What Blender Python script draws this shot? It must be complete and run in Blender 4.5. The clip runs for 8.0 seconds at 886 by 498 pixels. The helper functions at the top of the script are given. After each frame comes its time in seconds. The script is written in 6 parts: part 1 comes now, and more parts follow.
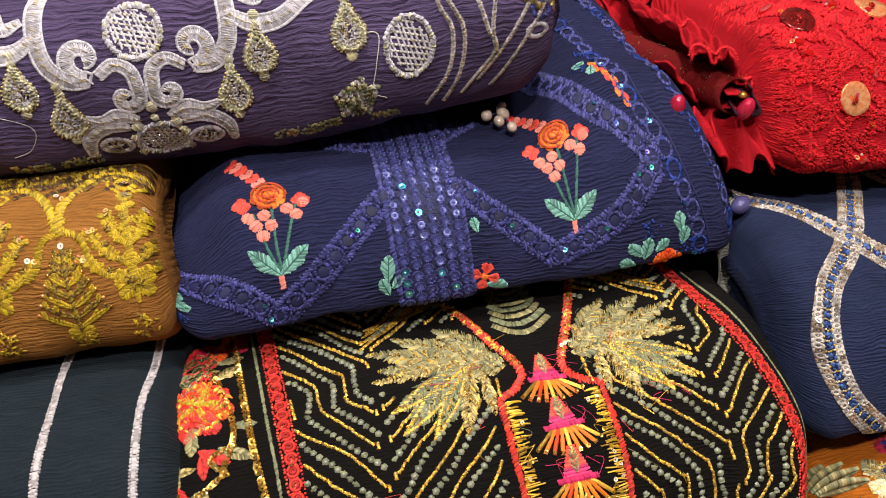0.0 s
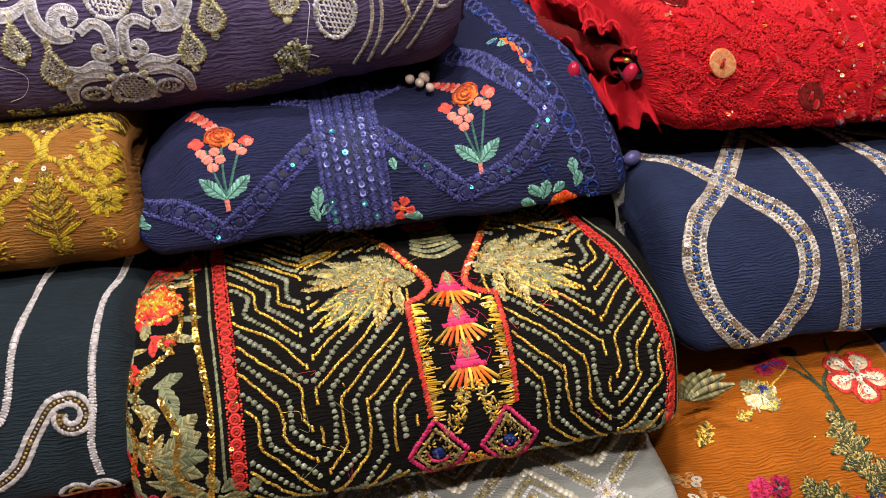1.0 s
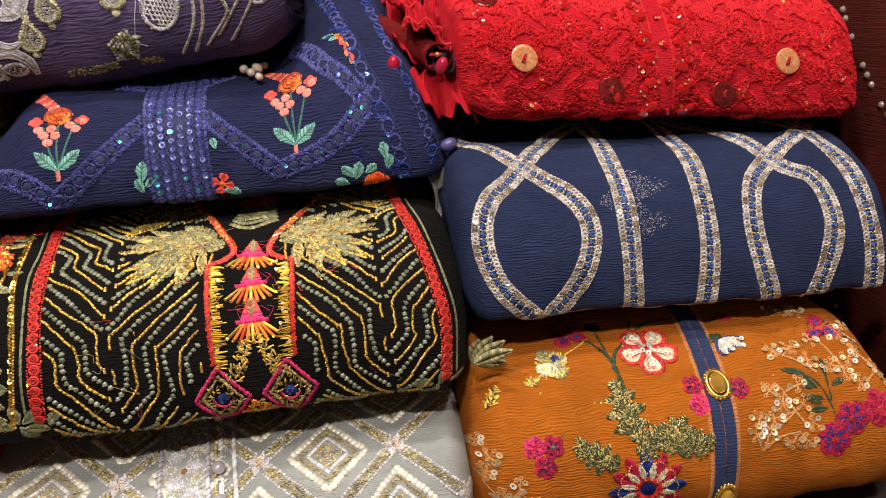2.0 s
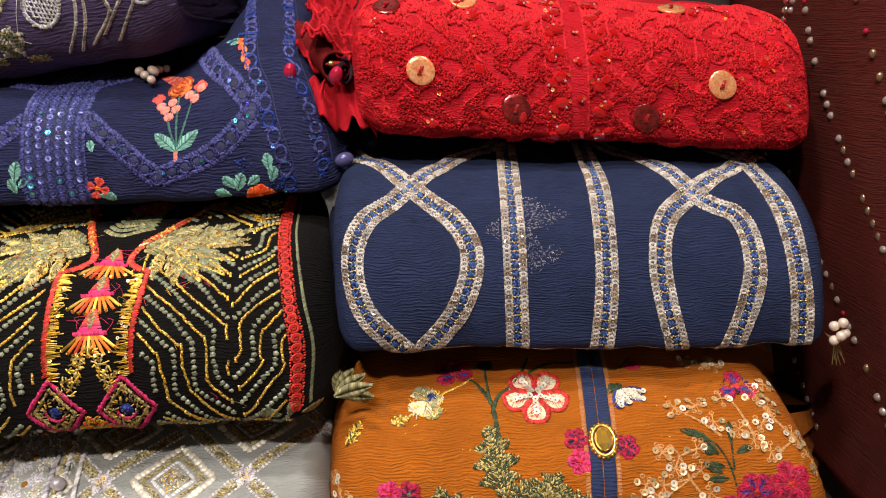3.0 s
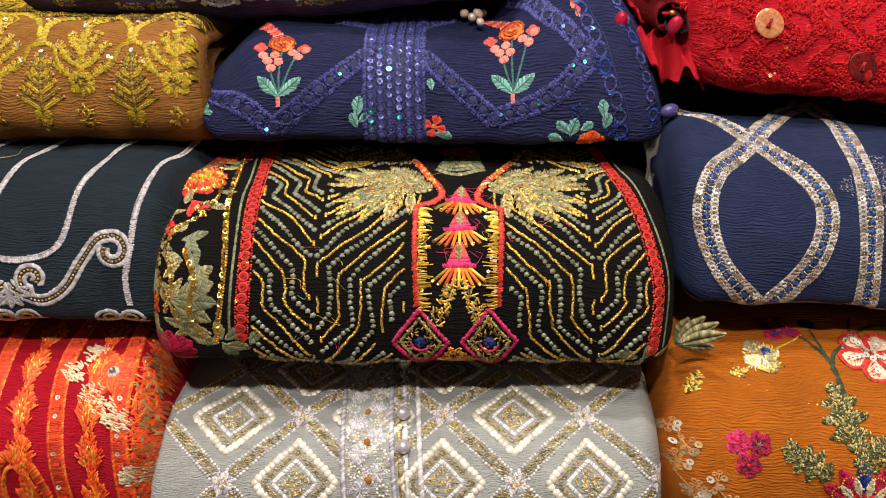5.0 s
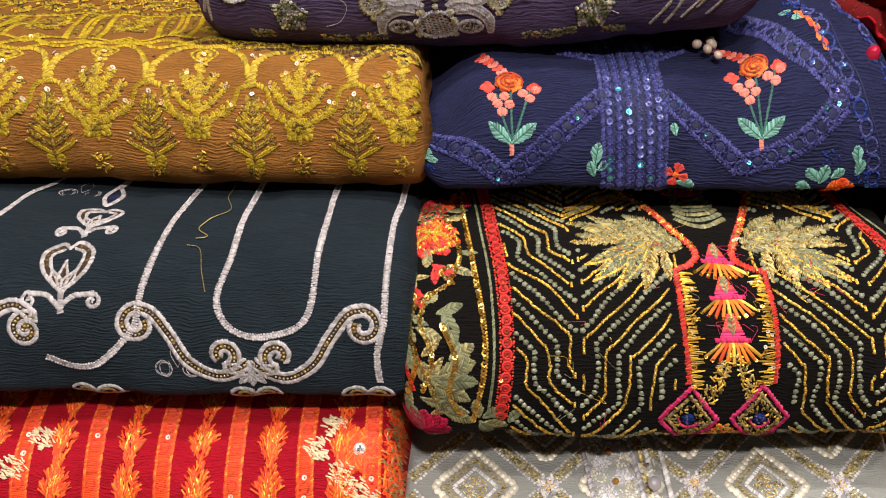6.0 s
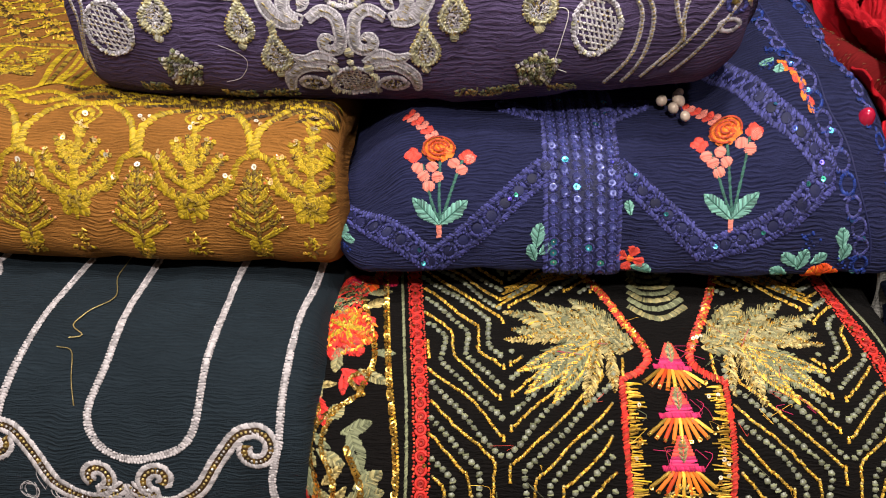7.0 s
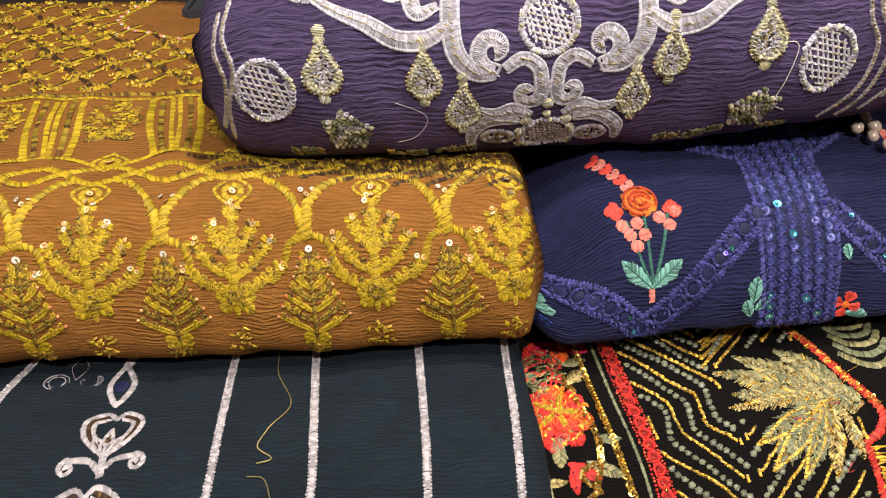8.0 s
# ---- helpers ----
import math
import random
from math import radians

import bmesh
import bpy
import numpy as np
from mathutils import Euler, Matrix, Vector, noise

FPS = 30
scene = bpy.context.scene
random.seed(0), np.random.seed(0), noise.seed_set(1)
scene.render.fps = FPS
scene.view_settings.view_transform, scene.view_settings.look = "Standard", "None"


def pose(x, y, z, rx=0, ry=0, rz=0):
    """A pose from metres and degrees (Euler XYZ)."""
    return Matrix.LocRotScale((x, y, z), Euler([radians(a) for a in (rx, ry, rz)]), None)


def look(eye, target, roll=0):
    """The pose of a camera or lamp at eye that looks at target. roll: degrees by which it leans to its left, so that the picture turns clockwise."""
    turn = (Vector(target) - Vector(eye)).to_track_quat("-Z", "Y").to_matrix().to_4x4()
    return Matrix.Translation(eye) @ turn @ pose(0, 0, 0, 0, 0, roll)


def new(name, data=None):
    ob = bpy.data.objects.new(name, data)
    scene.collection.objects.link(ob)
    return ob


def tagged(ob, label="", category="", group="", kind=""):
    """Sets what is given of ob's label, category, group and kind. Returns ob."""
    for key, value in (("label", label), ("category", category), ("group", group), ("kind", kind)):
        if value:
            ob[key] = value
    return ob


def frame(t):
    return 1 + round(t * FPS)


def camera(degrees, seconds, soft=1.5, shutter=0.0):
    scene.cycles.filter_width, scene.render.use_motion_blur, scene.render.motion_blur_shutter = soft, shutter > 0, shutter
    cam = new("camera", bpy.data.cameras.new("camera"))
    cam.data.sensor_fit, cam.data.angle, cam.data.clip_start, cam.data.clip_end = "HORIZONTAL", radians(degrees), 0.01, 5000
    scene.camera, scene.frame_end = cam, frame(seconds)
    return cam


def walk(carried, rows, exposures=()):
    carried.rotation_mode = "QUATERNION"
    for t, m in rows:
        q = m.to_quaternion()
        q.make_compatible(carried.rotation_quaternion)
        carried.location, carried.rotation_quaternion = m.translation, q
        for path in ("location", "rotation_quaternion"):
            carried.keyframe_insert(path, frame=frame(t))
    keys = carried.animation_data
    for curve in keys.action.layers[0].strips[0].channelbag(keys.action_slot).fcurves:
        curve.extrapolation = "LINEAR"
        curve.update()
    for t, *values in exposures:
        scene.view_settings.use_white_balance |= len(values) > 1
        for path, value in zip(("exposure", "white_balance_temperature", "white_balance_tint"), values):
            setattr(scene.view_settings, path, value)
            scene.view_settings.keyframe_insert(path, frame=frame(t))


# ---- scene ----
cam = camera(58.3, 8.0, 1.0)
PATH = [
    (0, (0.007, -0.037, 1.238), (0.265, 1.743, 0.362), -5.9),
    (0.5, (0.052, -0.067, 1.214), (0.28, 1.748, 0.405), -5.7),
    (1, (0.048, -0.152, 1.196), (0.277, 1.687, 0.445), -6.2),
    (1.5, (0.073, -0.22, 1.171), (0.287, 1.636, 0.457), -6.5),
    (2, (0.203, -0.235, 1.174), (0.345, 1.627, 0.46), -5.8),
    (2.2, (0.257, -0.225, 1.17), (0.373, 1.643, 0.464), -5.3),
    (3.3, (0.359, -0.198, 1.144), (0.245, 1.686, 0.484), -3.9),
    (3.5, (0.353, -0.201, 1.136), (0.227, 1.685, 0.479), -3.3),
    (4, (0.325, -0.207, 1.135), (0.165, 1.672, 0.469), -2.1),
    (4.5, (0.245, -0.207, 1.12), (0.082, 1.665, 0.436), -1.6),
    (5, (0.132, -0.218, 1.141), (-0.003, 1.651, 0.442), -2.1),
    (5.2, (0.077, -0.217, 1.147), (-0.031, 1.652, 0.443), -2.2),
    (6.3, (-0.053, -0.122, 1.243), (-0.159, 1.646, 0.315), -1.8),
    (6.5, (-0.039, -0.099, 1.252), (-0.154, 1.662, 0.31), -1.7),
    (7, (0.006, -0.052, 1.262), (-0.119, 1.681, 0.271), -1.7),
    (7.5, (-0.029, -0.003, 1.254), (-0.097, 1.718, 0.238), -2.1),
    (8, (-0.147, 0.026, 1.289), (-0.068, 1.709, 0.211), -2.6),
]
walk(cam, [(t, look(eye, target, roll)) for t, eye, target, roll in PATH])

# ---- light: a shop lit by warm white spots in the ceiling ----
world = bpy.data.worlds.new("shop_air")
scene.world = world
world.use_nodes = True
world.node_tree.nodes["Background"].inputs["Color"].default_value = (1.0, 0.86, 0.72, 1)
world.node_tree.nodes["Background"].inputs["Strength"].default_value = 0.012
scene.view_settings.exposure = 0.0

SPOTS = [(0.18, 0.14, 2.55, 18), (-0.55, -0.30, 2.55, 11.5), (0.85, -0.36, 2.55, 11), (0.08, -1.00, 2.55, 35.5)]
for sx, sy, sz, watts in SPOTS:
    lamp = bpy.data.lights.new("spot_glow", "AREA")
    lamp.shape, lamp.size, lamp.energy, lamp.color = "DISK", 0.14, watts, (1.0, 0.935, 0.905)
    bulb = new("spot_glow", lamp)
    bulb.matrix_world = pose(sx, sy, sz)


# ---- materials ----
def nodes(name):
    m = bpy.data.materials.new(name)
    m.use_nodes = True
    return m, m.node_tree.nodes, m.node_tree.links, m.node_tree.nodes["Principled BSDF"]


def maths(n, l, kind, a, b=0.0):
    q = n.new("ShaderNodeMath")
    q.operation = kind
    for i, v in enumerate((a, b)):
        if isinstance(v, (int, float)):
            q.inputs[i].default_value = v
        else:
            l.new(v, q.inputs[i])
    return q.outputs[0]


def tinted(n, l, base, factor, low, high):
    """The base colour times a factor that runs from low to high."""
    r = n.new("ShaderNodeMapRange")
    r.inputs[3].default_value, r.inputs[4].default_value = low, high
    l.new(factor, r.inputs[0])
    mix = n.new("ShaderNodeVectorMath")
    mix.operation = "SCALE"
    if isinstance(base, tuple):
        mix.inputs[0].default_value = base
    else:
        l.new(base, mix.inputs[0])
    l.new(r.outputs[0], mix.inputs[3])
    return mix.outputs[0]


def fabric(name, colour, ripple=1.0, fine=1.0, sheen=0.06, second=None, rough=0.8, pitch=0.0023, crimp=1.0):
    """Crinkled chiffon: wavy ripples with their groove shade put into the colour, a fine weave and slow changes of
    tone, laid along the cloth itself.
    """
    m, n, l, p = nodes(name)
    uv = n.new("ShaderNodeUVMap")
    warp = n.new("ShaderNodeTexNoise")
    warp.inputs["Scale"].default_value = 42
    l.new(uv.outputs[0], warp.inputs["Vector"])
    sep = n.new("ShaderNodeSeparateXYZ")
    l.new(uv.outputs[0], sep.inputs[0])
    along = maths(n, l, "ADD", sep.outputs[1], maths(n, l, "MULTIPLY", warp.outputs["Fac"], 0.010))

    def streaks(sx, sy):
        comb = n.new("ShaderNodeCombineXYZ")
        l.new(maths(n, l, "MULTIPLY", sep.outputs[0], sx), comb.inputs[0])
        l.new(maths(n, l, "MULTIPLY", along, sy), comb.inputs[1])
        t = n.new("ShaderNodeTexNoise")
        t.inputs["Scale"].default_value, t.inputs["Detail"].default_value = 1.0, 3.0
        l.new(comb.outputs[0], t.inputs["Vector"])
        return t.outputs["Fac"]

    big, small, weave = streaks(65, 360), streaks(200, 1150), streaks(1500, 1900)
    tone = n.new("ShaderNodeTexNoise")
    tone.inputs["Scale"].default_value, tone.inputs["Detail"].default_value = 14, 4
    l.new(uv.outputs[0], tone.inputs["Vector"])
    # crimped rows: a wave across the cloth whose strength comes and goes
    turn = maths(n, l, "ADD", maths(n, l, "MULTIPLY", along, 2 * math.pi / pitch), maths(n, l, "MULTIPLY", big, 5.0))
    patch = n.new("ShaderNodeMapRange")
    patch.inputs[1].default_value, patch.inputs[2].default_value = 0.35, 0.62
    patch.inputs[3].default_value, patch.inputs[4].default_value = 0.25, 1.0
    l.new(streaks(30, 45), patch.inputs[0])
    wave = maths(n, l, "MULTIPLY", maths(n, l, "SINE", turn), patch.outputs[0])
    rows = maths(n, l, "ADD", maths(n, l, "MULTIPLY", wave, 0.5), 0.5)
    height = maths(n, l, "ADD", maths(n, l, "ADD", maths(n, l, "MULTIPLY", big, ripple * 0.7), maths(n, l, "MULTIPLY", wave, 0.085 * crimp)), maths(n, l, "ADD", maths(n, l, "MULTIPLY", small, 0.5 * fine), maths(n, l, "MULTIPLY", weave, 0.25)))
    base = colour
    if second:
        mix = n.new("ShaderNodeMix")
        mix.data_type = "RGBA"
        mix.inputs[6].default_value, mix.inputs[7].default_value = (*colour, 1), (*second, 1)
        l.new(tone.outputs["Fac"], mix.inputs[0])
        base = mix.outputs[2]
    c = tinted(n, l, base, tone.outputs["Fac"], 0.72, 1.28)
    # grooves darker, crests lighter: ripple shade painted into the base colour
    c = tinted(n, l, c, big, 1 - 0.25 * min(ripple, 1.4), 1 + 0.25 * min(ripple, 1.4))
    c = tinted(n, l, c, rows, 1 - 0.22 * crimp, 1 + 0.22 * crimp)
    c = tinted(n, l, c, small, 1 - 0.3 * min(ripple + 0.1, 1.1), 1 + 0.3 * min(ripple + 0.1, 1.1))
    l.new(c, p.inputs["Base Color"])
    bump = n.new("ShaderNodeBump")
    bump.inputs["Strength"].default_value, bump.inputs["Distance"].default_value = 1.0, 0.0030
    l.new(height, bump.inputs["Height"])
    l.new(bump.outputs[0], p.inputs["Normal"])
    p.inputs["Roughness"].default_value = rough
    p.inputs["Sheen Weight"].default_value, p.inputs["Sheen Roughness"].default_value = sheen, 0.4
    p.inputs["Sheen Tint"].default_value = (*[min(1, v * 2 + 0.1) for v in colour], 1)
    p.inputs["Specular IOR Level"].default_value = 0.12
    return m


def thread(name, colour, metal=0.0, rough=0.55, spread=0.45, second=None, share=0.5):
    """Yarn: every stitch has its own shade; second: a colour for a share of the stitches."""
    m, n, l, p = nodes(name)
    geo = n.new("ShaderNodeNewGeometry")
    base = colour
    if second:
        pick = maths(n, l, "LESS_THAN", maths(n, l, "FRACT", maths(n, l, "MULTIPLY", geo.outputs["Random Per Island"], 17.3)), share)
        mix = n.new("ShaderNodeMix")
        mix.data_type = "RGBA"
        mix.inputs[6].default_value, mix.inputs[7].default_value = (*colour, 1), (*second, 1)
        l.new(pick, mix.inputs[0])
        base = mix.outputs[2]
    l.new(tinted(n, l, base, geo.outputs["Random Per Island"], 1 - spread, 1 + spread), p.inputs["Base Color"])
    tex = n.new("ShaderNodeTexNoise")
    tex.inputs["Scale"].default_value = 2600
    co = n.new("ShaderNodeTexCoord")
    l.new(co.outputs["Object"], tex.inputs["Vector"])
    bump = n.new("ShaderNodeBump")
    bump.inputs["Strength"].default_value, bump.inputs["Distance"].default_value = 0.5, 0.0004
    l.new(tex.outputs["Fac"], bump.inputs["Height"])
    l.new(bump.outputs[0], p.inputs["Normal"])
    p.inputs["Roughness"].default_value, p.inputs["Metallic"].default_value = rough, metal
    p.inputs["Specular IOR Level"].default_value = 0.3
    return m


def gloss(name, colour, rough=0.15, metal=0.0, coat=0.0, spread=0.2, clear=0.0):
    """Beads, stones, foil and shell."""
    m, n, l, p = nodes(name)
    geo = n.new("ShaderNodeNewGeometry")
    l.new(tinted(n, l, colour, geo.outputs["Random Per Island"], 1 - spread, 1 + spread), p.inputs["Base Color"])
    p.inputs["Roughness"].default_value, p.inputs["Metallic"].default_value = rough, metal
    p.inputs["Coat Weight"].default_value, p.inputs["Transmission Weight"].default_value = coat, clear
    return m


def nacre(name, dark, light, metal):
    """Polished shell with cloudy veins; its irregular sheen is put into the colour."""
    m, n, l, p = nodes(name)
    where = n.new("ShaderNodeTexCoord")
    cloud = n.new("ShaderNodeTexNoise")
    cloud.inputs["Scale"].default_value, cloud.inputs["Detail"].default_value, cloud.inputs["Distortion"].default_value = 240, 5, 1.6
    l.new(where.outputs["Object"], cloud.inputs["Vector"])
    ramp = n.new("ShaderNodeValToRGB")
    ramp.color_ramp.elements[0].position, ramp.color_ramp.elements[1].position = 0.35, 0.68
    ramp.color_ramp.elements[0].color, ramp.color_ramp.elements[1].color = (*dark, 1), (*light, 1)
    l.new(cloud.outputs["Fac"], ramp.inputs[0])
    l.new(ramp.outputs[0], p.inputs["Base Color"])
    bump = n.new("ShaderNodeBump")
    bump.inputs["Strength"].default_value, bump.inputs["Distance"].default_value = 0.35, 0.0004
    l.new(cloud.outputs["Fac"], bump.inputs["Height"])
    l.new(bump.outputs[0], p.inputs["Normal"])
    p.inputs["Roughness"].default_value, p.inputs["Metallic"].default_value, p.inputs["Coat Weight"].default_value = 0.2, metal, 0.5
    return m


def foil(name, hues, sat, value, rough=0.2):
    """Hologram foil: each piece flashes its own hue."""
    m, n, l, p = nodes(name)
    geo = n.new("ShaderNodeNewGeometry")
    hsv = n.new("ShaderNodeCombineColor")
    hsv.mode = "HSV"
    r = n.new("ShaderNodeMapRange")
    r.inputs[3].default_value, r.inputs[4].default_value = hues
    l.new(geo.outputs["Random Per Island"], r.inputs[0])
    l.new(r.outputs[0], hsv.inputs[0])
    hsv.inputs[1].default_value, hsv.inputs[2].default_value = sat, value
    l.new(hsv.outputs[0], p.inputs["Base Color"])
    p.inputs["Metallic"].default_value, p.inputs["Roughness"].default_value = 1.0, rough
    return m


def plaster(name, colour, rough=0.85):
    m, n, l, p = nodes(name)
    co = n.new("ShaderNodeTexCoord")
    t = n.new("ShaderNodeTexNoise")
    t.inputs["Scale"].default_value, t.inputs["Detail"].default_value = 7, 6
    l.new(co.outputs["Object"], t.inputs["Vector"])
    l.new(tinted(n, l, colour, t.outputs["Fac"], 0.75, 1.25), p.inputs["Base Color"])
    bump = n.new("ShaderNodeBump")
    bump.inputs["Strength"].default_value, bump.inputs["Distance"].default_value = 0.3, 0.003
    l.new(t.outputs["Fac"], bump.inputs["Height"])
    l.new(bump.outputs[0], p.inputs["Normal"])
    p.inputs["Roughness"].default_value = rough
    return m


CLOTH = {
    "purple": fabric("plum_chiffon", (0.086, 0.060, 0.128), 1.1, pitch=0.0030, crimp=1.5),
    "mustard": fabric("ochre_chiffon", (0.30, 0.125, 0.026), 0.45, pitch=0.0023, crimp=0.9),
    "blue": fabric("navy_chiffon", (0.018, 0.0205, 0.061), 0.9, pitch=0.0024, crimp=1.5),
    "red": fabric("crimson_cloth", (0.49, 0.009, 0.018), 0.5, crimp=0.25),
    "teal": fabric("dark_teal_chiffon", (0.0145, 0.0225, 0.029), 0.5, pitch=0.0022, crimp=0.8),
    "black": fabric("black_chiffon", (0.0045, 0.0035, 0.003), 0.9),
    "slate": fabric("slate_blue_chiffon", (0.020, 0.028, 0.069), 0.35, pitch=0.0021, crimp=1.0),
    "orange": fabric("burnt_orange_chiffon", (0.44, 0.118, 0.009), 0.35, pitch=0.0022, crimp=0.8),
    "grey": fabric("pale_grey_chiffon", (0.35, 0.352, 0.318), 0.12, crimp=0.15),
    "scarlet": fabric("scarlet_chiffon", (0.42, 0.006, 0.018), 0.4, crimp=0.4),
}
SILVER = thread("silver_lilac_yarn", (0.46, 0.42, 0.44), 0.15, 0.5, 0.5)
WHITE = thread("white_yarn", (0.62, 0.58, 0.55), 0.0, 0.5, 0.4)
PALEGOLD = thread("pale_gold_yarn", (0.68, 0.63, 0.40), 0.10, 0.42, 0.4, (0.56, 0.54, 0.46), 0.25)
GOLD = thread("gold_metal_yarn", (0.74, 0.44, 0.06), 0.5, 0.36, 0.6)
LILAC = thread("pale_lilac_yarn", (0.60, 0.565, 0.60), 0.08, 0.5, 0.35)
CORDGREY = thread("lilac_grey_cord", (0.45, 0.41, 0.405), 0.05, 0.55, 0.4)
RUST = thread("rust_yarn", (0.42, 0.045, 0.010), 0.0, 0.5, 0.4)
CHAIN = thread("silver_chain_yarn", (0.46, 0.41, 0.355), 0.1, 0.5, 0.45, (0.24, 0.17, 0.11), 0.3)
STEEL = thread("steel_blue_yarn", (0.055, 0.115, 0.29), 0.1, 0.4, 0.6)
BROWNYARN = thread("dark_brown_yarn", (0.045, 0.021, 0.005), 0.0, 0.6, 0.4, (0.16, 0.09, 0.015), 0.15)
VERMILION = thread("dark_vermilion_yarn", (0.56, 0.034, 0.022), 0.0, 0.5, 0.45, (0.70, 0.10, 0.04), 0.25)
TANSEQ = gloss("tan_sequin", (0.60, 0.42, 0.20), 0.25, 0.25, 0.3, 0.4)
BEADGOLD = gloss("gold_bead", (0.85, 0.50, 0.10), 0.22, 0.9, 0.0, 0.4)
ANTIQUE = thread("antique_gold_yarn", (0.40, 0.31, 0.12), 0.6, 0.4, 0.6)
# the darker share of stitches imitates shadow in the gaps between threads
YELLOW = thread("lemon_mustard_yarn", (0.47, 0.32, 0.014), 0.05, 0.5, 0.40, (0.33, 0.21, 0.012), 0.12)
# dull yarn, made darker for the brown shadows among the sprig stitches
OLIVEYARN = thread("dull_mustard_yarn", (0.30, 0.20, 0.020), 0.15, 0.5, 0.5, (0.12, 0.06, 0.015), 0.35)
SAGE = thread("sage_yarn", (0.19, 0.20, 0.105), 0.0, 0.6, 0.5)
GREYBEAD = gloss("grey_green_bead", (0.22, 0.23, 0.17), 0.4, 0.2, 0.0, 0.35)
STRAW = thread("straw_yarn", (0.34, 0.29, 0.125), 0.12, 0.45, 0.5, (0.20, 0.20, 0.10), 0.4)
REDYARN = thread("vermilion_yarn", (0.58, 0.030, 0.022), 0.0, 0.5, 0.45)
ORANGEYARN = thread("orange_yarn", (0.80, 0.20, 0.02), 0.0, 0.5, 0.35)
FLAME = thread("flame_yarn", (0.76, 0.085, 0.015), 0.0, 0.5, 0.4, (0.82, 0.22, 0.02), 0.35)
PINK = thread("hot_pink_yarn", (0.62, 0.030, 0.13), 0.0, 0.5, 0.45)
SALMON = thread("salmon_yarn", (0.72, 0.23, 0.17), 0.0, 0.5, 0.25)
CORAL = thread("coral_yarn", (0.70, 0.070, 0.045), 0.0, 0.5, 0.3)
MINT = thread("mint_yarn", (0.17, 0.37, 0.30), 0.0, 0.55, 0.6)
PINE = thread("pine_yarn", (0.035, 0.12, 0.09), 0.0, 0.55, 0.4)
VIOLET = thread("violet_blue_yarn", (0.064, 0.066, 0.235), 0.0, 0.55, 0.5, (0.022, 0.024, 0.085), 0.3)
INK = thread("ink_blue_yarn", (0.012, 0.014, 0.055), 0.0, 0.6, 0.4)
ROYAL = thread("royal_blue_yarn", (0.012, 0.032, 0.19), 0.1, 0.4, 0.6)
SEQBLUE = foil("blue_foil", (0.42, 0.68), 0.85, 0.75, 0.3)
SEQVIOLET = gloss("violet_sequin", (0.055, 0.065, 0.22), 0.32, 0.3, 0.2, 0.6)
GREENBLACK = thread("bottle_green_yarn", (0.035, 0.055, 0.02), 0.1, 0.5, 0.5)
MOSS = thread("moss_gold_yarn", (0.055, 0.060, 0.018), 0.2, 0.45, 0.5, (0.50, 0.38, 0.10), 0.33)
CREAM = gloss("cream_sequin", (0.76, 0.69, 0.54), 0.3, 0.1, 0.2, 0.25)
CREAMYARN = thread("cream_yarn", (0.72, 0.60, 0.38), 0.1, 0.5, 0.3)
SILVERSEQ = gloss("silver_sequin", (0.85, 0.83, 0.80), 0.18, 0.9, 0.0, 0.25)
MAGENTA = thread("crimson_pink_yarn", (0.38, 0.008, 0.040), 0.0, 0.55, 0.6)
PEACH = thread("peach_yarn", (0.55, 0.27, 0.09), 0.1, 0.55, 0.3)
REDRELIEF = thread("crimson_yarn", (0.56, 0.008, 0.014), 0.0, 0.75, 0.4)
REDGEM = gloss("red_crystal", (0.60, 0.008, 0.010), 0.03, 0.1, 1.0, 0.6, 0.35)
COPPER = nacre("copper_shell", (0.90, 0.22, 0.06), (1.0, 0.55, 0.26), 0.45)
GARNET = nacre("dark_red_shell", (0.10, 0.010, 0.010), (0.38, 0.018, 0.016), 0.5)
CLEARBEAD = gloss("clear_glass_bead", (0.95, 0.82, 0.75), 0.03, 0.0, 1.0, 0.1, 0.6)
PEARL = gloss("cream_pearl", (0.70, 0.56, 0.44), 0.22, 0.15, 0.7, 0.12)
GREYPEARL = gloss("silver_pearl", (0.52, 0.48, 0.50), 0.2, 0.35, 0.7, 0.1)
REDPEARL = gloss("ruby_pearl", (0.50, 0.012, 0.05), 0.15, 0.25, 0.8, 0.15)
INKPEARL = gloss("ink_pearl", (0.10, 0.09, 0.22), 0.15, 0.3, 0.8, 0.1)
AMBER = gloss("amber_glass", (0.62, 0.36, 0.05), 0.04, 0.15, 0.6, 0.1, 0.45)
SMALLAMBER = gloss("amber_stone", (0.45, 0.20, 0.03), 0.12, 0.3, 0.5, 0.1)
NAVYSATIN = fabric("navy_satin", (0.030, 0.042, 0.10), 0.15, 0.5, 0.5)
HONEYSEQ = gloss("honey_sequin", (0.80, 0.56, 0.24), 0.28, 0.3, 0.3, 0.45)
ORANGEFOIL = gloss("orange_foil", (0.85, 0.20, 0.03), 0.22, 0.45, 0.4, 0.4)
EMBER = thread("ember_yarn", (0.74, 0.070, 0.012), 0.0, 0.5, 0.35)
DEEPRED = thread("deep_red_yarn", (0.26, 0.004, 0.008), 0.0, 0.45, 0.3)
MAROON = fabric("maroon_velvet", (0.12, 0.018, 0.012), 0.5, 1.0, 0.12, (0.014, 0.007, 0.006), 0.4, crimp=0.2)


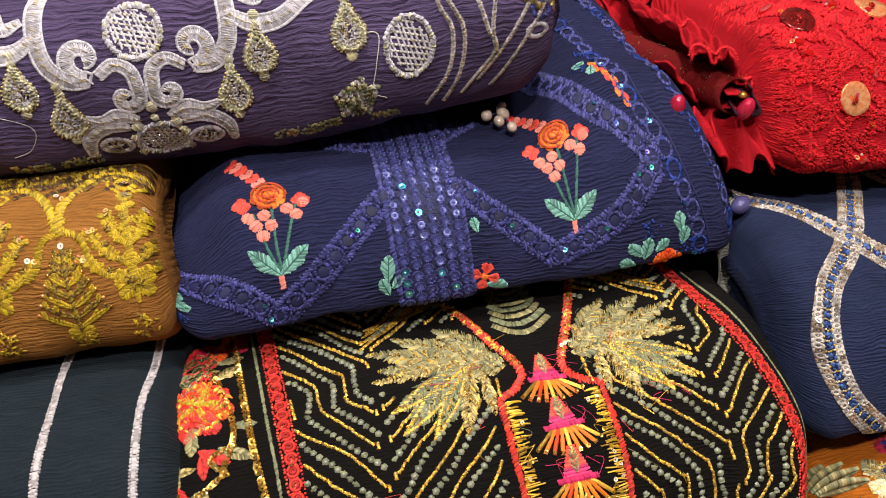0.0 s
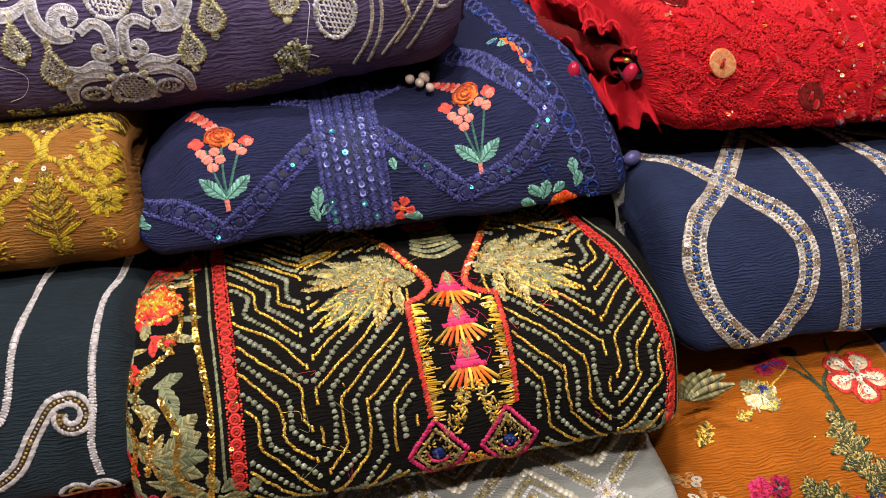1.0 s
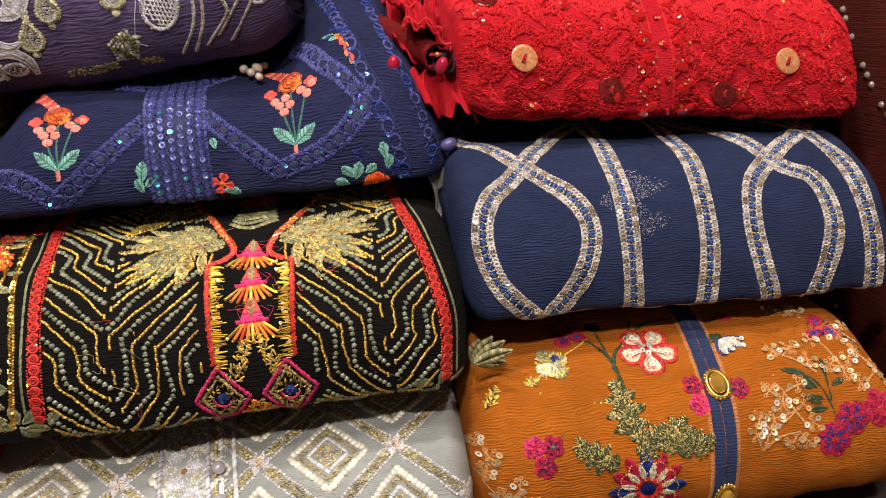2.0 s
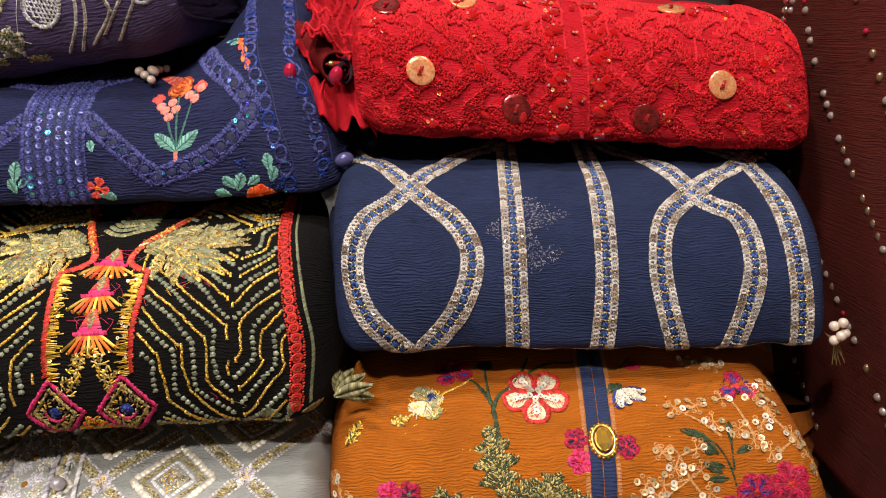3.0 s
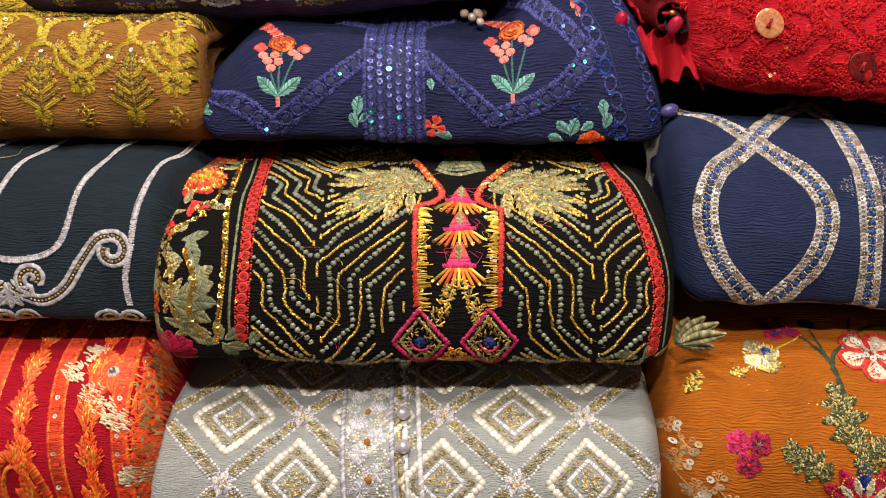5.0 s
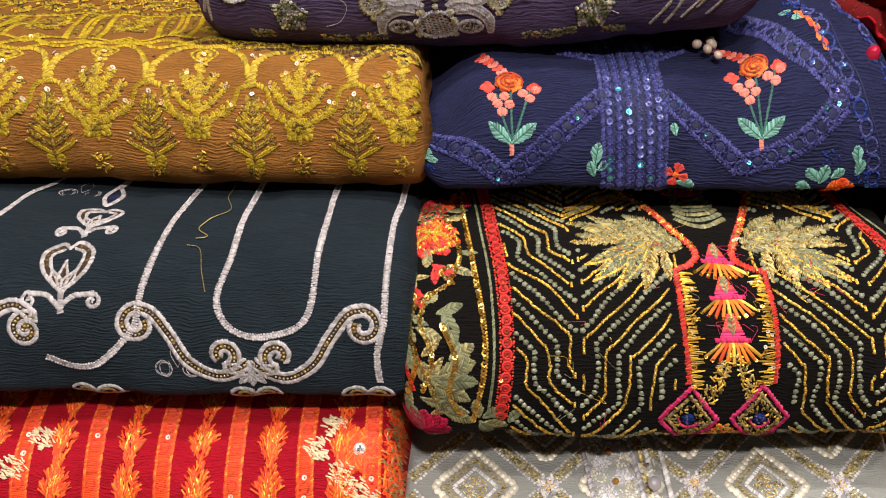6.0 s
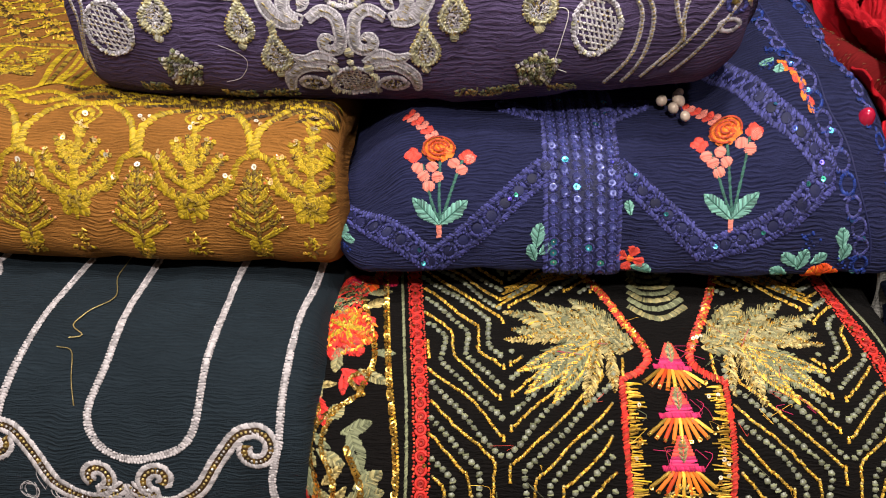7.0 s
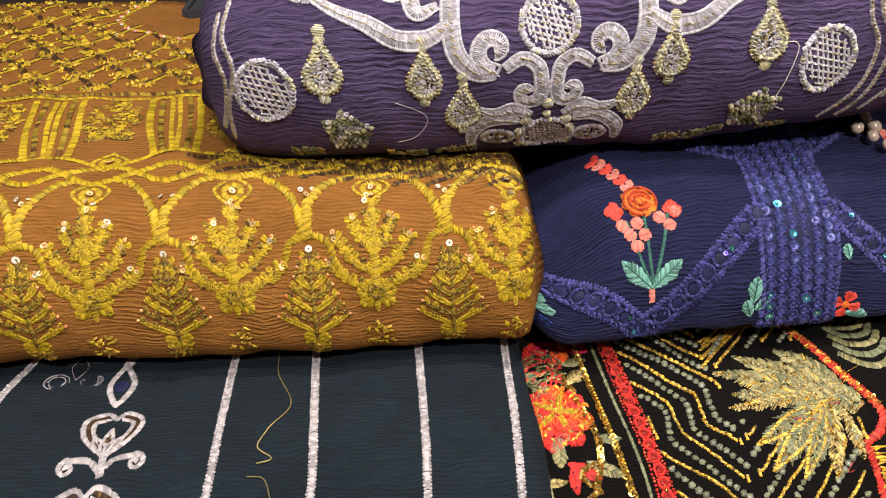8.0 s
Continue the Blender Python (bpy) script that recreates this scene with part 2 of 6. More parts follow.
# ---- the shop round the display ----
def box(name, x0, x1, y0, y1, z0, z1, mat, label="", category="", kind="structure"):
    bm = bmesh.new()
    bmesh.ops.create_cube(bm, size=1, matrix=Matrix.Translation(((x0 + x1) / 2, (y0 + y1) / 2, (z0 + z1) / 2)) @ Matrix.Diagonal((x1 - x0, y1 - y0, z1 - z0, 1)))
    bmesh.ops.bevel(bm, geom=bm.edges[:], offset=.004, segments=2, affect="EDGES")
    me = bpy.data.meshes.new(name)
    bm.to_mesh(me)
    bm.free()
    me.materials.append(mat)
    return tagged(new(name, me), label, category, "", kind)


WALLPAINT = plaster("warm_beige_paint", (0.36, 0.32, 0.28))
DARKBACK = plaster("dark_brown_panel", (0.035, 0.022, 0.016), 0.6)
FLOORSTONE = plaster("brown_floor", (0.16, 0.12, 0.09), 0.4)
box("floor", -2.0, 2.4, -2.6, 1.2, -.1, 0, FLOORSTONE, "brown stone floor of the shop", "floor")
box("ceiling", -2.0, 2.4, -2.6, 1.2, 2.6, 2.7, WALLPAINT, "plain beige ceiling", "ceiling")
box("wall_back", -2.0, 2.4, .78, .88, 0, 2.6, DARKBACK, "dark brown panelled wall behind the stacks", "wall")
box("wall_front", -2.0, 2.4, -2.7, -2.6, 0, 2.6, WALLPAINT, "plain beige wall", "wall")
box("wall_left", -2.1, -2.0, -2.6, 1.2, 0, 2.6, WALLPAINT, "plain beige wall", "wall")
box("wall_right", 2.4, 2.5, -2.6, 1.2, 0, 2.6, WALLPAINT, "plain beige wall", "wall")
box("display_plinth", -.75, .95, .17, .775, .02, .708, DARKBACK, "dark brown wooden plinth under the stacked garments", "plinth", "")


# ---- folded bundles: where their cloth runs ----
BUNDLES = {
    # name: left, right, lean of both ends per metre of cloth, nose y, top z, bottom z, depth of the round front, squareness, slant in y and z, sag, back
    "purple": dict(xl=-0.243, xr=0.15, sl=0, sr=0, yf=0.3873, zt=1.2053, zb=1.0977, zn=1.155, ry=0.045, p=0.8277, q=0.9737, ky=0.0103, kz=0.0054, kq=0.3, yb=0.66, rise=0.05, er=0.03, ef=0.45),
    "mustard": dict(xl=-0.56, xr=-0.086, sl=0, sr=0.02, yf=0.3427, zt=1.1104, zb=1.0175, zn=1.0462, ry=0.0593, p=0.8021, q=0.9016, ky=0.001, kz=-0.0365, kq=0, yb=0.7, rise=0.02, er=0.012, ef=0.75),
    "blue": dict(xl=-0.092, xr=0.2485, sl=0, sr=0.12, yf=0.3564, zt=1.091, zb=1.0006, zn=1.0156, ry=0.0926, p=0.9517, q=0.9782, ky=0.0851, kz=-0.0562, kq=0, yb=0.66, rise=0.06, er=0.03, ef=0.5),
    "red": dict(xl=0.275, xr=0.622, sl=0, sr=0, yf=0.3823, zt=1.1204, zb=1.0178, zn=1.0329, ry=0.0655, p=0.9483, q=0.9975, ky=0.0398, kz=-0.1199, kq=0, yb=0.64, rise=0, er=0.035, ef=0.5),
    "teal": dict(xl=-0.52, xr=-0.088, sl=0, sr=0.03, yf=0.2371, zt=1.0166, zb=0.9156, zn=0.9328, ry=0.0853, p=0.7915, q=0.9698, ky=0.0364, kz=-0.0399, kq=0, yb=0.64, rise=0.02, er=0.014, ef=0.7),
    "black": dict(xl=-0.106, xr=0.258, sl=0, sr=0, yf=0.2461, zt=0.9901, zb=0.8682, zn=0.9013, ry=0.1321, p=0.9361, q=0.7198, ky=0.0714, kz=-0.0474, kq=0, yb=0.64, rise=0.02, er=0.03, ef=0.5),
    "slate": dict(xl=0.256, xr=0.607, sl=0, sr=0, yf=0.2962, zt=1.0061, zb=0.8865, zn=0.9038, ry=0.1094, p=0.9264, q=0.9395, ky=0.0424, kz=-0.0798, kq=0, yb=0.64, rise=0.02, er=0.02, ef=0.6),
    "orange": dict(xl=0.242, xr=0.566, sl=0, sr=0.18, yf=0.2309, zt=0.8748, zb=0.712, zn=0.7852, ry=0.1327, p=0.8926, q=0.9377, ky=0.0248, kz=-0.0197, kq=0, yb=0.64, rise=0.01, er=0.035, ef=0.5),
    "grey": dict(xl=-0.112, xr=0.246, sl=0, sr=0, yf=0.2088, zt=0.8549, zb=0.712, zn=0.7877, ry=0.1353, p=0.8743, q=0.899, ky=0.0414, kz=-0.0211, kq=0, yb=0.64, rise=0.01, er=0.02, ef=0.6),
    "scarlet": dict(xl=-0.52, xr=-0.096, sl=0, sr=0, yf=0.2013, zt=0.9059, zb=0.712, zn=0.8251, ry=0.1116, p=0.8613, q=0.9092, ky=0.0031, kz=-0.0167, kq=0, yb=0.64, rise=0.01, er=0.02, ef=0.6),
}


def cross_section(g):
    """Cloth of one bundle in the y-z plane: the run of cloth s, y and z; s is 0 where the round front begins on top."""
    b = BUNDLES[g]
    yc, zn = b["yf"] + b["ry"], b["zn"]
    t = np.linspace(math.pi / 2, -math.pi / 2, 181)
    y = yc - b["ry"] * np.abs(np.cos(t)) ** b["p"]
    z = zn + np.where(t > 0, b["zt"] - zn, zn - b["zb"]) * np.sign(np.sin(t)) * np.abs(np.sin(t)) ** b["q"]
    back = np.linspace(b["yb"], yc, 40)[:-1]
    y = np.concatenate([back, y, back[::-1]])
    z = np.concatenate([b["zt"] + b["rise"] * (back - yc), z, np.full(39, b["zb"])])
    s = np.concatenate([[0], np.cumsum(np.hypot(np.diff(y), np.diff(z)))])
    return s - s[39], y, z


SECTIONS = {g: cross_section(g) for g in BUNDLES}


def ends(g, s):
    b = BUNDLES[g]
    return b["xl"] + b["sl"] * s, b["xr"] + b["sr"] * s


def cloth(g, x, s, h=0.0):
    """Points of a bundle's cloth at x metres across and s metres along it, lifted by h."""
    b, (run, py, pz) = BUNDLES[g], SECTIONS[g]
    x, s, h = np.broadcast_arrays(np.asarray(x, float), np.asarray(s, float), np.asarray(h, float))
    y, z = np.interp(s, run, py), np.interp(s, run, pz)
    y1, z1 = np.interp(s + .002, run, py), np.interp(s + .002, run, pz)
    y0, z0 = np.interp(s - .002, run, py), np.interp(s - .002, run, pz)
    ty, tz = y1 - y0, z1 - z0
    n = np.hypot(ty, tz) + 1e-9
    ny, nz = tz / n, -ty / n
    lift = h + crease(g, x, s)
    y, z = y + ny * lift, z + nz * lift
    xl, xr = ends(g, s)
    e = np.clip(np.minimum(x - xl, xr - x) / b["er"], 0, 1)
    f = b["ef"] + (1 - b["ef"]) * np.sqrt(np.clip(1 - (1 - e) ** 2, 0, 1))
    yc, zc = b["yf"] + b["ry"], (b["zt"] + b["zb"]) / 2
    front = np.clip((yc + .10 - y) / .10, 0, 1)
    y = np.where(y < yc, yc + (y - yc) * f, y)
    z = zc - (b["zt"] - b["zb"]) * .12 * (1 - f) + (z - zc) * (f * front + (1 - front) * (f * .5 + .5))
    if g == "blue":  # squeezed up beside the suit that lies on it
        k = np.clip((x - .120) / .07, 0, 1) * np.clip((.268 - x) / .05, 0, 1)
        z = z + k * k * (3 - 2 * k) * (.028 * np.clip((y - .36) / .06, 0, 1) + .30 * np.clip(y - .45, 0, .2))
        d = np.clip((-.040 - x) / .040, 0, 1)  # sunk at the end that is tucked in beside the ochre suit
        z = z - .024 * d * d * (3 - 2 * d) * np.clip((z - 1.015) / .06, 0, 1)
    xm = (b["xl"] + b["xr"]) / 2
    return np.stack([x, y + b["ky"] * (x - xm), z + b["kz"] * (x - xm) + b["kq"] * (x - xm) ** 2 * (b["zt"] - z) / (b["zt"] - b["zb"])], -1)


def crease(g, x, s):
    """Soft unevenness of the folded cloth."""
    k = sum(map(ord, g)) % 17
    return (.0010 * np.sin(31 * x + 47 * s + k) + .0008 * np.sin(-58 * x + 83 * s + 2.3 * k)
            + .0005 * np.sin(140 * x + 60 * s + k) + .0004 * np.sin(95 * s - 210 * x + 3 * k))


# ---- building helpers ----
def mesh_of(name, verts, faces, mats, index=None, smooth=True, uv=None):
    me = bpy.data.meshes.new(name)
    me.from_pydata([tuple(v) for v in verts], [], faces)
    for mat in mats:
        me.materials.append(mat)
    if index is not None:
        me.polygons.foreach_set("material_index", index)
    if smooth:
        me.polygons.foreach_set("use_smooth", [True] * len(me.polygons))
    if uv is not None:
        loops = np.empty(len(me.loops), dtype=np.int32)
        me.loops.foreach_get("vertex_index", loops)
        me.uv_layers.new(name="UVMap").data.foreach_set("uv", np.asarray(uv, dtype=np.float32)[loops].ravel())
    me.update()
    return me


def attach(name, mesh, parent=None, label="", kind=""):
    ob = new(name, mesh)
    if parent:
        ob.parent = parent
    return tagged(ob, label, "", "", kind)


def bundle(g, thing, label, category="folded garment"):
    """The folded cloth of one garment, with tucked-in ends; returns the garment."""
    garment = tagged(new(thing), label, category, "stacked folded garments")
    run = SECTIONS[g][0]
    s = np.concatenate([np.linspace(run[0], 0, 24)[:-1], np.linspace(0, run[-40], 84), np.linspace(run[-40], run[-1], 12)[1:]])
    u = np.concatenate([np.linspace(0, .1, 12)[:-1] ** 1.0, np.linspace(.1, .9, 66), np.linspace(.9, 1, 12)[1:]])
    xl, xr = ends(g, s)
    X = xl[None] + (xr - xl)[None] * u[:, None]
    S = np.repeat(s[None], len(u), 0)
    P = cloth(g, X, S)
    P = P + (0.0006 * np.sin(900 * S + 25 * np.sin(60 * X)))[..., None] * np.array([0, -.6, .8])
    rings, uvs = [P[i] for i in range(len(u))], [np.stack([X[i], S[i]], -1) for i in range(len(u))]
    for side, edge in ((0, -1), (1, 1)):
        ring = P[-1] if side else P[0]
        mid = ring.mean(0)
        for k, (f, dx) in enumerate(((.90, .004), (.74, -.006), (.62, .004), (.45, -.008), (.30, .002), (.04, -.012))):
            r = mid + (ring - mid) * np.array([0, f, f]) + np.array([edge * dx, 0, 0]) + np.array([ring[:, 0] - mid[0], 0 * s, 0 * s]).T
            r = r + (.0016 * np.sin(np.arange(len(s)) * .13 + 2 * k))[:, None] * np.array([1, 0, 0])
            w = np.stack([np.full(len(s), edge * .03 * k), s], -1)
            if side:
                rings.append(r), uvs.append(w)
            else:
                rings.insert(0, r), uvs.insert(0, w)
    n, m = len(rings), len(s)
    faces = [(i * m + j, i * m + (j + 1) % m, (i + 1) * m + (j + 1) % m, (i + 1) * m + j) for i in range(n - 1) for j in range(m)]
    attach("fabric", mesh_of("fabric", np.concatenate(rings), faces, [CLOTH[g]], uv=np.concatenate(uvs)), garment)
    return garment


def spline(points, step=.0012, closed=False):
    """A smooth curve through a few points, cut into even steps."""
    p = np.asarray(points, float)
    p = np.vstack([p[-1], p, p[0], p[1]]) if closed else np.vstack([2 * p[0] - p[1], p, 2 * p[-1] - p[-2]])
    t = np.linspace(0, 1, 24, endpoint=False)[:, None]
    out = [.5 * (2 * b + (c - a) * t + (2 * a - 5 * b + 4 * c - d) * t ** 2 + (3 * b - a - 3 * c + d) * t ** 3)
           for a, b, c, d in zip(p, p[1:], p[2:], p[3:])]
    return even(np.vstack(out + [p[-2][None]]), step)


def even(path, step):
    path = np.asarray(path, float)
    d = np.concatenate([[0], np.cumsum(np.hypot(*np.diff(path, axis=0).T))])
    k = max(2, int(round(d[-1] / step)) + 1)
    q = np.linspace(0, d[-1], k)
    return np.stack([np.interp(q, d, path[:, 0]), np.interp(q, d, path[:, 1])], -1)


def arc(cx, cs, rx, rs, a0=0, a1=360, step=.0012):
    a = np.radians(np.linspace(a0, a1, 90))
    return even(np.stack([cx + rx * np.cos(a), cs + rs * np.sin(a)], -1), step)


def curl(cx, cs, r, turns, start, step=.0012, ratio=.15, way=1):
    """A spiral that winds inwards from the angle start."""
    a = np.radians(start) + way * np.linspace(0, turns * 2 * math.pi, 120)
    q = np.linspace(1, ratio, 120) * r
    return even(np.stack([cx + q * np.cos(a), cs + q * np.sin(a)], -1), step)


def sides(path):
    t = np.gradient(path, axis=0)
    t /= np.hypot(*t.T)[:, None] + 1e-9
    return t, np.stack([-t[:, 1], t[:, 0]], -1)


def aside(path, d):
    return path + sides(path)[1] * d


rnd = random.Random(7)


class Needle:
    """Embroidery for one part: stitches, beads and cords laid on a bundle's cloth; done() makes the part."""

    def __init__(self, g):
        self.g, self.v, self.f, self.i, self.mats = g, [], [], [], []

    def put(self, pts, faces, mat):
        if mat not in self.mats:
            self.mats.append(mat)
        k, q = len(self.v), self.mats.index(mat)
        self.v.extend(pts)
        self.f.extend(tuple(a + k for a in f) for f in faces)
        self.i.extend([q] * len(faces))

    def stitch(self, a, b, w, h, mat, base=.0002):
        (ax, ay), (bx, by) = a, b
        dx, dy = bx - ax, by - ay
        d = math.hypot(dx, dy) + 1e-9
        nx, ny = -dy / d * w / 2, dx / d * w / 2
        pts = []
        for t, e in ((0, .1), (.22, 1), (.78, 1), (1, .1)):
            x, y = ax + dx * t, ay + dy * t
            pts += [(x + nx, y + ny, base), (x, y, base + h * e), (x - nx, y - ny, base)]
        self.put(pts, ((0, 1, 4, 3), (1, 2, 5, 4), (3, 4, 7, 6), (4, 5, 8, 7), (6, 7, 10, 9), (7, 8, 11, 10)), mat)

    def bead(self, x, s, r, mat, h=0.0, tall=1.0, n=6):
        ring = [(math.cos(2 * math.pi * k / n), math.sin(2 * math.pi * k / n)) for k in range(n)]
        pts = [(x + r * c, s + r * d, h) for c, d in ring] + [(x + .72 * r * c, s + .72 * r * d, h + .7 * r * tall) for c, d in ring] + [(x, s, h + r * tall)]
        faces = [(k, (k + 1) % n, n + (k + 1) % n, n + k) for k in range(n)] + [(n + k, n + (k + 1) % n, 2 * n) for k in range(n)]
        self.put(pts, faces, mat)

    def ball(self, x, s, h, r, mat, long=1.0, n=12, m=8):
        pts = [(x + r * math.sin(math.pi * j / m) * math.cos(2 * math.pi * k / n), s + long * r * math.cos(math.pi * j / m), h + r * math.sin(math.pi * j / m) * math.sin(2 * math.pi * k / n))
               for j in range(m + 1) for k in range(n)]
        self.put(pts, [(j * n + k, j * n + (k + 1) % n, (j + 1) * n + (k + 1) % n, (j + 1) * n + k) for j in range(m) for k in range(n)], mat)

    def sequin(self, x, s, r, mat, h=.0006, tilt=.35, hole=.3, n=8):
        tx, ts = rnd.uniform(-tilt, tilt), rnd.uniform(-tilt, tilt)
        pts = []
        for q in (hole, .75, 1):
            for k in range(n):
                a = 2 * math.pi * k / n
                dx, ds = r * q * math.cos(a), r * q * math.sin(a)
                pts.append((x + dx, s + ds, h + tx * dx + ts * ds - (.18 * r if q == hole else 0)))
        self.put(pts, [(j * n + k, j * n + (k + 1) % n, (j + 1) * n + (k + 1) % n, (j + 1) * n + k) for j in (0, 1) for k in range(n)], mat)

    def cord(self, path, r, mat, h=0.0):
        t, n = sides(np.asarray(path))
        pts, k = [], len(path)
        for (x, s), (nx, ns) in zip(path, n):
            for a, e in ((-1, 0), (-.75, .75), (0, 1.1), (.75, .75), (1, 0)):
                pts.append((x + nx * r * a, s + ns * r * a, h + r * e))
        self.put(pts, [(i * 5 + j, i * 5 + j + 1, (i + 1) * 5 + j + 1, (i + 1) * 5 + j) for i in range(k - 1) for j in range(4)], mat)

    def twist(self, path, r, mat, h=0.0, lean=.9):
        """A twisted cord: short slanting stitches along a path."""
        path = even(path, r * 1.05)
        t, n = sides(path)
        for p, a, b in zip(path, t, n):
            q = rnd.uniform(.85, 1.15) * r
            self.stitch(p - b * q - a * q * lean, p + b * q + a * q * lean, r * 1.5, r * .9, mat, h + .0002)

    def satin(self, path, w, mat, step=.0009, h=.0008, lean=.25, ragged=.12):
        """Satin stitch: threads across a band; w: one width or one for every point."""
        path = even(path, step)
        t, n = sides(path)
        ws = np.interp(np.linspace(0, 1, len(path)), np.linspace(0, 1, np.size(w)), np.ravel(w))
        for p, a, b, q in zip(path, t, n, ws):
            if q > .0004:
                q1, q2 = q / 2 * rnd.uniform(1 - ragged, 1 + ragged), q / 2 * rnd.uniform(1 - ragged, 1 + ragged)
                self.stitch(p - b * q1 - a * q * lean / 2, p + b * q2 + a * q * lean / 2, step * 1.12, h * rnd.uniform(.75, 1.35), mat)

    def beads(self, path, gap, r, mat, h=0.0, tall=1.0, loose=.0):
        for x, s in even(path, gap):
            self.bead(x + rnd.uniform(-loose, loose), s + rnd.uniform(-loose, loose), r * rnd.uniform(.9, 1.1), mat, h, tall)

    def leaf(self, x, s, angle, length, width, mat, step=.00082, rib=None, h=.0008):
        """A leaf or petal from its foot at (x, s); angle 0 points along x, 90 down the cloth."""
        c, d = math.cos(math.radians(angle)), math.sin(math.radians(angle))
        at = lambda u, v: (x + c * u - d * v, s + d * u + c * v)  # noqa: E731
        for k in range(max(3, int(length / step))):
            u = (k + .5) * step
            w = width / 2 * math.sin(math.pi * min(1, u / length) ** .85) + .0003
            for e in (-1, 1):
                self.stitch(at(u - .3 * w, 0), at(min(length, u + .55 * w), e * w * rnd.uniform(.82, 1.15)), step * 1.15, h * rnd.uniform(.8, 1.3), mat)
        if rib:
            self.cord(even([at(0, 0), at(length * .9, 0)], .0015), .0003, rib, .0008)

    def tuft(self, x, s, r, mat, n=None, h=.001):
        """A round padded blob of parallel stitches."""
        n = n or max(4, int(2 * r / .0009))
        a = rnd.uniform(0, math.pi)
        c, d = math.cos(a), math.sin(a)
        for k in range(n):
            v = (2 * (k + .5) / n - 1) * r
            u = math.sqrt(max(r * r - v * v, 0)) * rnd.uniform(.9, 1.1)
            self.stitch((x - c * u - d * v, s - d * u + c * v), (x + c * u - d * v, s + d * u + c * v), 2.2 * r / n, h * (1.3 - abs(v) / r), mat)

    def flower(self, x, s, r, petals, mat, heart=None, start=0.0, width=.75, squash=1.0):
        for k in range(petals):
            a = start + 360 * k / petals
            self.leaf(x + .18 * r * math.cos(math.radians(a)), s + .18 * r * math.sin(math.radians(a)), a, .85 * r, width * r, mat)
        if heart:
            self.tuft(x, s, .25 * r, heart, h=.0015)

    def scatter(self, inside, box, count, length, w, mats, angle=None, h=.0009):
        """Loose stitches thrown over a shape."""
        x0, x1, s0, s1 = box
        for _ in range(count):
            x, s = rnd.uniform(x0, x1), rnd.uniform(s0, s1)
            if inside(x, s):
                a = math.radians(rnd.uniform(0, 360) if angle is None else angle(x, s) + rnd.uniform(-25, 25))
                q = length * rnd.uniform(.6, 1.3) / 2
                self.stitch((x - q * math.cos(a), s - q * math.sin(a)), (x + q * math.cos(a), s + q * math.sin(a)), w, h, rnd.choice(mats), .0002 + rnd.uniform(0, .0006))

    def moss(self, x, s, angle, length, width, mats, dense=1.0, q=.0011):
        """A leaf filled with tangled bead-like stitches, with a lobed outline."""
        c, d = math.cos(math.radians(angle)), math.sin(math.radians(angle))
        for _ in range(int(dense * length * width / 1.1e-6)):
            u, v = rnd.uniform(0, 1), rnd.uniform(-1, 1)
            edge = (math.sin(math.pi * u ** .8) ** .7) * (.72 + .28 * math.cos(u * 26 + s * 999))
            if abs(v) < edge:
                px, ps = x + c * u * length - d * v * width / 2, s + d * u * length + c * v * width / 2
                a = math.radians(angle) + (.8 if v > 0 else -.8) + rnd.uniform(-.4, .4)
                self.stitch((px - q * math.cos(a), ps - q * math.sin(a)), (px + q * math.cos(a), ps + q * math.sin(a)), .0011, .0009, rnd.choice(mats), rnd.uniform(.0002, .0009))

    def strand(self, points, r, mat, lift=.001):
        """A loose thread end."""
        self.cord(spline(points, .0015), r, mat, lift)

    def done(self, name, parent, label="", kind="", over=0.0):
        """Makes the part; stitches that would run past the cloth's ends are left out."""
        a = np.array(self.v)
        xl, xr = ends(self.g, a[:, 1])
        fits = (a[:, 0] > xl - over) & (a[:, 0] < xr + over)
        keep = [k for k, f in enumerate(self.f) if all(fits[i] for i in f)]
        faces, index = [self.f[k] for k in keep], [self.i[k] for k in keep]
        return attach(name, mesh_of(name, cloth(self.g, a[:, 0], a[:, 1], a[:, 2]), faces, self.mats, index), parent, label, kind)


# ---- the garments ----
GARMENTS = {
    g: bundle(g, "folded_suit", label) for g, label in (
        ("scarlet", "folded scarlet suit with orange and white embroidery, under the teal one"),
        ("grey", "folded pale grey suit with beaded diamond lattice, under the black one"),
        ("orange", "folded burnt orange suit with embroidered flowers and navy placket"),
        ("teal", "folded dark teal suit with silver cord scrolls"),
        ("black", "folded black suit covered in gold and grey beaded zigzags"),
        ("slate", "folded slate blue suit with curving silver braid bands"),
        ("mustard", "folded ochre suit with mustard embroidered arches and plants"),
        ("blue", "folded navy suit with violet lace bands and coral flowers"),
        ("red", "folded crimson suit with raised embroidery, shell buttons and crystals"),
        ("purple", "folded plum suit with silver scrolls and pale gold drops"),
    )
}


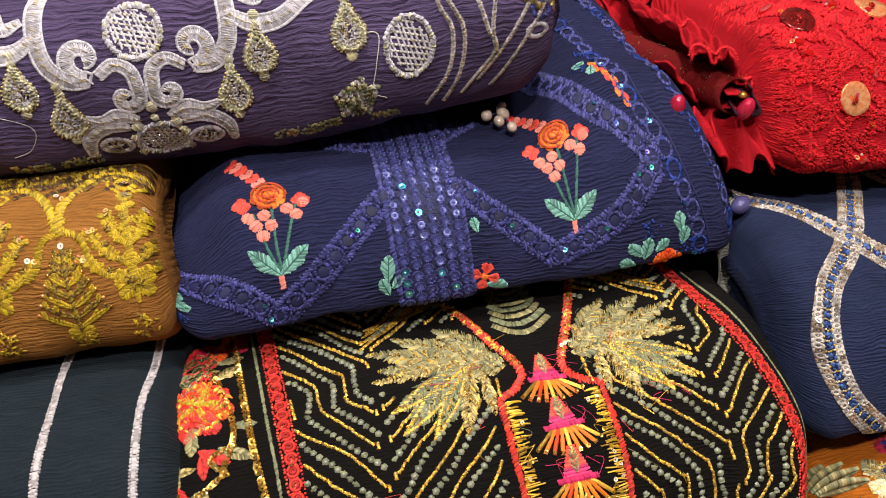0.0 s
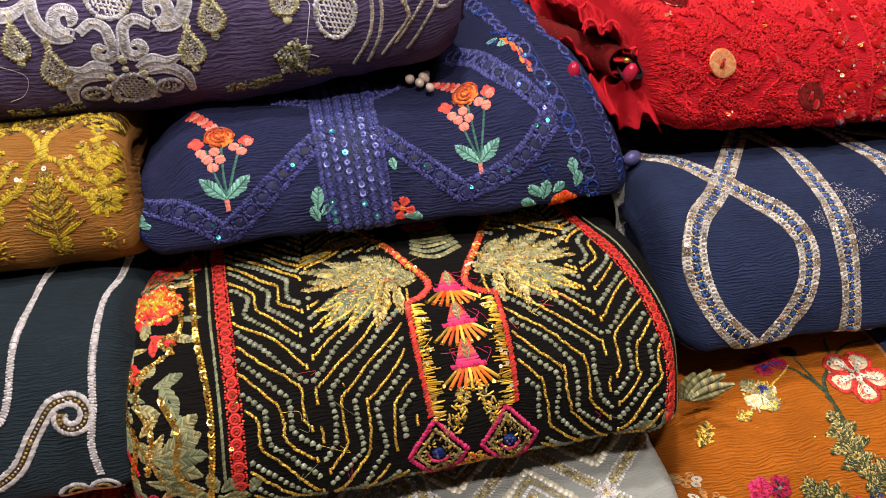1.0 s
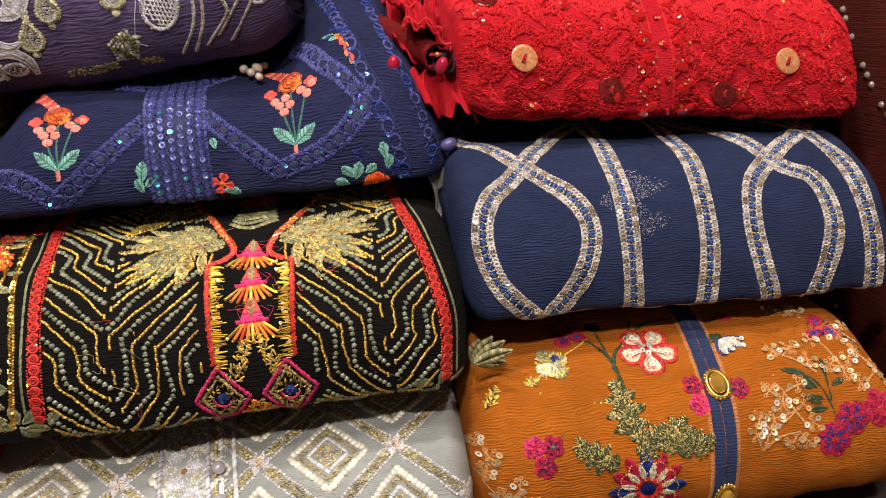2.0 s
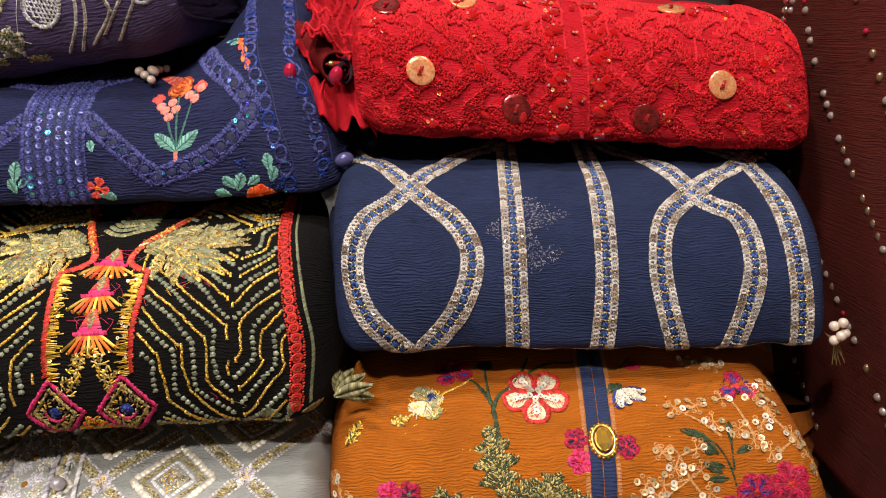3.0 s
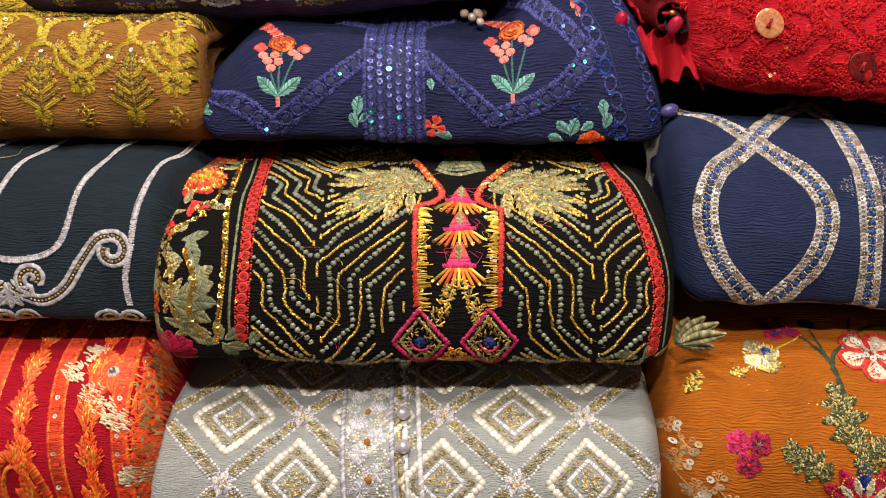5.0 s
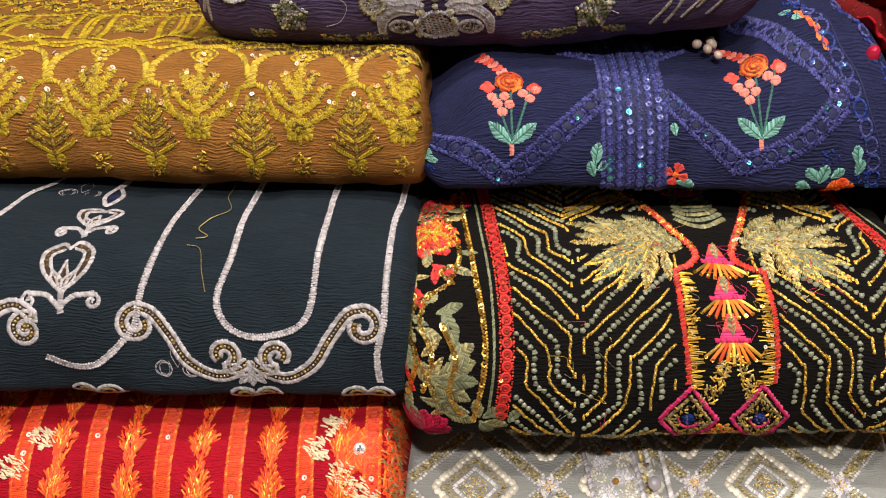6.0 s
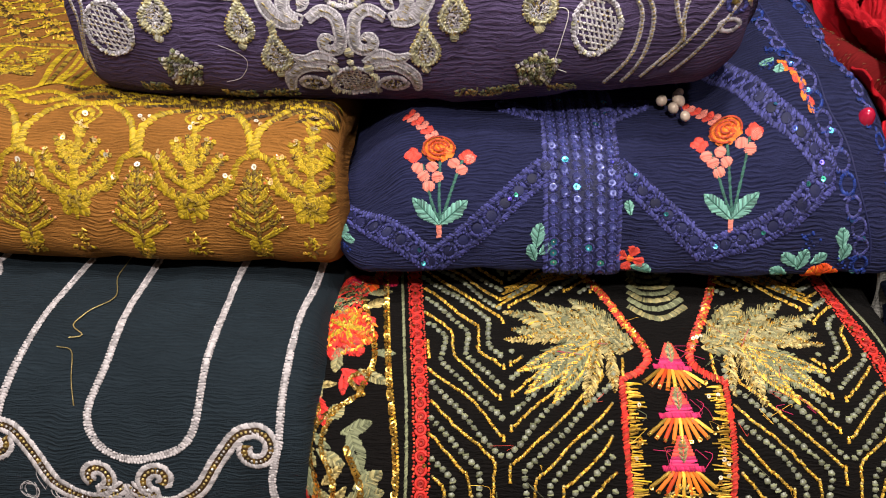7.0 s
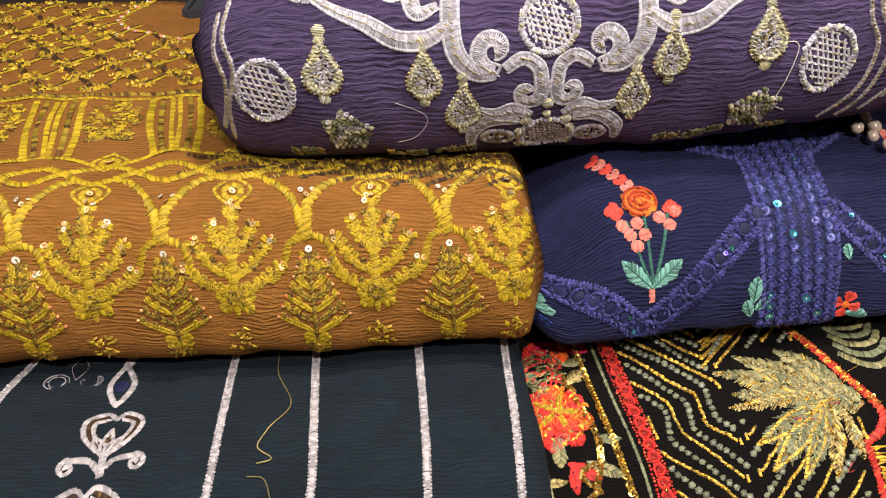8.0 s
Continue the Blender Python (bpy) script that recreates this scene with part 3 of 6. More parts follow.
# ---- slate blue suit: silver braid bands ----
def braid(path, label=""):
    q = Needle("slate")
    path = even(path, .0026)
    q.satin(path, .0150, INK, .0022, .0002)
    for e in (-1, 1):
        row = even(aside(path, e * .0054), .0031)
        for p, a, b in zip(row, *sides(row)):
            x, s = p + b * rnd.uniform(-.0003, .0003)
            turn = rnd.uniform(0, 90)
            q.cord(arc(x, s, .0019, .0015, turn, turn + 330, .0009), .0008, CHAIN, .0003)
            q.stitch(p - b * .0023 - a * .0012, p - b * .0021 + a * .0016, .0010, .0012, CHAIN)
            q.stitch(p + b * .0021 - a * .0014, p + b * .0023 + a * .0014, .0010, .0012, CHAIN)
            q.bead(x, s, .0006, CHAIN, .0004)
            if rnd.random() < .03:
                q.sequin(*p, .0018, SILVERSEQ, .0016, .4)
        for x, s in even(aside(path, e * .0026), .0030):
            q.bead(x, s, .0007, GOLD if rnd.random() < .5 else SILVERSEQ, .0003)
    path = even(path, .0062)
    t, n = sides(path)
    for p, a, b in zip(path, t, n):
        for j in range(11):
            u, w = rnd.uniform(-.0016, .0016), rnd.uniform(-.0021, .0021)
            g = rnd.choice((-1, 1)) * rnd.uniform(.3, 1)
            q.stitch(p + a * u + b * w - (a + b * g) * .0009, p + a * u + b * w + (a + b * g) * .0009, .0009, .0011, STEEL if rnd.random() < .85 else ROYAL, .0003)
        for j in range(5):
            q.bead(*(p + a * (.0031 + rnd.uniform(-.0005, .0005)) + b * (j - 2) * .0011), .0006, (PALEGOLD, ANTIQUE, GOLD)[j % 3], .0003)
    return q.done("braid_band", GARMENTS["slate"], label)


for pts in (
    [(.258, -.075), (.270, -.021), (.315, .048), (.345, .080), (.356, .110), (.343, .146), (.313, .180)],
    [(.395, -.075), (.371, -.034), (.315, .048), (.283, .082), (.274, .115), (.283, .148), (.313, .180)],
    [(.392, -.085), (.389, -.032), (.385, .109), (.383, .188)],
    [(.457, -.085), (.452, -.029), (.448, .107), (.440, .186)],
    [(.455, -.080), (.475, -.042), (.518, .053), (.545, .077), (.550, .109), (.543, .142), (.528, .184)],
    [(.590, -.020), (.562, .014), (.518, .053), (.493, .080), (.485, .110), (.487, .142), (.497, .184)],
    [(.556, -.030), (.571, .012), (.579, .096), (.581, .186)],
):
    braid(spline(pts))
q = Needle("slate")
for k in range(9):
    x0 = .262 + .036 * k
    q.twist(arc(x0 + .018, .1795, .0185, .004, 180, 0), .0007, SILVER)
q.done("scalloped_hem", GARMENTS["slate"], "thin silver scalloped hem")
# faint pale patch: fine silver stitches scattered in pointed lobes
q = Needle("slate")
for c0, half, far in ((.076, .018, .031), (.106, .015, .024)):
    q.scatter(lambda x, s: (x - .394) / far + abs(s - c0) / half < 1 + .2 * math.sin(s * 1900 + x * 700), (.394, .430, c0 - half * 1.2, c0 + half * 1.2), 620, .0013, .0002, [SILVER], h=.0003)
q.scatter(lambda x, s: abs(s - .088) < .007 - (.374 - x) * .6, (.366, .376, .080, .096), 90, .0012, .00022, [SILVER], h=.0004)
q.done("thread_patch", GARMENTS["slate"], "faint patch of fine silvery stitches", "stuff")
q = Needle("slate")
for k in range(150):
    s0 = -.03 + .0013 * k
    q.stitch((.2575, s0), (.2575 - rnd.uniform(.001, .004), s0 + rnd.uniform(-.002, .002)), .0003, .0002, CLOTH["slate"])
q.done("frayed_edge", GARMENTS["slate"], "", "stuff", .01)

# ---- pale grey suit: beaded lattice, lace placket and pearl buttons ----
PITCH, ROW = .097, .047
q_rows = [(-2 + j) for j in range(6)]
for j in q_rows:
    s0 = .092 + ROW * j
    for i in range(-1, 4):
        x0 = -.0030 + PITCH * i + (PITCH / 2 if j % 2 else 0)
        xm = x0 + PITCH / 2
        for ex in (-1, 1):
            a, b = np.array([x0, s0]), np.array([x0 + ex * PITCH / 2, s0 + ROW])
            if not (-.104 < min(a[0], b[0]) and max(a[0], b[0]) < .240):
                continue
            q = Needle("grey")
            d = (b - a) / np.hypot(*(b - a))
            path = even([a + d * .008, b - d * .008], .002)
            for e in (-1, 1):
                q.beads(aside(path, e * .0042), .0025, .0011, WHITE, .0002, .8, .0003)
                for row in (.0007, .0022):
                    for x, s in even(aside(path, e * row), .0012):
                        q.stitch((x - rnd.uniform(.0005, .0011), s - rnd.uniform(-.0008, .0008)), (x + .0008, s + rnd.uniform(-.001, .001)), .0007, .0012, ANTIQUE if rnd.random() < .8 else PALEGOLD)
            q.done("lattice_cord", GARMENTS["grey"])
        if -.1 < x0 < .24:
            q = Needle("grey")
            for k in range(8):
                q.leaf(x0, s0, 45 * k + 22, .0085, .0042, SILVER if k % 2 else WHITE)
            q.scatter(lambda x, s: abs(x - x0) + abs(s - s0) < .0052, (x0 - .006, x0 + .006, s0 - .006, s0 + .006), 90, .0018, .0007, [GOLD, ANTIQUE])
            q.done("lattice_knot", GARMENTS["grey"])
        if -.085 < xm < .235:
            q = Needle("grey")
            ring = lambda r: [(xm, s0 - r), (xm + r, s0), (xm, s0 + r), (xm - r, s0), (xm, s0 - r)]  # noqa: E731
            q.beads(even(ring(.0275), .0036), .0038, .0027, CREAM, .0003, .4, .0004)
            for r in (.0215, .0195):
                for x, s in even(ring(r), .0013):
                    q.stitch((x - .0008, s - rnd.uniform(-.001, .001)), (x + .0008, s + rnd.uniform(-.001, .001)), .0008, .001, ANTIQUE)
            q.satin(even(ring(.0145), .001), .0024, WHITE, .0009)
            q.scatter(lambda x, s: abs(x - xm) + abs(s - s0) < .011, (xm - .012, xm + .012, s0 - .012, s0 + .012), 260, .0018, .0007, [GOLD, ANTIQUE, PALEGOLD])
            q.done("beaded_diamond", GARMENTS["grey"], "cream bead diamond with gold centre")


def placket_x(s):
    return .021 + .083 * (s - .060)


lace = Needle("grey")
s_run = np.linspace(-.05, .20, 60)
mid = np.stack([placket_x(s_run) + .018, s_run], -1)
t_, n_ = sides(mid)
for off, wid, mat, hh in ((0, .036, WHITE, .0014), (.0215, .003, ANTIQUE, .0012)):
    path = even(aside(mid, -off), .0012)
    lace.satin(path, wid, mat if off else CLOTH["grey"], .0012, hh, .0, .02)
for e in (-.0165, .0165, -.0255, -.0350):
    lace.twist(aside(mid, e), .0013, SILVER if abs(e) < .02 else WHITE, .0012)
k = 0
for s in np.arange(-.04, .20, .0115):
    c = placket_x(s) + .018
    for a in range(6):
        lace.leaf(c + (.006 if k % 2 else -.006), s, 60 * a, .0070, .0044, WHITE if a % 2 else LILAC, h=.0024)
    lace.beads(arc(c + (-.009 if k % 2 else .009), s, .0035, .0035), .0024, .0010, CREAM, .0016)
    lace.scatter(lambda x, y: True, (c - .015, c + .015, s - .005, s + .005), 26, .003, .0007, [WHITE, SILVER, PALEGOLD], h=.0022)
    k += 1
placket = lace.done("lace_placket", GARMENTS["grey"], "white and silver lace placket")
for k in range(9):
    q = Needle("grey")
    s0 = .0195 + .0235 * k
    q.ball(placket_x(s0) + .0185, s0, .0022, .0024, SMALLAMBER, n=8, m=6)
    q.beads(arc(placket_x(s0) + .0185, s0, .0034, .0034), .0018, .0007, WHITE, .0016)
    q.done("amber_stone", placket, "small amber stone in white beads")
for s0 in (.020, .045, .093, .117, .168):
    q = Needle("grey")
    q.ball(placket_x(s0) + .0430, s0, .0055, .0046, GREYPEARL, n=16, m=12)
    q.done("pearl_button", placket, "silver-grey pearl button")
q = Needle("grey")
for s0 in np.arange(.03, .16, .012):
    q.bead(placket_x(s0) + .0425, s0, .0014, SILVERSEQ, .002)
    q.scatter(lambda x, y: True, (placket_x(s0) + .037, placket_x(s0) + .047, s0 - .004, s0 + .004), 8, .003, .0006, [WHITE, PALEGOLD], h=.002)
q.done("button_loops", placket)


# ---- dark teal suit: silver cord scrolls ----
def ladder(path, g="teal"):
    q = Needle(g)
    path = even(path, .0018)
    q.satin(path, .0030, CORDGREY, .0014, .0006, .0, .15)
    for e in (-1, 1):
        q.beads(aside(path, e * .0015), .0017, .0008, CORDGREY, .0005, .9, .0002)
    return q


def scroll(path):
    q = Needle("teal")
    path = even(path, .0015)
    q.satin(path, .0052, BROWNYARN, .0015, .0003)
    for e in (-1, 1):
        q.twist(aside(path, e * .0028), .0012, CORDGREY)
    for x, s in even(path, .0024):
        q.bead(x, s, .0008, ANTIQUE if rnd.random() < .7 else SILVERSEQ, .0005)
    return q


T = GARMENTS["teal"]
ladder(spline([(-.243, -.075), (-.245, -.029), (-.246, .036), (-.254, .080), (-.259, .098), (-.279, .118), (-.296, .121), (-.311, .115)])).done("cord_band", T)
ladder(spline([(-.203, -.075), (-.202, -.032), (-.200, .042), (-.207, .078), (-.197, .097), (-.174, .100), (-.152, .088), (-.147, .045), (-.147, -.026), (-.148, -.075)])).done("cord_band", T)
ladder(spline([(-.098, -.075), (-.100, -.032), (-.103, .040), (-.105, .088)])).done("cord_band", T)
ladder(spline([(-.344, -.075), (-.352, -.035), (-.362, .010), (-.372, .050), (-.378, .090)])).done("cord_band", T)
ladder(spline([(-.105, .090), (-.110, .112), (-.109, .130)])).done("cord_band", T)
for e, c in ((1, -.187), (-1, -.187)):
    m = lambda d: c + e * d  # noqa: E731
    scroll(np.vstack([curl(m(.0690), .0940, .0100, .80, -90, way=e, ratio=.50)[::-1], spline([(m(.0700), .0840), (m(.060), .087), (m(.049), .101), (m(.038), .118), (m(.022), .127), (m(.006), .122)]), ])).done("scroll", T, "silver cord scroll")
    scroll(np.vstack([curl(m(.0165), .1125, .0085, .85, 90, way=e, ratio=.45)[::-1], spline([(m(.0165), .1205), (m(.008), .121), (m(.002), .117)])])).done("scroll", T, "silver cord scroll")
q = Needle("teal")
q.leaf(-.187, .119, 90, .014, .006, CORDGREY)
q.leaf(-.187, .124, 40, .011, .004, CORDGREY)
q.leaf(-.187, .124, 140, .011, .004, CORDGREY)
q.tuft(-.187, .118, .0032, CORDGREY)
q.done("leaf_knot", T)
for c0 in (-.285, -.186, -.117):
    q = Needle("teal")
    for e in (-1, 1):
        q.twist(arc(c0 + e * .008, .140, .0075, .0055), .0010, CORDGREY)
        q.twist(arc(c0 + e * .007, .140, .0040, .0030), .0008, ANTIQUE)
    q.twist(spline([(c0 - .016, .147), (c0, .143), (c0 + .016, .147)]), .0008, CORDGREY)
    q.done("edge_ornament", T)


def palmette(x0, s0, size, up):
    """A heart of double cord over two curled leaves."""
    q = Needle("teal")
    for e in (-1, 1):
        q.twist(spline([(x0, s0 + size * .55), (x0 + e * size * .42, s0 + size * .12), (x0 + e * size * .50, s0 - size * .30), (x0 + e * size * .20, s0 - size * .52), (x0, s0 - size * .40)]), .0011, CORDGREY)
        q.twist(spline([(x0 + e * .001, s0 + size * .40), (x0 + e * size * .28, s0 + size * .05), (x0 + e * size * .34, s0 - size * .25), (x0 + e * size * .12, s0 - size * .38)]), .0009, CORDGREY)
        q.satin(spline([(x0 + e * size * .02, s0 + size * .47), (x0 + e * size * .35, s0 + size * .09), (x0 + e * size * .42, s0 - size * .28), (x0 + e * size * .16, s0 - size * .45)]), .0022, BROWNYARN, .0012, .0006)
        q.twist(spline([(x0, s0 + size * .85), (x0 + e * size * .25, s0 + size * .62), (x0 + e * size * .62, s0 + size * .58)]), .0013, CORDGREY)
        q.twist(curl(x0 + e * size * .60, s0 + size * .72, size * .17, 1.2, -90, way=e), .0010, CORDGREY)
    for e in (-1, 0, 1):
        tip = (x0 + e * size * .24, s0 + size * (.12 if e else -.10))
        q.leaf(x0, s0 + size * .52, -90 + e * 32, size * (.44 if e else .60), size * .15, BROWNYARN)
        for w in (-1, 1):
            q.twist(spline([(x0, s0 + size * .54), ((x0 + tip[0]) / 2 + w * size * .10, s0 + size * .30), tip]), .0008, CORDGREY, .0004)
    q.satin(spline([(x0, s0 + size * .5), (x0 + .001, s0 + size * .95)]), .0035, CORDGREY)
    q.done("palmette", T, "silver cord palmette")


palmette(-.297, .012, .026, 1)
palmette(-.3015, .058, .031, 1)
q = Needle("teal")
for e in (-1, 1):
    q.twist(spline([(-.300, -.034), (-.300 + e * .006, -.022), (-.300 + e * .003, -.012), (-.300, -.008)]), .0012, CORDGREY)
q.tuft(-.300, -.020, .0035, INK)
q.satin(spline([(-.300, -.06), (-.298, -.042), (-.300, -.033)]), .005, CORDGREY)
q.done("bud", T)
scroll(np.vstack([curl(-.322, .098, .009, 1.3, -60, way=-1)[::-1], spline([(-.3165, .090), (-.330, .083), (-.345, .092), (-.360, .112)])])).done("scroll", T, "silver cord scroll")
for c0, s0 in ((-.232, .118), (-.325, -.030)):
    q = Needle("teal")
    for e in (-1, 1):
        for k in range(6):
            q.strand([*arc(c0 + e * .0085 + rnd.uniform(-.001, .001), s0 + .004, .0065 * rnd.uniform(.5, 1), .0055 * rnd.uniform(.6, 1), 60 * k, 60 * k + 250, .004)], .00016, CORDGREY, .0002)
        q.strand([(c0, s0 + .003), (c0 + e * .004, s0 - .006), (c0 + e * .001, s0 - .013)], .00016, CORDGREY, .0002)
    q.done("thread_patch", T, "faint tangled pale threads", "stuff")
q = Needle("teal")
q.strand([(-.222, -.050), (-.221, -.022), (-.212, .004), (-.222, .020), (-.226, .028), (-.219, .034), (-.226, .036)], .00032, ANTIQUE)
q.strand([(-.230, .042), (-.222, .044), (-.218, .060), (-.214, .074)], .00032, ANTIQUE)
q.done("loose_thread", T, "loose mustard thread")


# ---- ochre suit: mustard arches and plants ----
def plant(x0, foot, tall):
    """A branched plant with sequin buds."""
    q = Needle("mustard")
    q.satin(even([(x0, foot), (x0, foot - tall)], .0009), [.0050, .0042, .0034], YELLOW)
    for k in range(5):
        for e in (-1, 1):
            q.leaf(x0, foot - tall * (.45 + .12 * k + rnd.uniform(-.03, .03)), -90 + e * rnd.uniform(30, 55), rnd.uniform(.005, .0075), .0028, YELLOW if rnd.random() < .75 else OLIVEYARN)
    for e in (-1, 1):
        for dx, ds, w, h0 in ((.0095, -.036, .0032, .020), (.0175, -.027, .0036, .010), (.0220, -.014, .0038, .002)):
            path = spline([(x0, foot - h0), (x0 + e * dx * .55, foot - h0 + (ds + h0) * .35), (x0 + e * dx, foot + ds)])
            q.satin(path, [w, w, w * .6], YELLOW)
            for x, s in even(path, .0042)[1:]:
                for b in (-1, 1):
                    q.leaf(x, s, -90 + e * 20 + b * 50 + rnd.uniform(-12, 12), .0048, .0026, YELLOW if rnd.random() < .7 else OLIVEYARN)
            for j in range(2):
                q.sequin(x0 + e * dx + rnd.uniform(-.002, .002), foot + ds - rnd.uniform(0, .004), .0014, CREAM if rnd.random() < .25 else HONEYSEQ, .0012, .9)
            q.bead(x0 + e * dx * 1.08, foot + ds - .003, .0010, COPPER, .0006)
    for a in (-165, -130, -50, -15, 35, 145):
        q.leaf(x0, foot + .001, a, .0105, .0062, YELLOW)
    q.tuft(x0, foot, .0048, YELLOW)
    # dark stitches put shading at the foot of the plant
    q.scatter(lambda x, s: True, (x0 - .004, x0 + .004, foot - .004, foot + .003), 24, .003, .0009, [OLIVEYARN], h=.002)
    q.satin(even([(x0, foot + .003), (x0, foot + .010)], .0009), [.0044, .0018], YELLOW)
    for j in range(4):
        q.sequin(x0 + rnd.uniform(-.0045, .0045), foot - tall + rnd.uniform(-.004, .003), .0014, CREAM if rnd.random() < .3 else HONEYSEQ, .0014, .9)
    q.done("plant_motif", GARMENTS["mustard"], "mustard thread plant with sequin buds")


def sprig(x0, foot, tall):
    q = Needle("mustard")
    q.twist(even([(x0, foot), (x0, foot - tall)], .001), .0010, OLIVEYARN)
    for k in range(7):
        u = .08 + .125 * k
        ln = .0185 * (1 - u) + .003
        for e in (-1, 1):
            a = -90 + e * (62 - 22 * u)
            q.leaf(x0, foot - tall * u, a, ln, .0026, OLIVEYARN if k % 2 else YELLOW)
            for t in (.5, .8):
                q.leaf(x0 + ln * t * math.cos(math.radians(a)), foot - tall * u + ln * t * math.sin(math.radians(a)), a - e * 40, .0042, .0020, YELLOW if rnd.random() < .45 else OLIVEYARN)
            q.bead(x0 + ln * math.cos(math.radians(a)), foot - tall * u + ln * math.sin(math.radians(a)), .0010, COPPER if rnd.random() < .6 else BEADGOLD, .0004)
    for a in (-160, -20, 30, 90, 150):
        q.leaf(x0, foot, a, .0070, .0052, YELLOW)
    q.sequin(x0, foot - tall - .001, .0017, CREAM, .0012, .6)
    q.done("sprig_motif", GARMENTS["mustard"], "darker mustard thread sprig")


MU = GARMENTS["mustard"]
STEP = .0683
for k in range(7):
    xp, xs = -.097 - STEP * k, -.1285 - STEP * k
    plant(xp, .078, .047)
    sprig(xs, .102, .046)
    q = Needle("mustard")
    for e in (-1, 1):
        q.satin(spline([(xp, .013), (xp + e * .012, .012), (xp + e * .024, .021), (xp + e * .0315, .034), (xp + e * .0340, .048)]), [.0030, .0036, .0040, .0038], YELLOW, .0007, .0015, .45, .45)
        q.satin(spline([(xs, .047), (xs + e * .009, .052), (xs + e * .013, .064), (xs + e * .019, .071)]), .0034, YELLOW, .0007, .0012, .45, .35)
    q.satin(even([(xs, .030), (xs, .050)], .001), .0042, YELLOW, .0008, .0014, .4, .4)
    for a, b in ((0, .027), (.003, .024), (-.003, .024)):
        q.sequin(xs + a, b, .0014, CREAM if a else HONEYSEQ, .0014, .7)
    q.done("arch", MU, "mustard satin-stitch arch")
    q = Needle("mustard")
    for x1, s1 in ((xp, .022), (xp, -.012))[:2 if k > 1 else 1]:
        q.satin(arc(x1, s1, .0042, .0042), .0030, YELLOW)
        q.sequin(x1, s1, .0016, HONEYSEQ, .0012, .6)
        for e in (-1, 1):
            q.satin(spline([(x1, s1 - .0095), (x1 + e * .009, s1 - .001), (x1, s1 + .0095)]), .0018, YELLOW)
    q.done("eyelet", MU)
    q = Needle("mustard")
    q.scatter(lambda x, s: abs(x - xp) < .004 + .003 * math.sin(s * 900), (xp - .008, xp + .008, .094, .112), 70, .003, .0011, [YELLOW, OLIVEYARN, GOLD])
    q.done("hem_sprig", MU)
    q = Needle("mustard")
    q.scatter(lambda x, s: abs(x - xs) < .005, (xs - .006, xs + .006, .104, .113), 40, .003, .0011, [OLIVEYARN, GOLD])
    q.done("hem_sprig", MU)
q = Needle("mustard")
xs_ = np.arange(-.55, -.088, .002)
for ph, base, wd in ((0, .004, .0040), (math.pi, .002, .0040)):
    w_ = xs_[xs_ < -.178]
    q.satin(np.stack([w_, base + .009 * np.cos((w_ + .097) * 2 * math.pi / STEP + ph)], -1), wd, YELLOW, .0007, .0012, .45, .35)
q.satin(np.stack([xs_, -.004 - .016 * np.abs(np.cos((xs_ + .131) * math.pi / STEP))], -1), .0030, YELLOW)
q.done("wave_border", MU, "mustard wave border")
q = Needle("mustard")
q.twist(np.stack([xs_, -.101 + .002 * np.sin(xs_ * 40)], -1), .0016, OLIVEYARN)
q.twist(np.stack([xs_, -.096 + .003 * np.sin(xs_ * 40 + 1)], -1), .0012, YELLOW)
for k in range(7):
    xp = -.097 - STEP * k
    for e in (-1, 1):
        for j, w in enumerate((.0040, .0030, .0030)):
            q.satin(spline([(xp - .015 + e * (.020 + .006 * j), -.091), (xp - .009 + e * (.020 + .006 * j), -.055), (xp - .002 + e * (.023 + .005 * j), -.020)]), w, YELLOW if j != 1 else OLIVEYARN, .0013 if j != 1 else .003)
q.done("ribbed_band", MU, "ribbed mustard band")
for k in range(7):
    xp = -.097 - STEP * k
    q = Needle("mustard")
    for a in range(9):
        q.leaf(xp - .008, -.040, -180 + a * 22.5, .014, .005, YELLOW if a % 2 else OLIVEYARN)
    q.scatter(lambda x, s: (x - xp + .011) ** 2 / .0155 ** 2 + (s + .064) ** 2 / .026 ** 2 < 1, (xp - .027, xp + .005, -.090, -.036), 230, .004, .0011, [YELLOW, OLIVEYARN])
    q.done("palm_motif", MU)
def collar(x, s):
    """The plain collar in the middle of the yoke."""
    return ((x + .285) / .075) ** 2 + ((s + .262) / .062) ** 2 < 1


for j in range(10):
    for i in range(10):
        x0, s0 = -.490 + .0300 * i + (.015 if j % 2 else 0), -.116 - .0195 * j
        if collar(x0, s0):
            continue
        q = Needle("mustard")
        q.scatter(lambda x, s: abs(x - x0) / .0120 + abs(s - s0) / .0095 < 1, (x0 - .012, x0 + .012, s0 - .010, s0 + .010), 62, .0036, .0011, [YELLOW, YELLOW, OLIVEYARN, GOLD], h=.0016)
        for e in (-1, 1):
            q.satin(even([(x0, s0), (x0 + e * .015, s0 - .0200)], .002), .0042 if e < 0 else .0022, BROWNYARN, .0010, .0008, .9, .3)
            if e > 0:
                q.twist(even([(x0 + .0024, s0), (x0 + .0024 + e * .015, s0 - .0200)], .002), .0008, YELLOW)
        if rnd.random() < .3:
            q.sequin(x0 + rnd.uniform(-.006, .006), s0, .0014, CREAM, .0016, .6)
        q.done("lattice_knot", MU, "mustard lattice knot with dark diagonal threads")
q = Needle("mustard")
for x, s in even(arc(-.285, -.262, .075, .062), .0125):
    for e in range(3):
        q.bead(x + rnd.uniform(-.002, .002), s + rnd.uniform(-.002, .002), .0014, (SALMON, CREAM, COPPER)[e], .0006)
q.twist(arc(-.285, -.262, .073, .060), .0011, YELLOW)
q.done("collar_edge", MU, "collar edge with pink and cream beads")
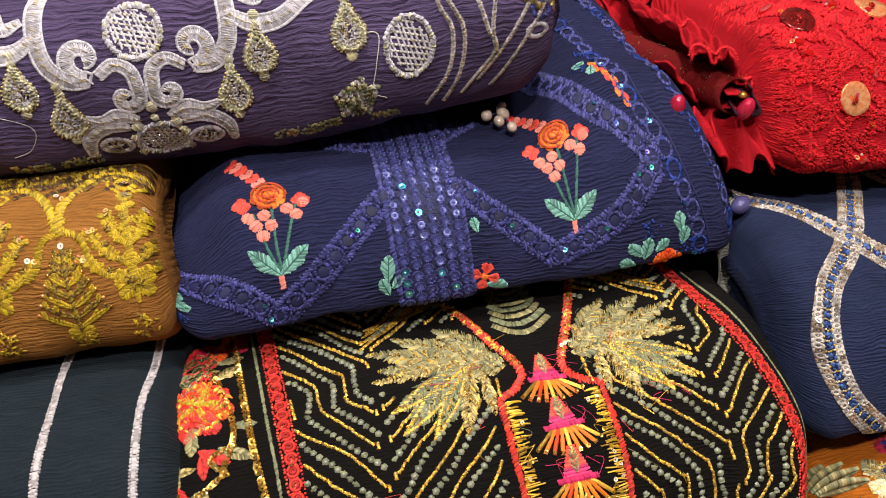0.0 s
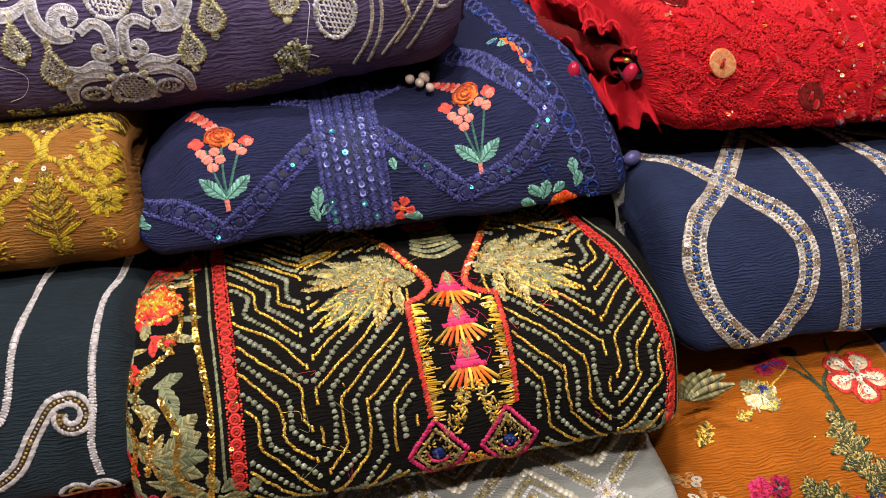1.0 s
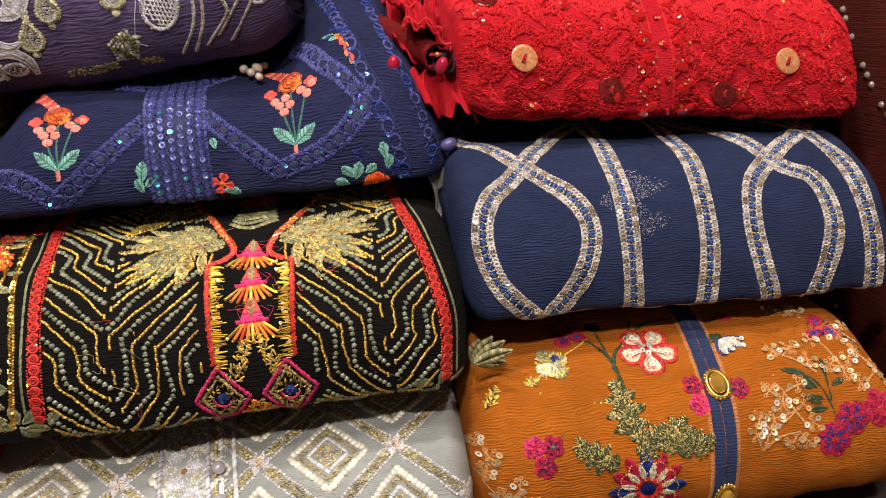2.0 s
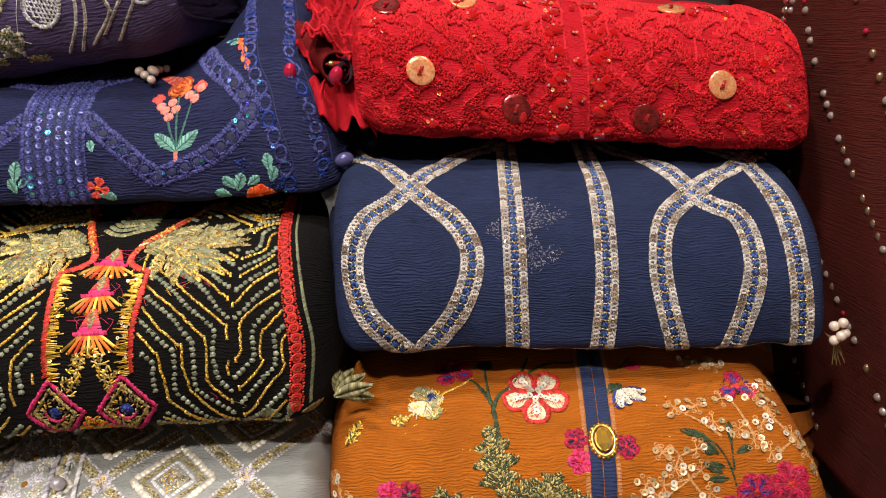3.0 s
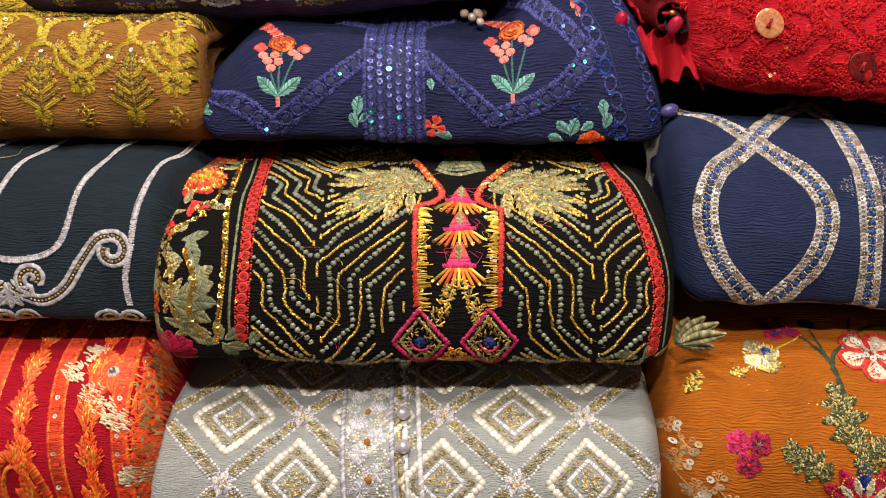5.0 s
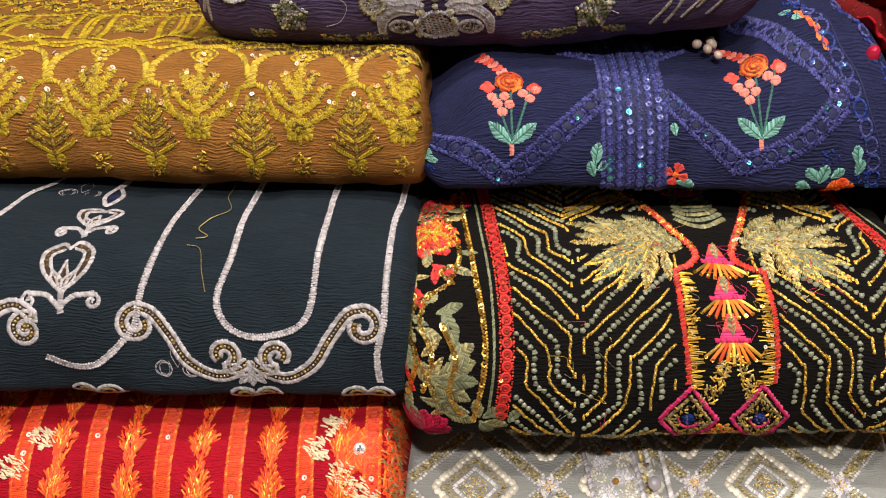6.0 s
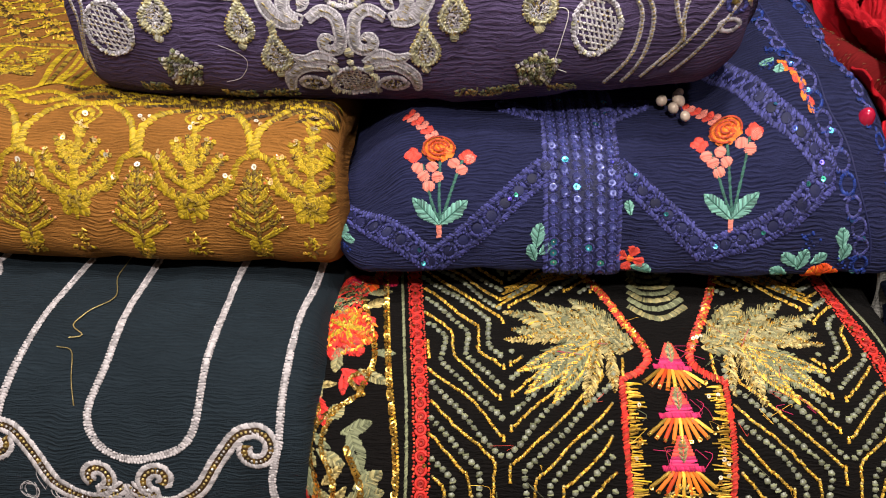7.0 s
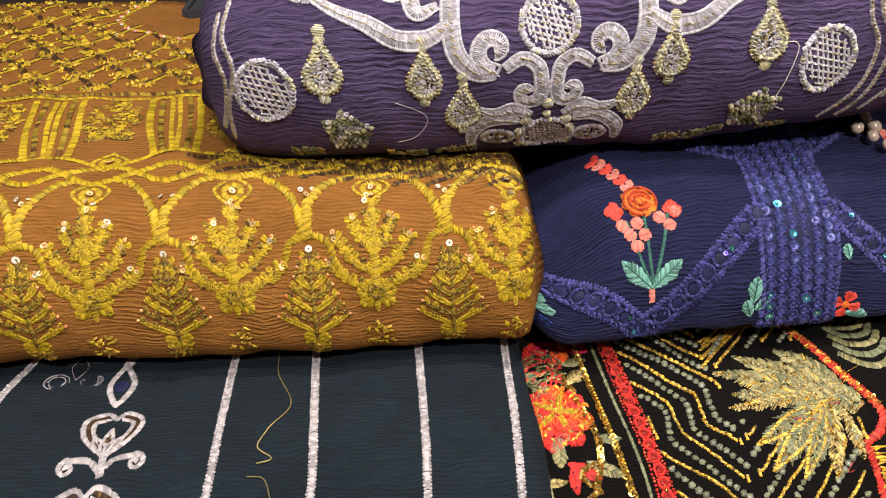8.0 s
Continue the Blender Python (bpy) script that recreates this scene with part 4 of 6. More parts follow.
for j in range(11):  # dark net gathered at the fold beside the plum suit
    for way in (-1, 1):
        x0 = -.262 + .0155 * j
        lo, hi = -.014 + (x0 + .262) * .06, .006 + (x0 + .262) * .13
        ends_ = [(x0, lo if way > 0 else hi), (x0 + .034, (lo + hi) / 2 + rnd.uniform(-.003, .003)), (x0 + .066, hi if way > 0 else lo)]
        q = Needle("mustard")
        q.satin(spline(ends_), .0030 if way > 0 else .0020, BROWNYARN if (j + (way > 0)) % 3 else OLIVEYARN, .0009, .0013, .7, .4)
        q.scatter(lambda x, s: abs(x - ends_[1][0]) < .006, (ends_[1][0] - .006, ends_[1][0] + .006, ends_[1][1] - .004, ends_[1][1] + .004), 5, .0035, .0011, [YELLOW, OLIVEYARN], h=.0016)
        q.done("corner_cord", MU, "dark brown cord with mustard knots at the fold")


# ---- navy suit: violet lace, sequin panel and coral flowers ----
BL = GARMENTS["blue"]


def lace_band(pts, name="lace_band"):
    q = Needle("blue")
    path = spline(pts) if len(pts) > 2 else even(pts, .0012)
    for e in (-1, 1):
        q.satin(aside(path, e * .0056), .0026, VIOLET, .0010, .0013, .5, .4)
        q.beads(aside(path, e * .0070), .0022, .0009, VIOLET, 0, 1.0, .0002)
    spots = even(path, .0105)
    for k, (x, s) in enumerate(spots):
        q.satin(arc(x, s, .0043, .0043), .0020, VIOLET, .0008, .0017, .2, .25)
        # raised dark disc imitates the darkness inside the eyelet hole
        q.bead(x, s, .0032, INK, .0010, .10, 8)
        if rnd.random() < .35:
            q.sequin(x + rnd.uniform(-.004, .004), s + rnd.uniform(-.004, .004), .0013, SEQBLUE, .0017, .5)
    for a, b in zip(spots, spots[1:]):
        mx, ms = (a + b) / 2
        q.scatter(lambda x, s: (x - mx) ** 2 + (s - ms) ** 2 < .0044 ** 2, (mx - .005, mx + .005, ms - .005, ms + .005), 16, .0024, .0009, [VIOLET, INK], h=.0012)
    return q.done(name, BL, "violet-blue lace band with eyelets")


lace_band([(-.088, .082), (-.056, .108), (-.031, .129)])
lace_band([(-.028, .129), (-.001, .107), (.0365, .072)])
lace_band([(.0785, .071), (.104, .096), (.131, .121)])
lace_band([(.133, .120), (.173, .104), (.201, .082)])
lace_band([(.201, .077), (.187, .060), (.170, .041), (.158, .014), (.148, -.016)])
lace_band([(.012, .018), (.024, .026), (.034, .030)])
lace_band([(.077, .030), (.088, .024), (.098, .018)])

q = Needle("blue")
for e in (.0352, .0782):
    q.satin(even([(e, -.02), (e + .002, .14)], .001), .0026, VIOLET, .001, .0013, .5, .4)
q.satin(even([(.0567, -.02), (.0587, .14)], .002), .041, INK, .0021, .0003, .0, .03)
panel = q.done("sequin_panel", BL, "band of violet sequins in columns")
for i in range(6):
    for k in range(25):
        q = Needle("blue")
        x, s = .0397 + .0069 * i + .002 * (k / 24), -.018 + .0064 * k + (.0032 if i % 2 else 0)
        x, s = x + rnd.uniform(-.0003, .0003), s + rnd.uniform(-.0003, .0003)
        q.satin(arc(x, s, .0027, .0026), .0013, VIOLET, .0010, .0014, .1, .2)
        flash = rnd.random() < .12
        q.sequin(x, s, .0021, SEQBLUE if flash else SEQVIOLET, .0011, .25, .25)
        q.bead(x, s, .0006, SILVERSEQ if flash else VIOLET, .0010)
        q.done("sequin", panel)


def spray(x0, foot, tall, bend):
    """A coral flower spray on green stems."""
    s0 = foot - tall
    ob = Needle("blue")
    for dx, top in ((0, s0 + .006), (-.010, s0 + .012), (.013, s0 + .008)):
        ob.twist(spline([(x0 + .001, foot - .004), (x0 + dx * .4, (foot + top) / 2 + .004), (x0 + dx, top)]), .0007, PINE)
    stem = ob.done("flower_spray", BL, "coral and salmon flowers with mint leaves")
    q = Needle("blue")
    for r, m in ((.0100, ORANGEYARN), (.0072, FLAME), (.0044, ORANGEYARN)):
        for k in range(8):
            a = 45 * k + r * 3000
            q.tuft(x0 + bend + r * .68 * math.cos(math.radians(a)), s0 + r * .62 * math.sin(math.radians(a)), r * .34, m, h=.0012 + (.010 - r) * .15)
    q.tuft(x0 + bend, s0, .0022, FLAME, h=.0026)
    for r in (.0090, .0060, .0032):
        q.twist(arc(x0 + bend, s0, r, r * .92, r * 9000, r * 9000 + 300), .0005, RUST, .0016 + (.009 - r) * .15)
    q.done("marigold", stem, "orange marigold")
    for e in (-1, 1):
        q = Needle("blue")
        for a, b in ((-.003, 0), (.003, .001), (0, -.003), (.0005, .0035)):
            q.tuft(x0 + e * .0160 + a * .8, s0 + .005 + b * .8, .0029, CORAL, h=.0014)
        q.done("red_blossom", stem, "coral red blossom")
    for dx, ds in ((-.0128, .0139), (-.0045, .0125), (-.0092, .0187), (-.0013, .0190), (-.0061, .0249), (.0080, .0100), (.0171, .0068), (.0126, .0146)):
        q = Needle("blue")
        q.tuft(x0 + dx, s0 + ds, .0035, SALMON, h=.0019)
        q.done("berry", stem, "salmon berry")
    for a in (-136, -40):
        q = Needle("blue")
        q.leaf(x0, foot - .003, a, .0215, .0082, MINT, rib=PINE)
        q.done("leaf", stem, "mint green leaf")
    q = Needle("blue")
    q.satin(even([(x0, foot - .003), (x0, foot + .004)], .0008), .003, SALMON)
    q.done("stem_foot", stem, "salmon stem foot")
    q = Needle("blue")
    for k in range(6):
        for e in (-1, 1):
            q.leaf(x0 + bend - .003 - .0030 * k, s0 - .008 - .0042 * k, -125 + e * 35, .0062, .0036, CORAL if k % 2 else SALMON)
    q.done("twig", stem, "coral feathered twig")


spray(-.025, .110, .050, -.001)
spray(.145, .105, .055, .000)


def small_flower(x, s, r, mat, petals=5):
    q = Needle("blue")
    q.flower(x, s, r, petals, mat, ORANGEYARN, 20)
    q.done("small_flower", BL)


small_flower(.087, .127, .0085, CORAL, 4)
small_flower(.203, .139, .0110, FLAME, 7)
for x, s, a, ln in ((.031, .120, -80, .015), (.031, .128, -110, .011), (.033, .124, -40, .010), (.187, .132, -70, .014), (.187, .130, -140, .013), (.182, .136, -160, .012), (.195, .128, -35, .011), (.212, .126, -70, .012),
                    (.212, .118, -95, .013), (.0875, .132, 10, .013), (.086, .100, -100, .009), (-.086, .112, -70, .013), (-.087, .108, 20, .012), (-.084, .115, -25, .010), (.182, .004, 150, .011), (.184, .012, 110, .011)):
    q = Needle("blue")
    q.leaf(x, s, a, ln, ln * .55, MINT if (ln * 1000) % 2 < 1.1 else PINE, rib=PINE)
    q.done("small_leaf", BL)
for x, s in ((.192, .113), (.215, .128), (-.084, .122), (.176, .010), (.184, -.006)):
    q = Needle("blue")
    for k in range(16):
        q.bead(x + rnd.gauss(0, .0028), s + rnd.gauss(0, .0028), .0009, ROYAL, .0003)
    q.done("knot_cluster", BL, "cluster of royal blue knots")
q = Needle("blue")
for k in range(11):
    q.leaf(.183 + .0011 * k, .008 + .0036 * k, 50 + 20 * (k % 3), .007, .003, CORAL if k % 2 else ORANGEYARN)
q.done("coral_feather", BL, "coral feather motif")


def eyelet_border(pts, r=.0050, gap=.0112):
    q = Needle("blue")
    path = spline(pts)
    q.cord(aside(path, .0062), .0006, INK)
    for k, (x, s) in enumerate(even(path, gap)):
        q.satin(arc(x, s, r * .85, r), .0018, ROYAL if k % 4 == 0 else VIOLET, .0009, .0013)
        q.scatter(lambda a, b: True, (x - .004, x + .004, s + gap * .5 - .0012, s + gap * .5 + .0012), 8, .003, .0009, [VIOLET, ROYAL])
        if rnd.random() < .6:
            q.sequin(x + rnd.uniform(-.005, .005), s + gap / 2, .0015, SEQBLUE, .001, .6)
    return q.done("eyelet_border", BL, "violet eyelet border with blue sequins")


eyelet_border([(.225, .128), (.222, .110), (.214, .088), (.208, .066), (.198, .043), (.190, -.007), (.181, -.050), (.172, -.100)])
eyelet_border([(.250, .118), (.246, .090), (.236, .060), (.225, .030), (.220, -.015), (.212, -.060), (.204, -.110)], .0042, .0150)
q = Needle("blue")
for k in range(60):
    s0 = -.06 + .0033 * k
    q.stitch((.2465 + .12 * s0, s0), (.2465 + .12 * s0 + rnd.uniform(.002, .006), s0 + rnd.uniform(-.003, .003)), .0006, .0003, VIOLET)
q.done("frayed_edge", BL, "", "stuff", .01)
q = Needle("blue")
for (x, s, r, h) in ((.1090, .026, .0036, .007), (.1205, .017, .0030, .007), (.1195, .026, .0042, .008), (.1150, .033, .0034, .007), (.1215, .039, .0032, .007), (.1235, .010, .0030, .006)):
    q.ball(x, s, h, r, PEARL, n=14, m=10)
q.strand([(.124, -.02), (.1235, .004), (.1200, .019), (.1215, .039)], .0006, VIOLET, .006)
q.strand([(.1195, .022), (.1120, .024), (.1090, .027)], .0005, VIOLET, .006)
q.done("pearl_tassel", BL, "cluster of cream pearls on a thread")

# ---- plum suit: silver scrolls and pale gold drops ----
PU = GARMENTS["purple"]
CX = -.0755


def satin_scroll(points, w):
    q = Needle("purple")
    path = even(points, .001)
    q.satin(path, w, LILAC, .0008, .0010, .15, .08)
    ww = np.ravel(w)
    q.scatter(lambda x, s: True, (path[0][0], path[0][0] + .0001, path[0][1], path[0][1] + .0001), 1, .001, .0006, [SILVER])
    for x, s in even(path, .0011):
        if rnd.random() < .8:
            q.stitch((x - rnd.uniform(.0005, .0016), s - .0006), (x + rnd.uniform(.0005, .0016), s + .0006), .0006, .0006, ANTIQUE if rnd.random() < .35 else WHITE, .0010)
    for e in (-1, 1):
        off = np.interp(np.linspace(0, 1, len(path)), np.linspace(0, 1, ww.size), ww)[:, None] / 2
        q.twist(path + sides(path)[1] * off * e, .0006, LILAC, .0003)
    return q.done("scroll", PU, "silver satin-stitch scroll")


for e in (-1, 1):
    m = lambda d: CX + e * d  # noqa: E731
    satin_scroll(np.vstack([spline([(m(.036), .018), (m(.044), .034), (m(.0465), .050), (m(.0445), .066), (m(.036), .075), (m(.026), .0755)]), curl(m(.0265), .0655, .0098, .95, 90, way=-e)]), [.006, .0078, .008, .007, .006])
    satin_scroll(np.vstack([spline([(m(.021), .0745), (m(.013), .070), (m(.0055), .074), (m(.0035), .084)]), curl(m(.0105), .0870, .0068, .9, 180 if e > 0 else 0, way=-e)]), [.0045, .006, .006, .0045])
    satin_scroll(spline([(m(.046), .052), (m(.058), .059), (m(.072), .0585), (m(.086), .050), (m(.100), .043), (m(.114), .034)]), [.004, .0085, .0075, .005, .002])
    satin_scroll(spline([(m(.052), .044), (m(.062), .047), (m(.066), .036), (m(.074), .038), (m(.082), .030)]), [.003, .007, .006, .003])
    satin_scroll(spline([(m(.010), .030), (m(.022), .022), (m(.036), .026), (m(.046), .020)]), [.004, .007, .004])
    satin_scroll(spline([(m(.008), .100), (m(.017), .097), (m(.026), .099), (m(.036), .095)]), [.003, .0085, .006, .001])
    satin_scroll(spline([(m(.014), .104), (m(.026), .103), (m(.0355), .110), (m(.0375), .122)]), [.003, .0075, .007, .003])
    q = Needle("purple")
    q.twist(arc(m(.0235), .1165, .0078, .0050), .0012, SILVER)
    q.scatter(lambda x, s: ((x - m(.0235)) / .0065) ** 2 + ((s - .1165) / .004) ** 2 < 1, (m(.0235) - .007, m(.0235) + .007, .112, .121), 60, .002, .0008, [ANTIQUE, SILVER])
    q.done("rosette", PU)


def mesh_oval(x0, s0, rx, rs, mat=ANTIQUE, rim=WHITE):
    q = Needle("purple")
    q.satin(arc(x0, s0, rx * .96, rs * .96), rx * .18, LILAC, .0008, .0010, .3, .4)
    for x, s in even(arc(x0, s0, rx, rs), .0021):
        q.tuft(x + rnd.uniform(-.0004, .0004), s + rnd.uniform(-.0004, .0004), .0014, PALEGOLD if rnd.random() < .35 else LILAC, 3, .0017)
    for k in range(-4, 5):
        d = k * rx * .20 + rnd.uniform(-.0003, .0003)
        half = math.sqrt(max(0, 1 - (d / rx / .85) ** 2)) * rs * .80
        if half > .001:
            q.twist(even([(x0 + d - half * .25 + rnd.uniform(-.0007, .0007), s0 - half), (x0 + d + half * .25 + rnd.uniform(-.0007, .0007), s0 + half)], .001), .0005, LILAC)
        d2 = k * rs * .20 + rnd.uniform(-.0003, .0003)
        half = math.sqrt(max(0, 1 - (d2 / rs / .85) ** 2)) * rx * .80
        if half > .001:
            q.twist(even([(x0 - half, s0 + d2 - half * .3), (x0 + half, s0 + d2 + half * .3)], .001), .0005, WHITE)
            for x in np.arange(x0 - half, x0 + half, .0021):
                if rnd.random() < .7:
                    q.bead(x, s0 + d2 + (x - x0) * .3, .0006, SILVERSEQ if rnd.random() < .6 else ANTIQUE, .0006)
    q.done("mesh_oval", PU, "oval of silver and gold netting")


mesh_oval(CX, .055, .0135, .0135)
mesh_oval(-.211, .082, .0135, .0165)
mesh_oval(.062, .083, .0130, .0165)
mesh_oval(-.188, .025, .0130, .0130)
mesh_oval(CX + .001, .116, .0135, .0120)
for dx, ds, r in ((0, .0935, .0030), (0, .100, .0022), (-.0100, .1045, .0030), (.0100, .1045, .0030), (-.0130, .112, .0024), (.0130, .112, .0024), (-.012, .124, .0026), (.013, .124, .0026)):
    q = Needle("purple")
    q.tuft(CX + dx, ds, r, PALEGOLD, h=.0018)
    q.done("gold_knot", PU, "pale gold knot beside the netting")


def drop(x0, s0, size):
    q = Needle("purple")
    path = spline([(x0, s0 - size * 1.05), (x0 + size * .34, s0 - size * .42), (x0 + size * .62, s0 + size * .12), (x0 + size * .50, s0 + size * .66), (x0, s0 + size * .88), (x0 - size * .50, s0 + size * .66), (x0 - size * .62, s0 + size * .12), (x0 - size * .34, s0 - size * .42), (x0, s0 - size * 1.05)])
    q.satin(path, size * .30, PALEGOLD, .0010, .0010, .3, .3)
    for x, s in even(path, .0019):
        q.tuft(x + rnd.uniform(-.0003, .0003), s + rnd.uniform(-.0003, .0003), size * .115, PALEGOLD, 3, .0021)
    for x, s in even(aside(path, size * .16), .0022):
        q.tuft(x, s, size * .085, LILAC if rnd.random() < .4 else PALEGOLD, 3, .0016)
    for x, s in even(aside(path, -size * .16), .0022):
        q.bead(x, s, .0008, SILVERSEQ if rnd.random() < .3 else ANTIQUE, .0006)
    q.scatter(lambda x, s: ((x - x0) / size / .36) ** 2 + ((s - s0 - size * .15) / size / .62) ** 2 < 1, (x0 - size * .4, x0 + size * .4, s0 - size * .5, s0 + size * .8), 190, .0022, .0007, [SILVER, LILAC, WHITE, ANTIQUE])
    for ds, r in ((-1.25, .22), (-1.62, .26), (1.2, .24)):
        q.tuft(x0, s0 + size * ds, size * r, PALEGOLD, h=.0016)
    q.done("gold_drop", PU, "pale gold teardrop motif")


for x, s, size in ((-.183, .072, .0120), (-.1355, .077, .0108), (-.117, .095, .0110), (-.0325, .0925, .0110), (-.0160, .0735, .0112), (.0310, .0685, .0122)):
    drop(x, s, size)
for x0, s0, a in ((-.166, .118, -125), (.022, .120, -52)):
    q = Needle("purple")
    c, d = math.cos(math.radians(a)), math.sin(math.radians(a))
    for k in range(7):
        for e in (-1, 0, 1):
            u = .0035 * k + .001
            for r in range(5):
                v = e * (.0010 + .0021 * r) * (1.15 - .10 * k)
                q.tuft(x0 + c * (u + abs(v) * .8) - d * v + rnd.uniform(-.0005, .0005), s0 + d * (u + abs(v) * .8) + c * v + rnd.uniform(-.0005, .0005), .0014, (PALEGOLD, SILVER, SAGE, STRAW)[(k + r) % 4], 3, .0016)
    q.done("leaf_spray", PU, "grey-gold leaf of small knots")
for x0, w in ((-.196, .008), (-.120, .010), (-.004, .012), (.010, .010), (.046, .008), (-.145, .010)):
    q = Needle("purple")
    q.scatter(lambda x, s: True, (x0 - w, x0 + w, .121, .128), 60, .0028, .0010, [ANTIQUE, SAGE])
    q.done("edge_trim", PU)
for pts, gap in (([(.079, .030), (.0795, .061), (.086, .078), (.083, .100), (.070, .122)], .003), ([(.085, .030), (.0845, .058), (.092, .078), (.090, .100), (.080, .122)], .003),
                 ([(-.222, .035), (-.227, .052), (-.224, .070), (-.230, .094), (-.231, .118)], .003), ([(-.228, .040), (-.232, .058), (-.229, .078), (-.235, .112)], .003),
                 ([(.100, .060), (.105, .080), (.109, .095), (.090, .118)], .003), ([(.112, .058), (.108, .080), (.110, .095)], .003), ([(.133, .064), (.118, .088), (.100, .112)], .003), ([(.140, .070), (.124, .096), (.108, .120)], .003)):
    q = Needle("purple")
    q.twist(spline(pts), .0010, SILVER)
    q.beads(spline(pts), .0022, .0007, ANTIQUE, .0008)
    q.done("bead_cord", PU)
q = Needle("purple")
for k in range(26):
    q.tuft(.138 + rnd.uniform(-.010, .012), .060 + rnd.uniform(-.012, .018), .0030, ANTIQUE if k % 3 else SILVER, h=.0022)
q.twist(arc(.137, .075, .006, .005), .0012, VIOLET)
q.twist(arc(.134, .088, .006, .004), .0012, SILVER)
q.done("corner_rosette", PU, "crumpled gold and silver corner trim")
q = Needle("purple")
q.strand([(.036, .072), (.046, .074), (.043, .090), (.040, .105), (.047, .110)], .00025, WHITE, .0006)
q.done("loose_thread", PU)
q = Needle("purple")
q.strand([(-.150, .090), (-.135, .098), (-.140, .110), (-.150, .114)], .0002, SILVER, .0004)
q.done("loose_thread", PU)


# ---- crimson suit: raised embroidery, shell buttons and crystals ----
RE = GARMENTS["red"]
for band in range(8):
    q = Needle("red")
    xa, xb = .282 + .0415 * band, .282 + .0415 * (band + 1)
    for k in range(14):
        x0, s0 = rnd.uniform(xa, xb), rnd.uniform(-.03, .128)
        a, r = rnd.uniform(0, 360), rnd.uniform(.004, .011)
        if abs(x0 - .442) > .009:
            q.twist(curl(x0, s0, r, rnd.uniform(.5, 1.1), a, way=rnd.choice((-1, 1)), ratio=.35), .0009, REDRELIEF)
    q.scatter(lambda x, s: abs(x - .442) > .0075 and math.sin(x * 260 + 2 * math.sin(s * 190)) + math.sin(s * 230 + 1.7 * math.sin(x * 140)) > -.35, (xa, xb, -.04, .135), 6600, .0021, .0010, [REDRELIEF], h=.0019)
    q.done("raised_embroidery", RE, "crimson knotted embroidery")
q = Needle("red")
for e in (.4345, .4495):
    q.twist(even([(e + .002, -.05), (e - .002, .135)], .002), .0008, REDRELIEF)
for e in (.300, .418, .466, .530, .575):
    q.twist(even([(e + .002, -.05), (e - .001, .135)], .002), .0009, REDRELIEF)
q.done("seam_cord", RE)


def shell(x, s, r, mat):
    q = Needle("red")
    n = 20
    ring = [(math.cos(2 * math.pi * k / n), math.sin(2 * math.pi * k / n)) for k in range(n)]
    pts = [(x + r * u * c, s + r * u * d, h) for u, h in ((1, .0016), (1, .0027), (.95, .0031), (.60, .0027), (.02, .0025)) for c, d in ring]
    q.put(pts, [(j * n + k, j * n + (k + 1) % n, (j + 1) * n + (k + 1) % n, (j + 1) * n + k) for j in range(4) for k in range(n)], mat)
    button = q.done("shell_button", RE, "round copper shell button" if mat is COPPER else "round dark red shell button")
    q = Needle("red")
    for j in range(3):
        q.stitch((x - .0024 + .0007 * j, s + .0032), (x + .0008 + .0007 * j, s - .0032), .0010, .0009, DEEPRED, .0030)
    q.ball(x - .0005, s + .001, .0040, .0014, REDGEM, 1.6, n=8, m=6)
    q.done("thread_bar", button, "crimson stitches")


for x, s, mat in ((.328, .083, COPPER), (.547, .084, COPPER), (.395, .107, GARNET), (.490, .110, GARNET), (.362, .020, COPPER), (.520, .015, COPPER), (.305, .030, GARNET)):
    shell(x, s, .0104, mat)


def crystal(x, s, r, turn, mat=REDGEM):
    """An oval faceted stone."""
    q = Needle("red")
    n = 8
    c, d = math.cos(turn), math.sin(turn)
    pts = []
    for u, h in ((1, .0008), (1, .0018), (.72, .0034), (.0, .0038)):
        for k in range(n):
            a = 2 * math.pi * k / n
            px, ps = 1.5 * r * u * math.cos(a), r * u * math.sin(a)
            pts.append((x + c * px - d * ps, s + d * px + c * ps, h))
    q.put(pts, [(j * n + k, j * n + (k + 1) % n, (j + 1) * n + (k + 1) % n, (j + 1) * n + k) for j in range(3) for k in range(n)], mat)
    if rnd.random() < .55:
        a = rnd.uniform(0, 6.28)
        q.sequin(x + 1.5 * r * math.cos(a), s + 1.5 * r * math.sin(a), .0014, ORANGEFOIL if rnd.random() < .7 else COPPER, .0026, .8)
        q.ball(x + 1.1 * r * math.cos(a + 1), s + 1.1 * r * math.sin(a + 1), .0026, .0010, CLEARBEAD, n=6, m=4)
    ob = q.done("crystal", RE, "faceted red crystal")
    ob.data.polygons.foreach_set("use_smooth", [False] * len(ob.data.polygons))


for k in range(7):
    s0 = .012 + .0185 * k
    for e in (-1, 1):
        crystal(.442 + e * .0135, s0 + .003 * e, .0040, .3 * e)
        crystal(.442 + e * .0195, s0 - .002 * e, .0031, -.5 * e)
for k in range(34):
    x0 = rnd.uniform(.292, .605)
    if abs(x0 - .442) > .024:
        crystal(x0, rnd.uniform(.0, .125), rnd.uniform(.0022, .0036), rnd.uniform(0, 3.1))
for k in range(5):
    crystal(.442 + rnd.uniform(-.002, .002), .02 + .026 * k, .0020, 1.2)
q = Needle("red")
for k in range(46):
    q.sequin(rnd.uniform(.285, .608), rnd.uniform(-.01, .125), .0016, ORANGEFOIL if rnd.random() < .4 else REDGEM, .0022, .8)
q.done("sequins", RE, "scattered gold and red sequins", "stuff")

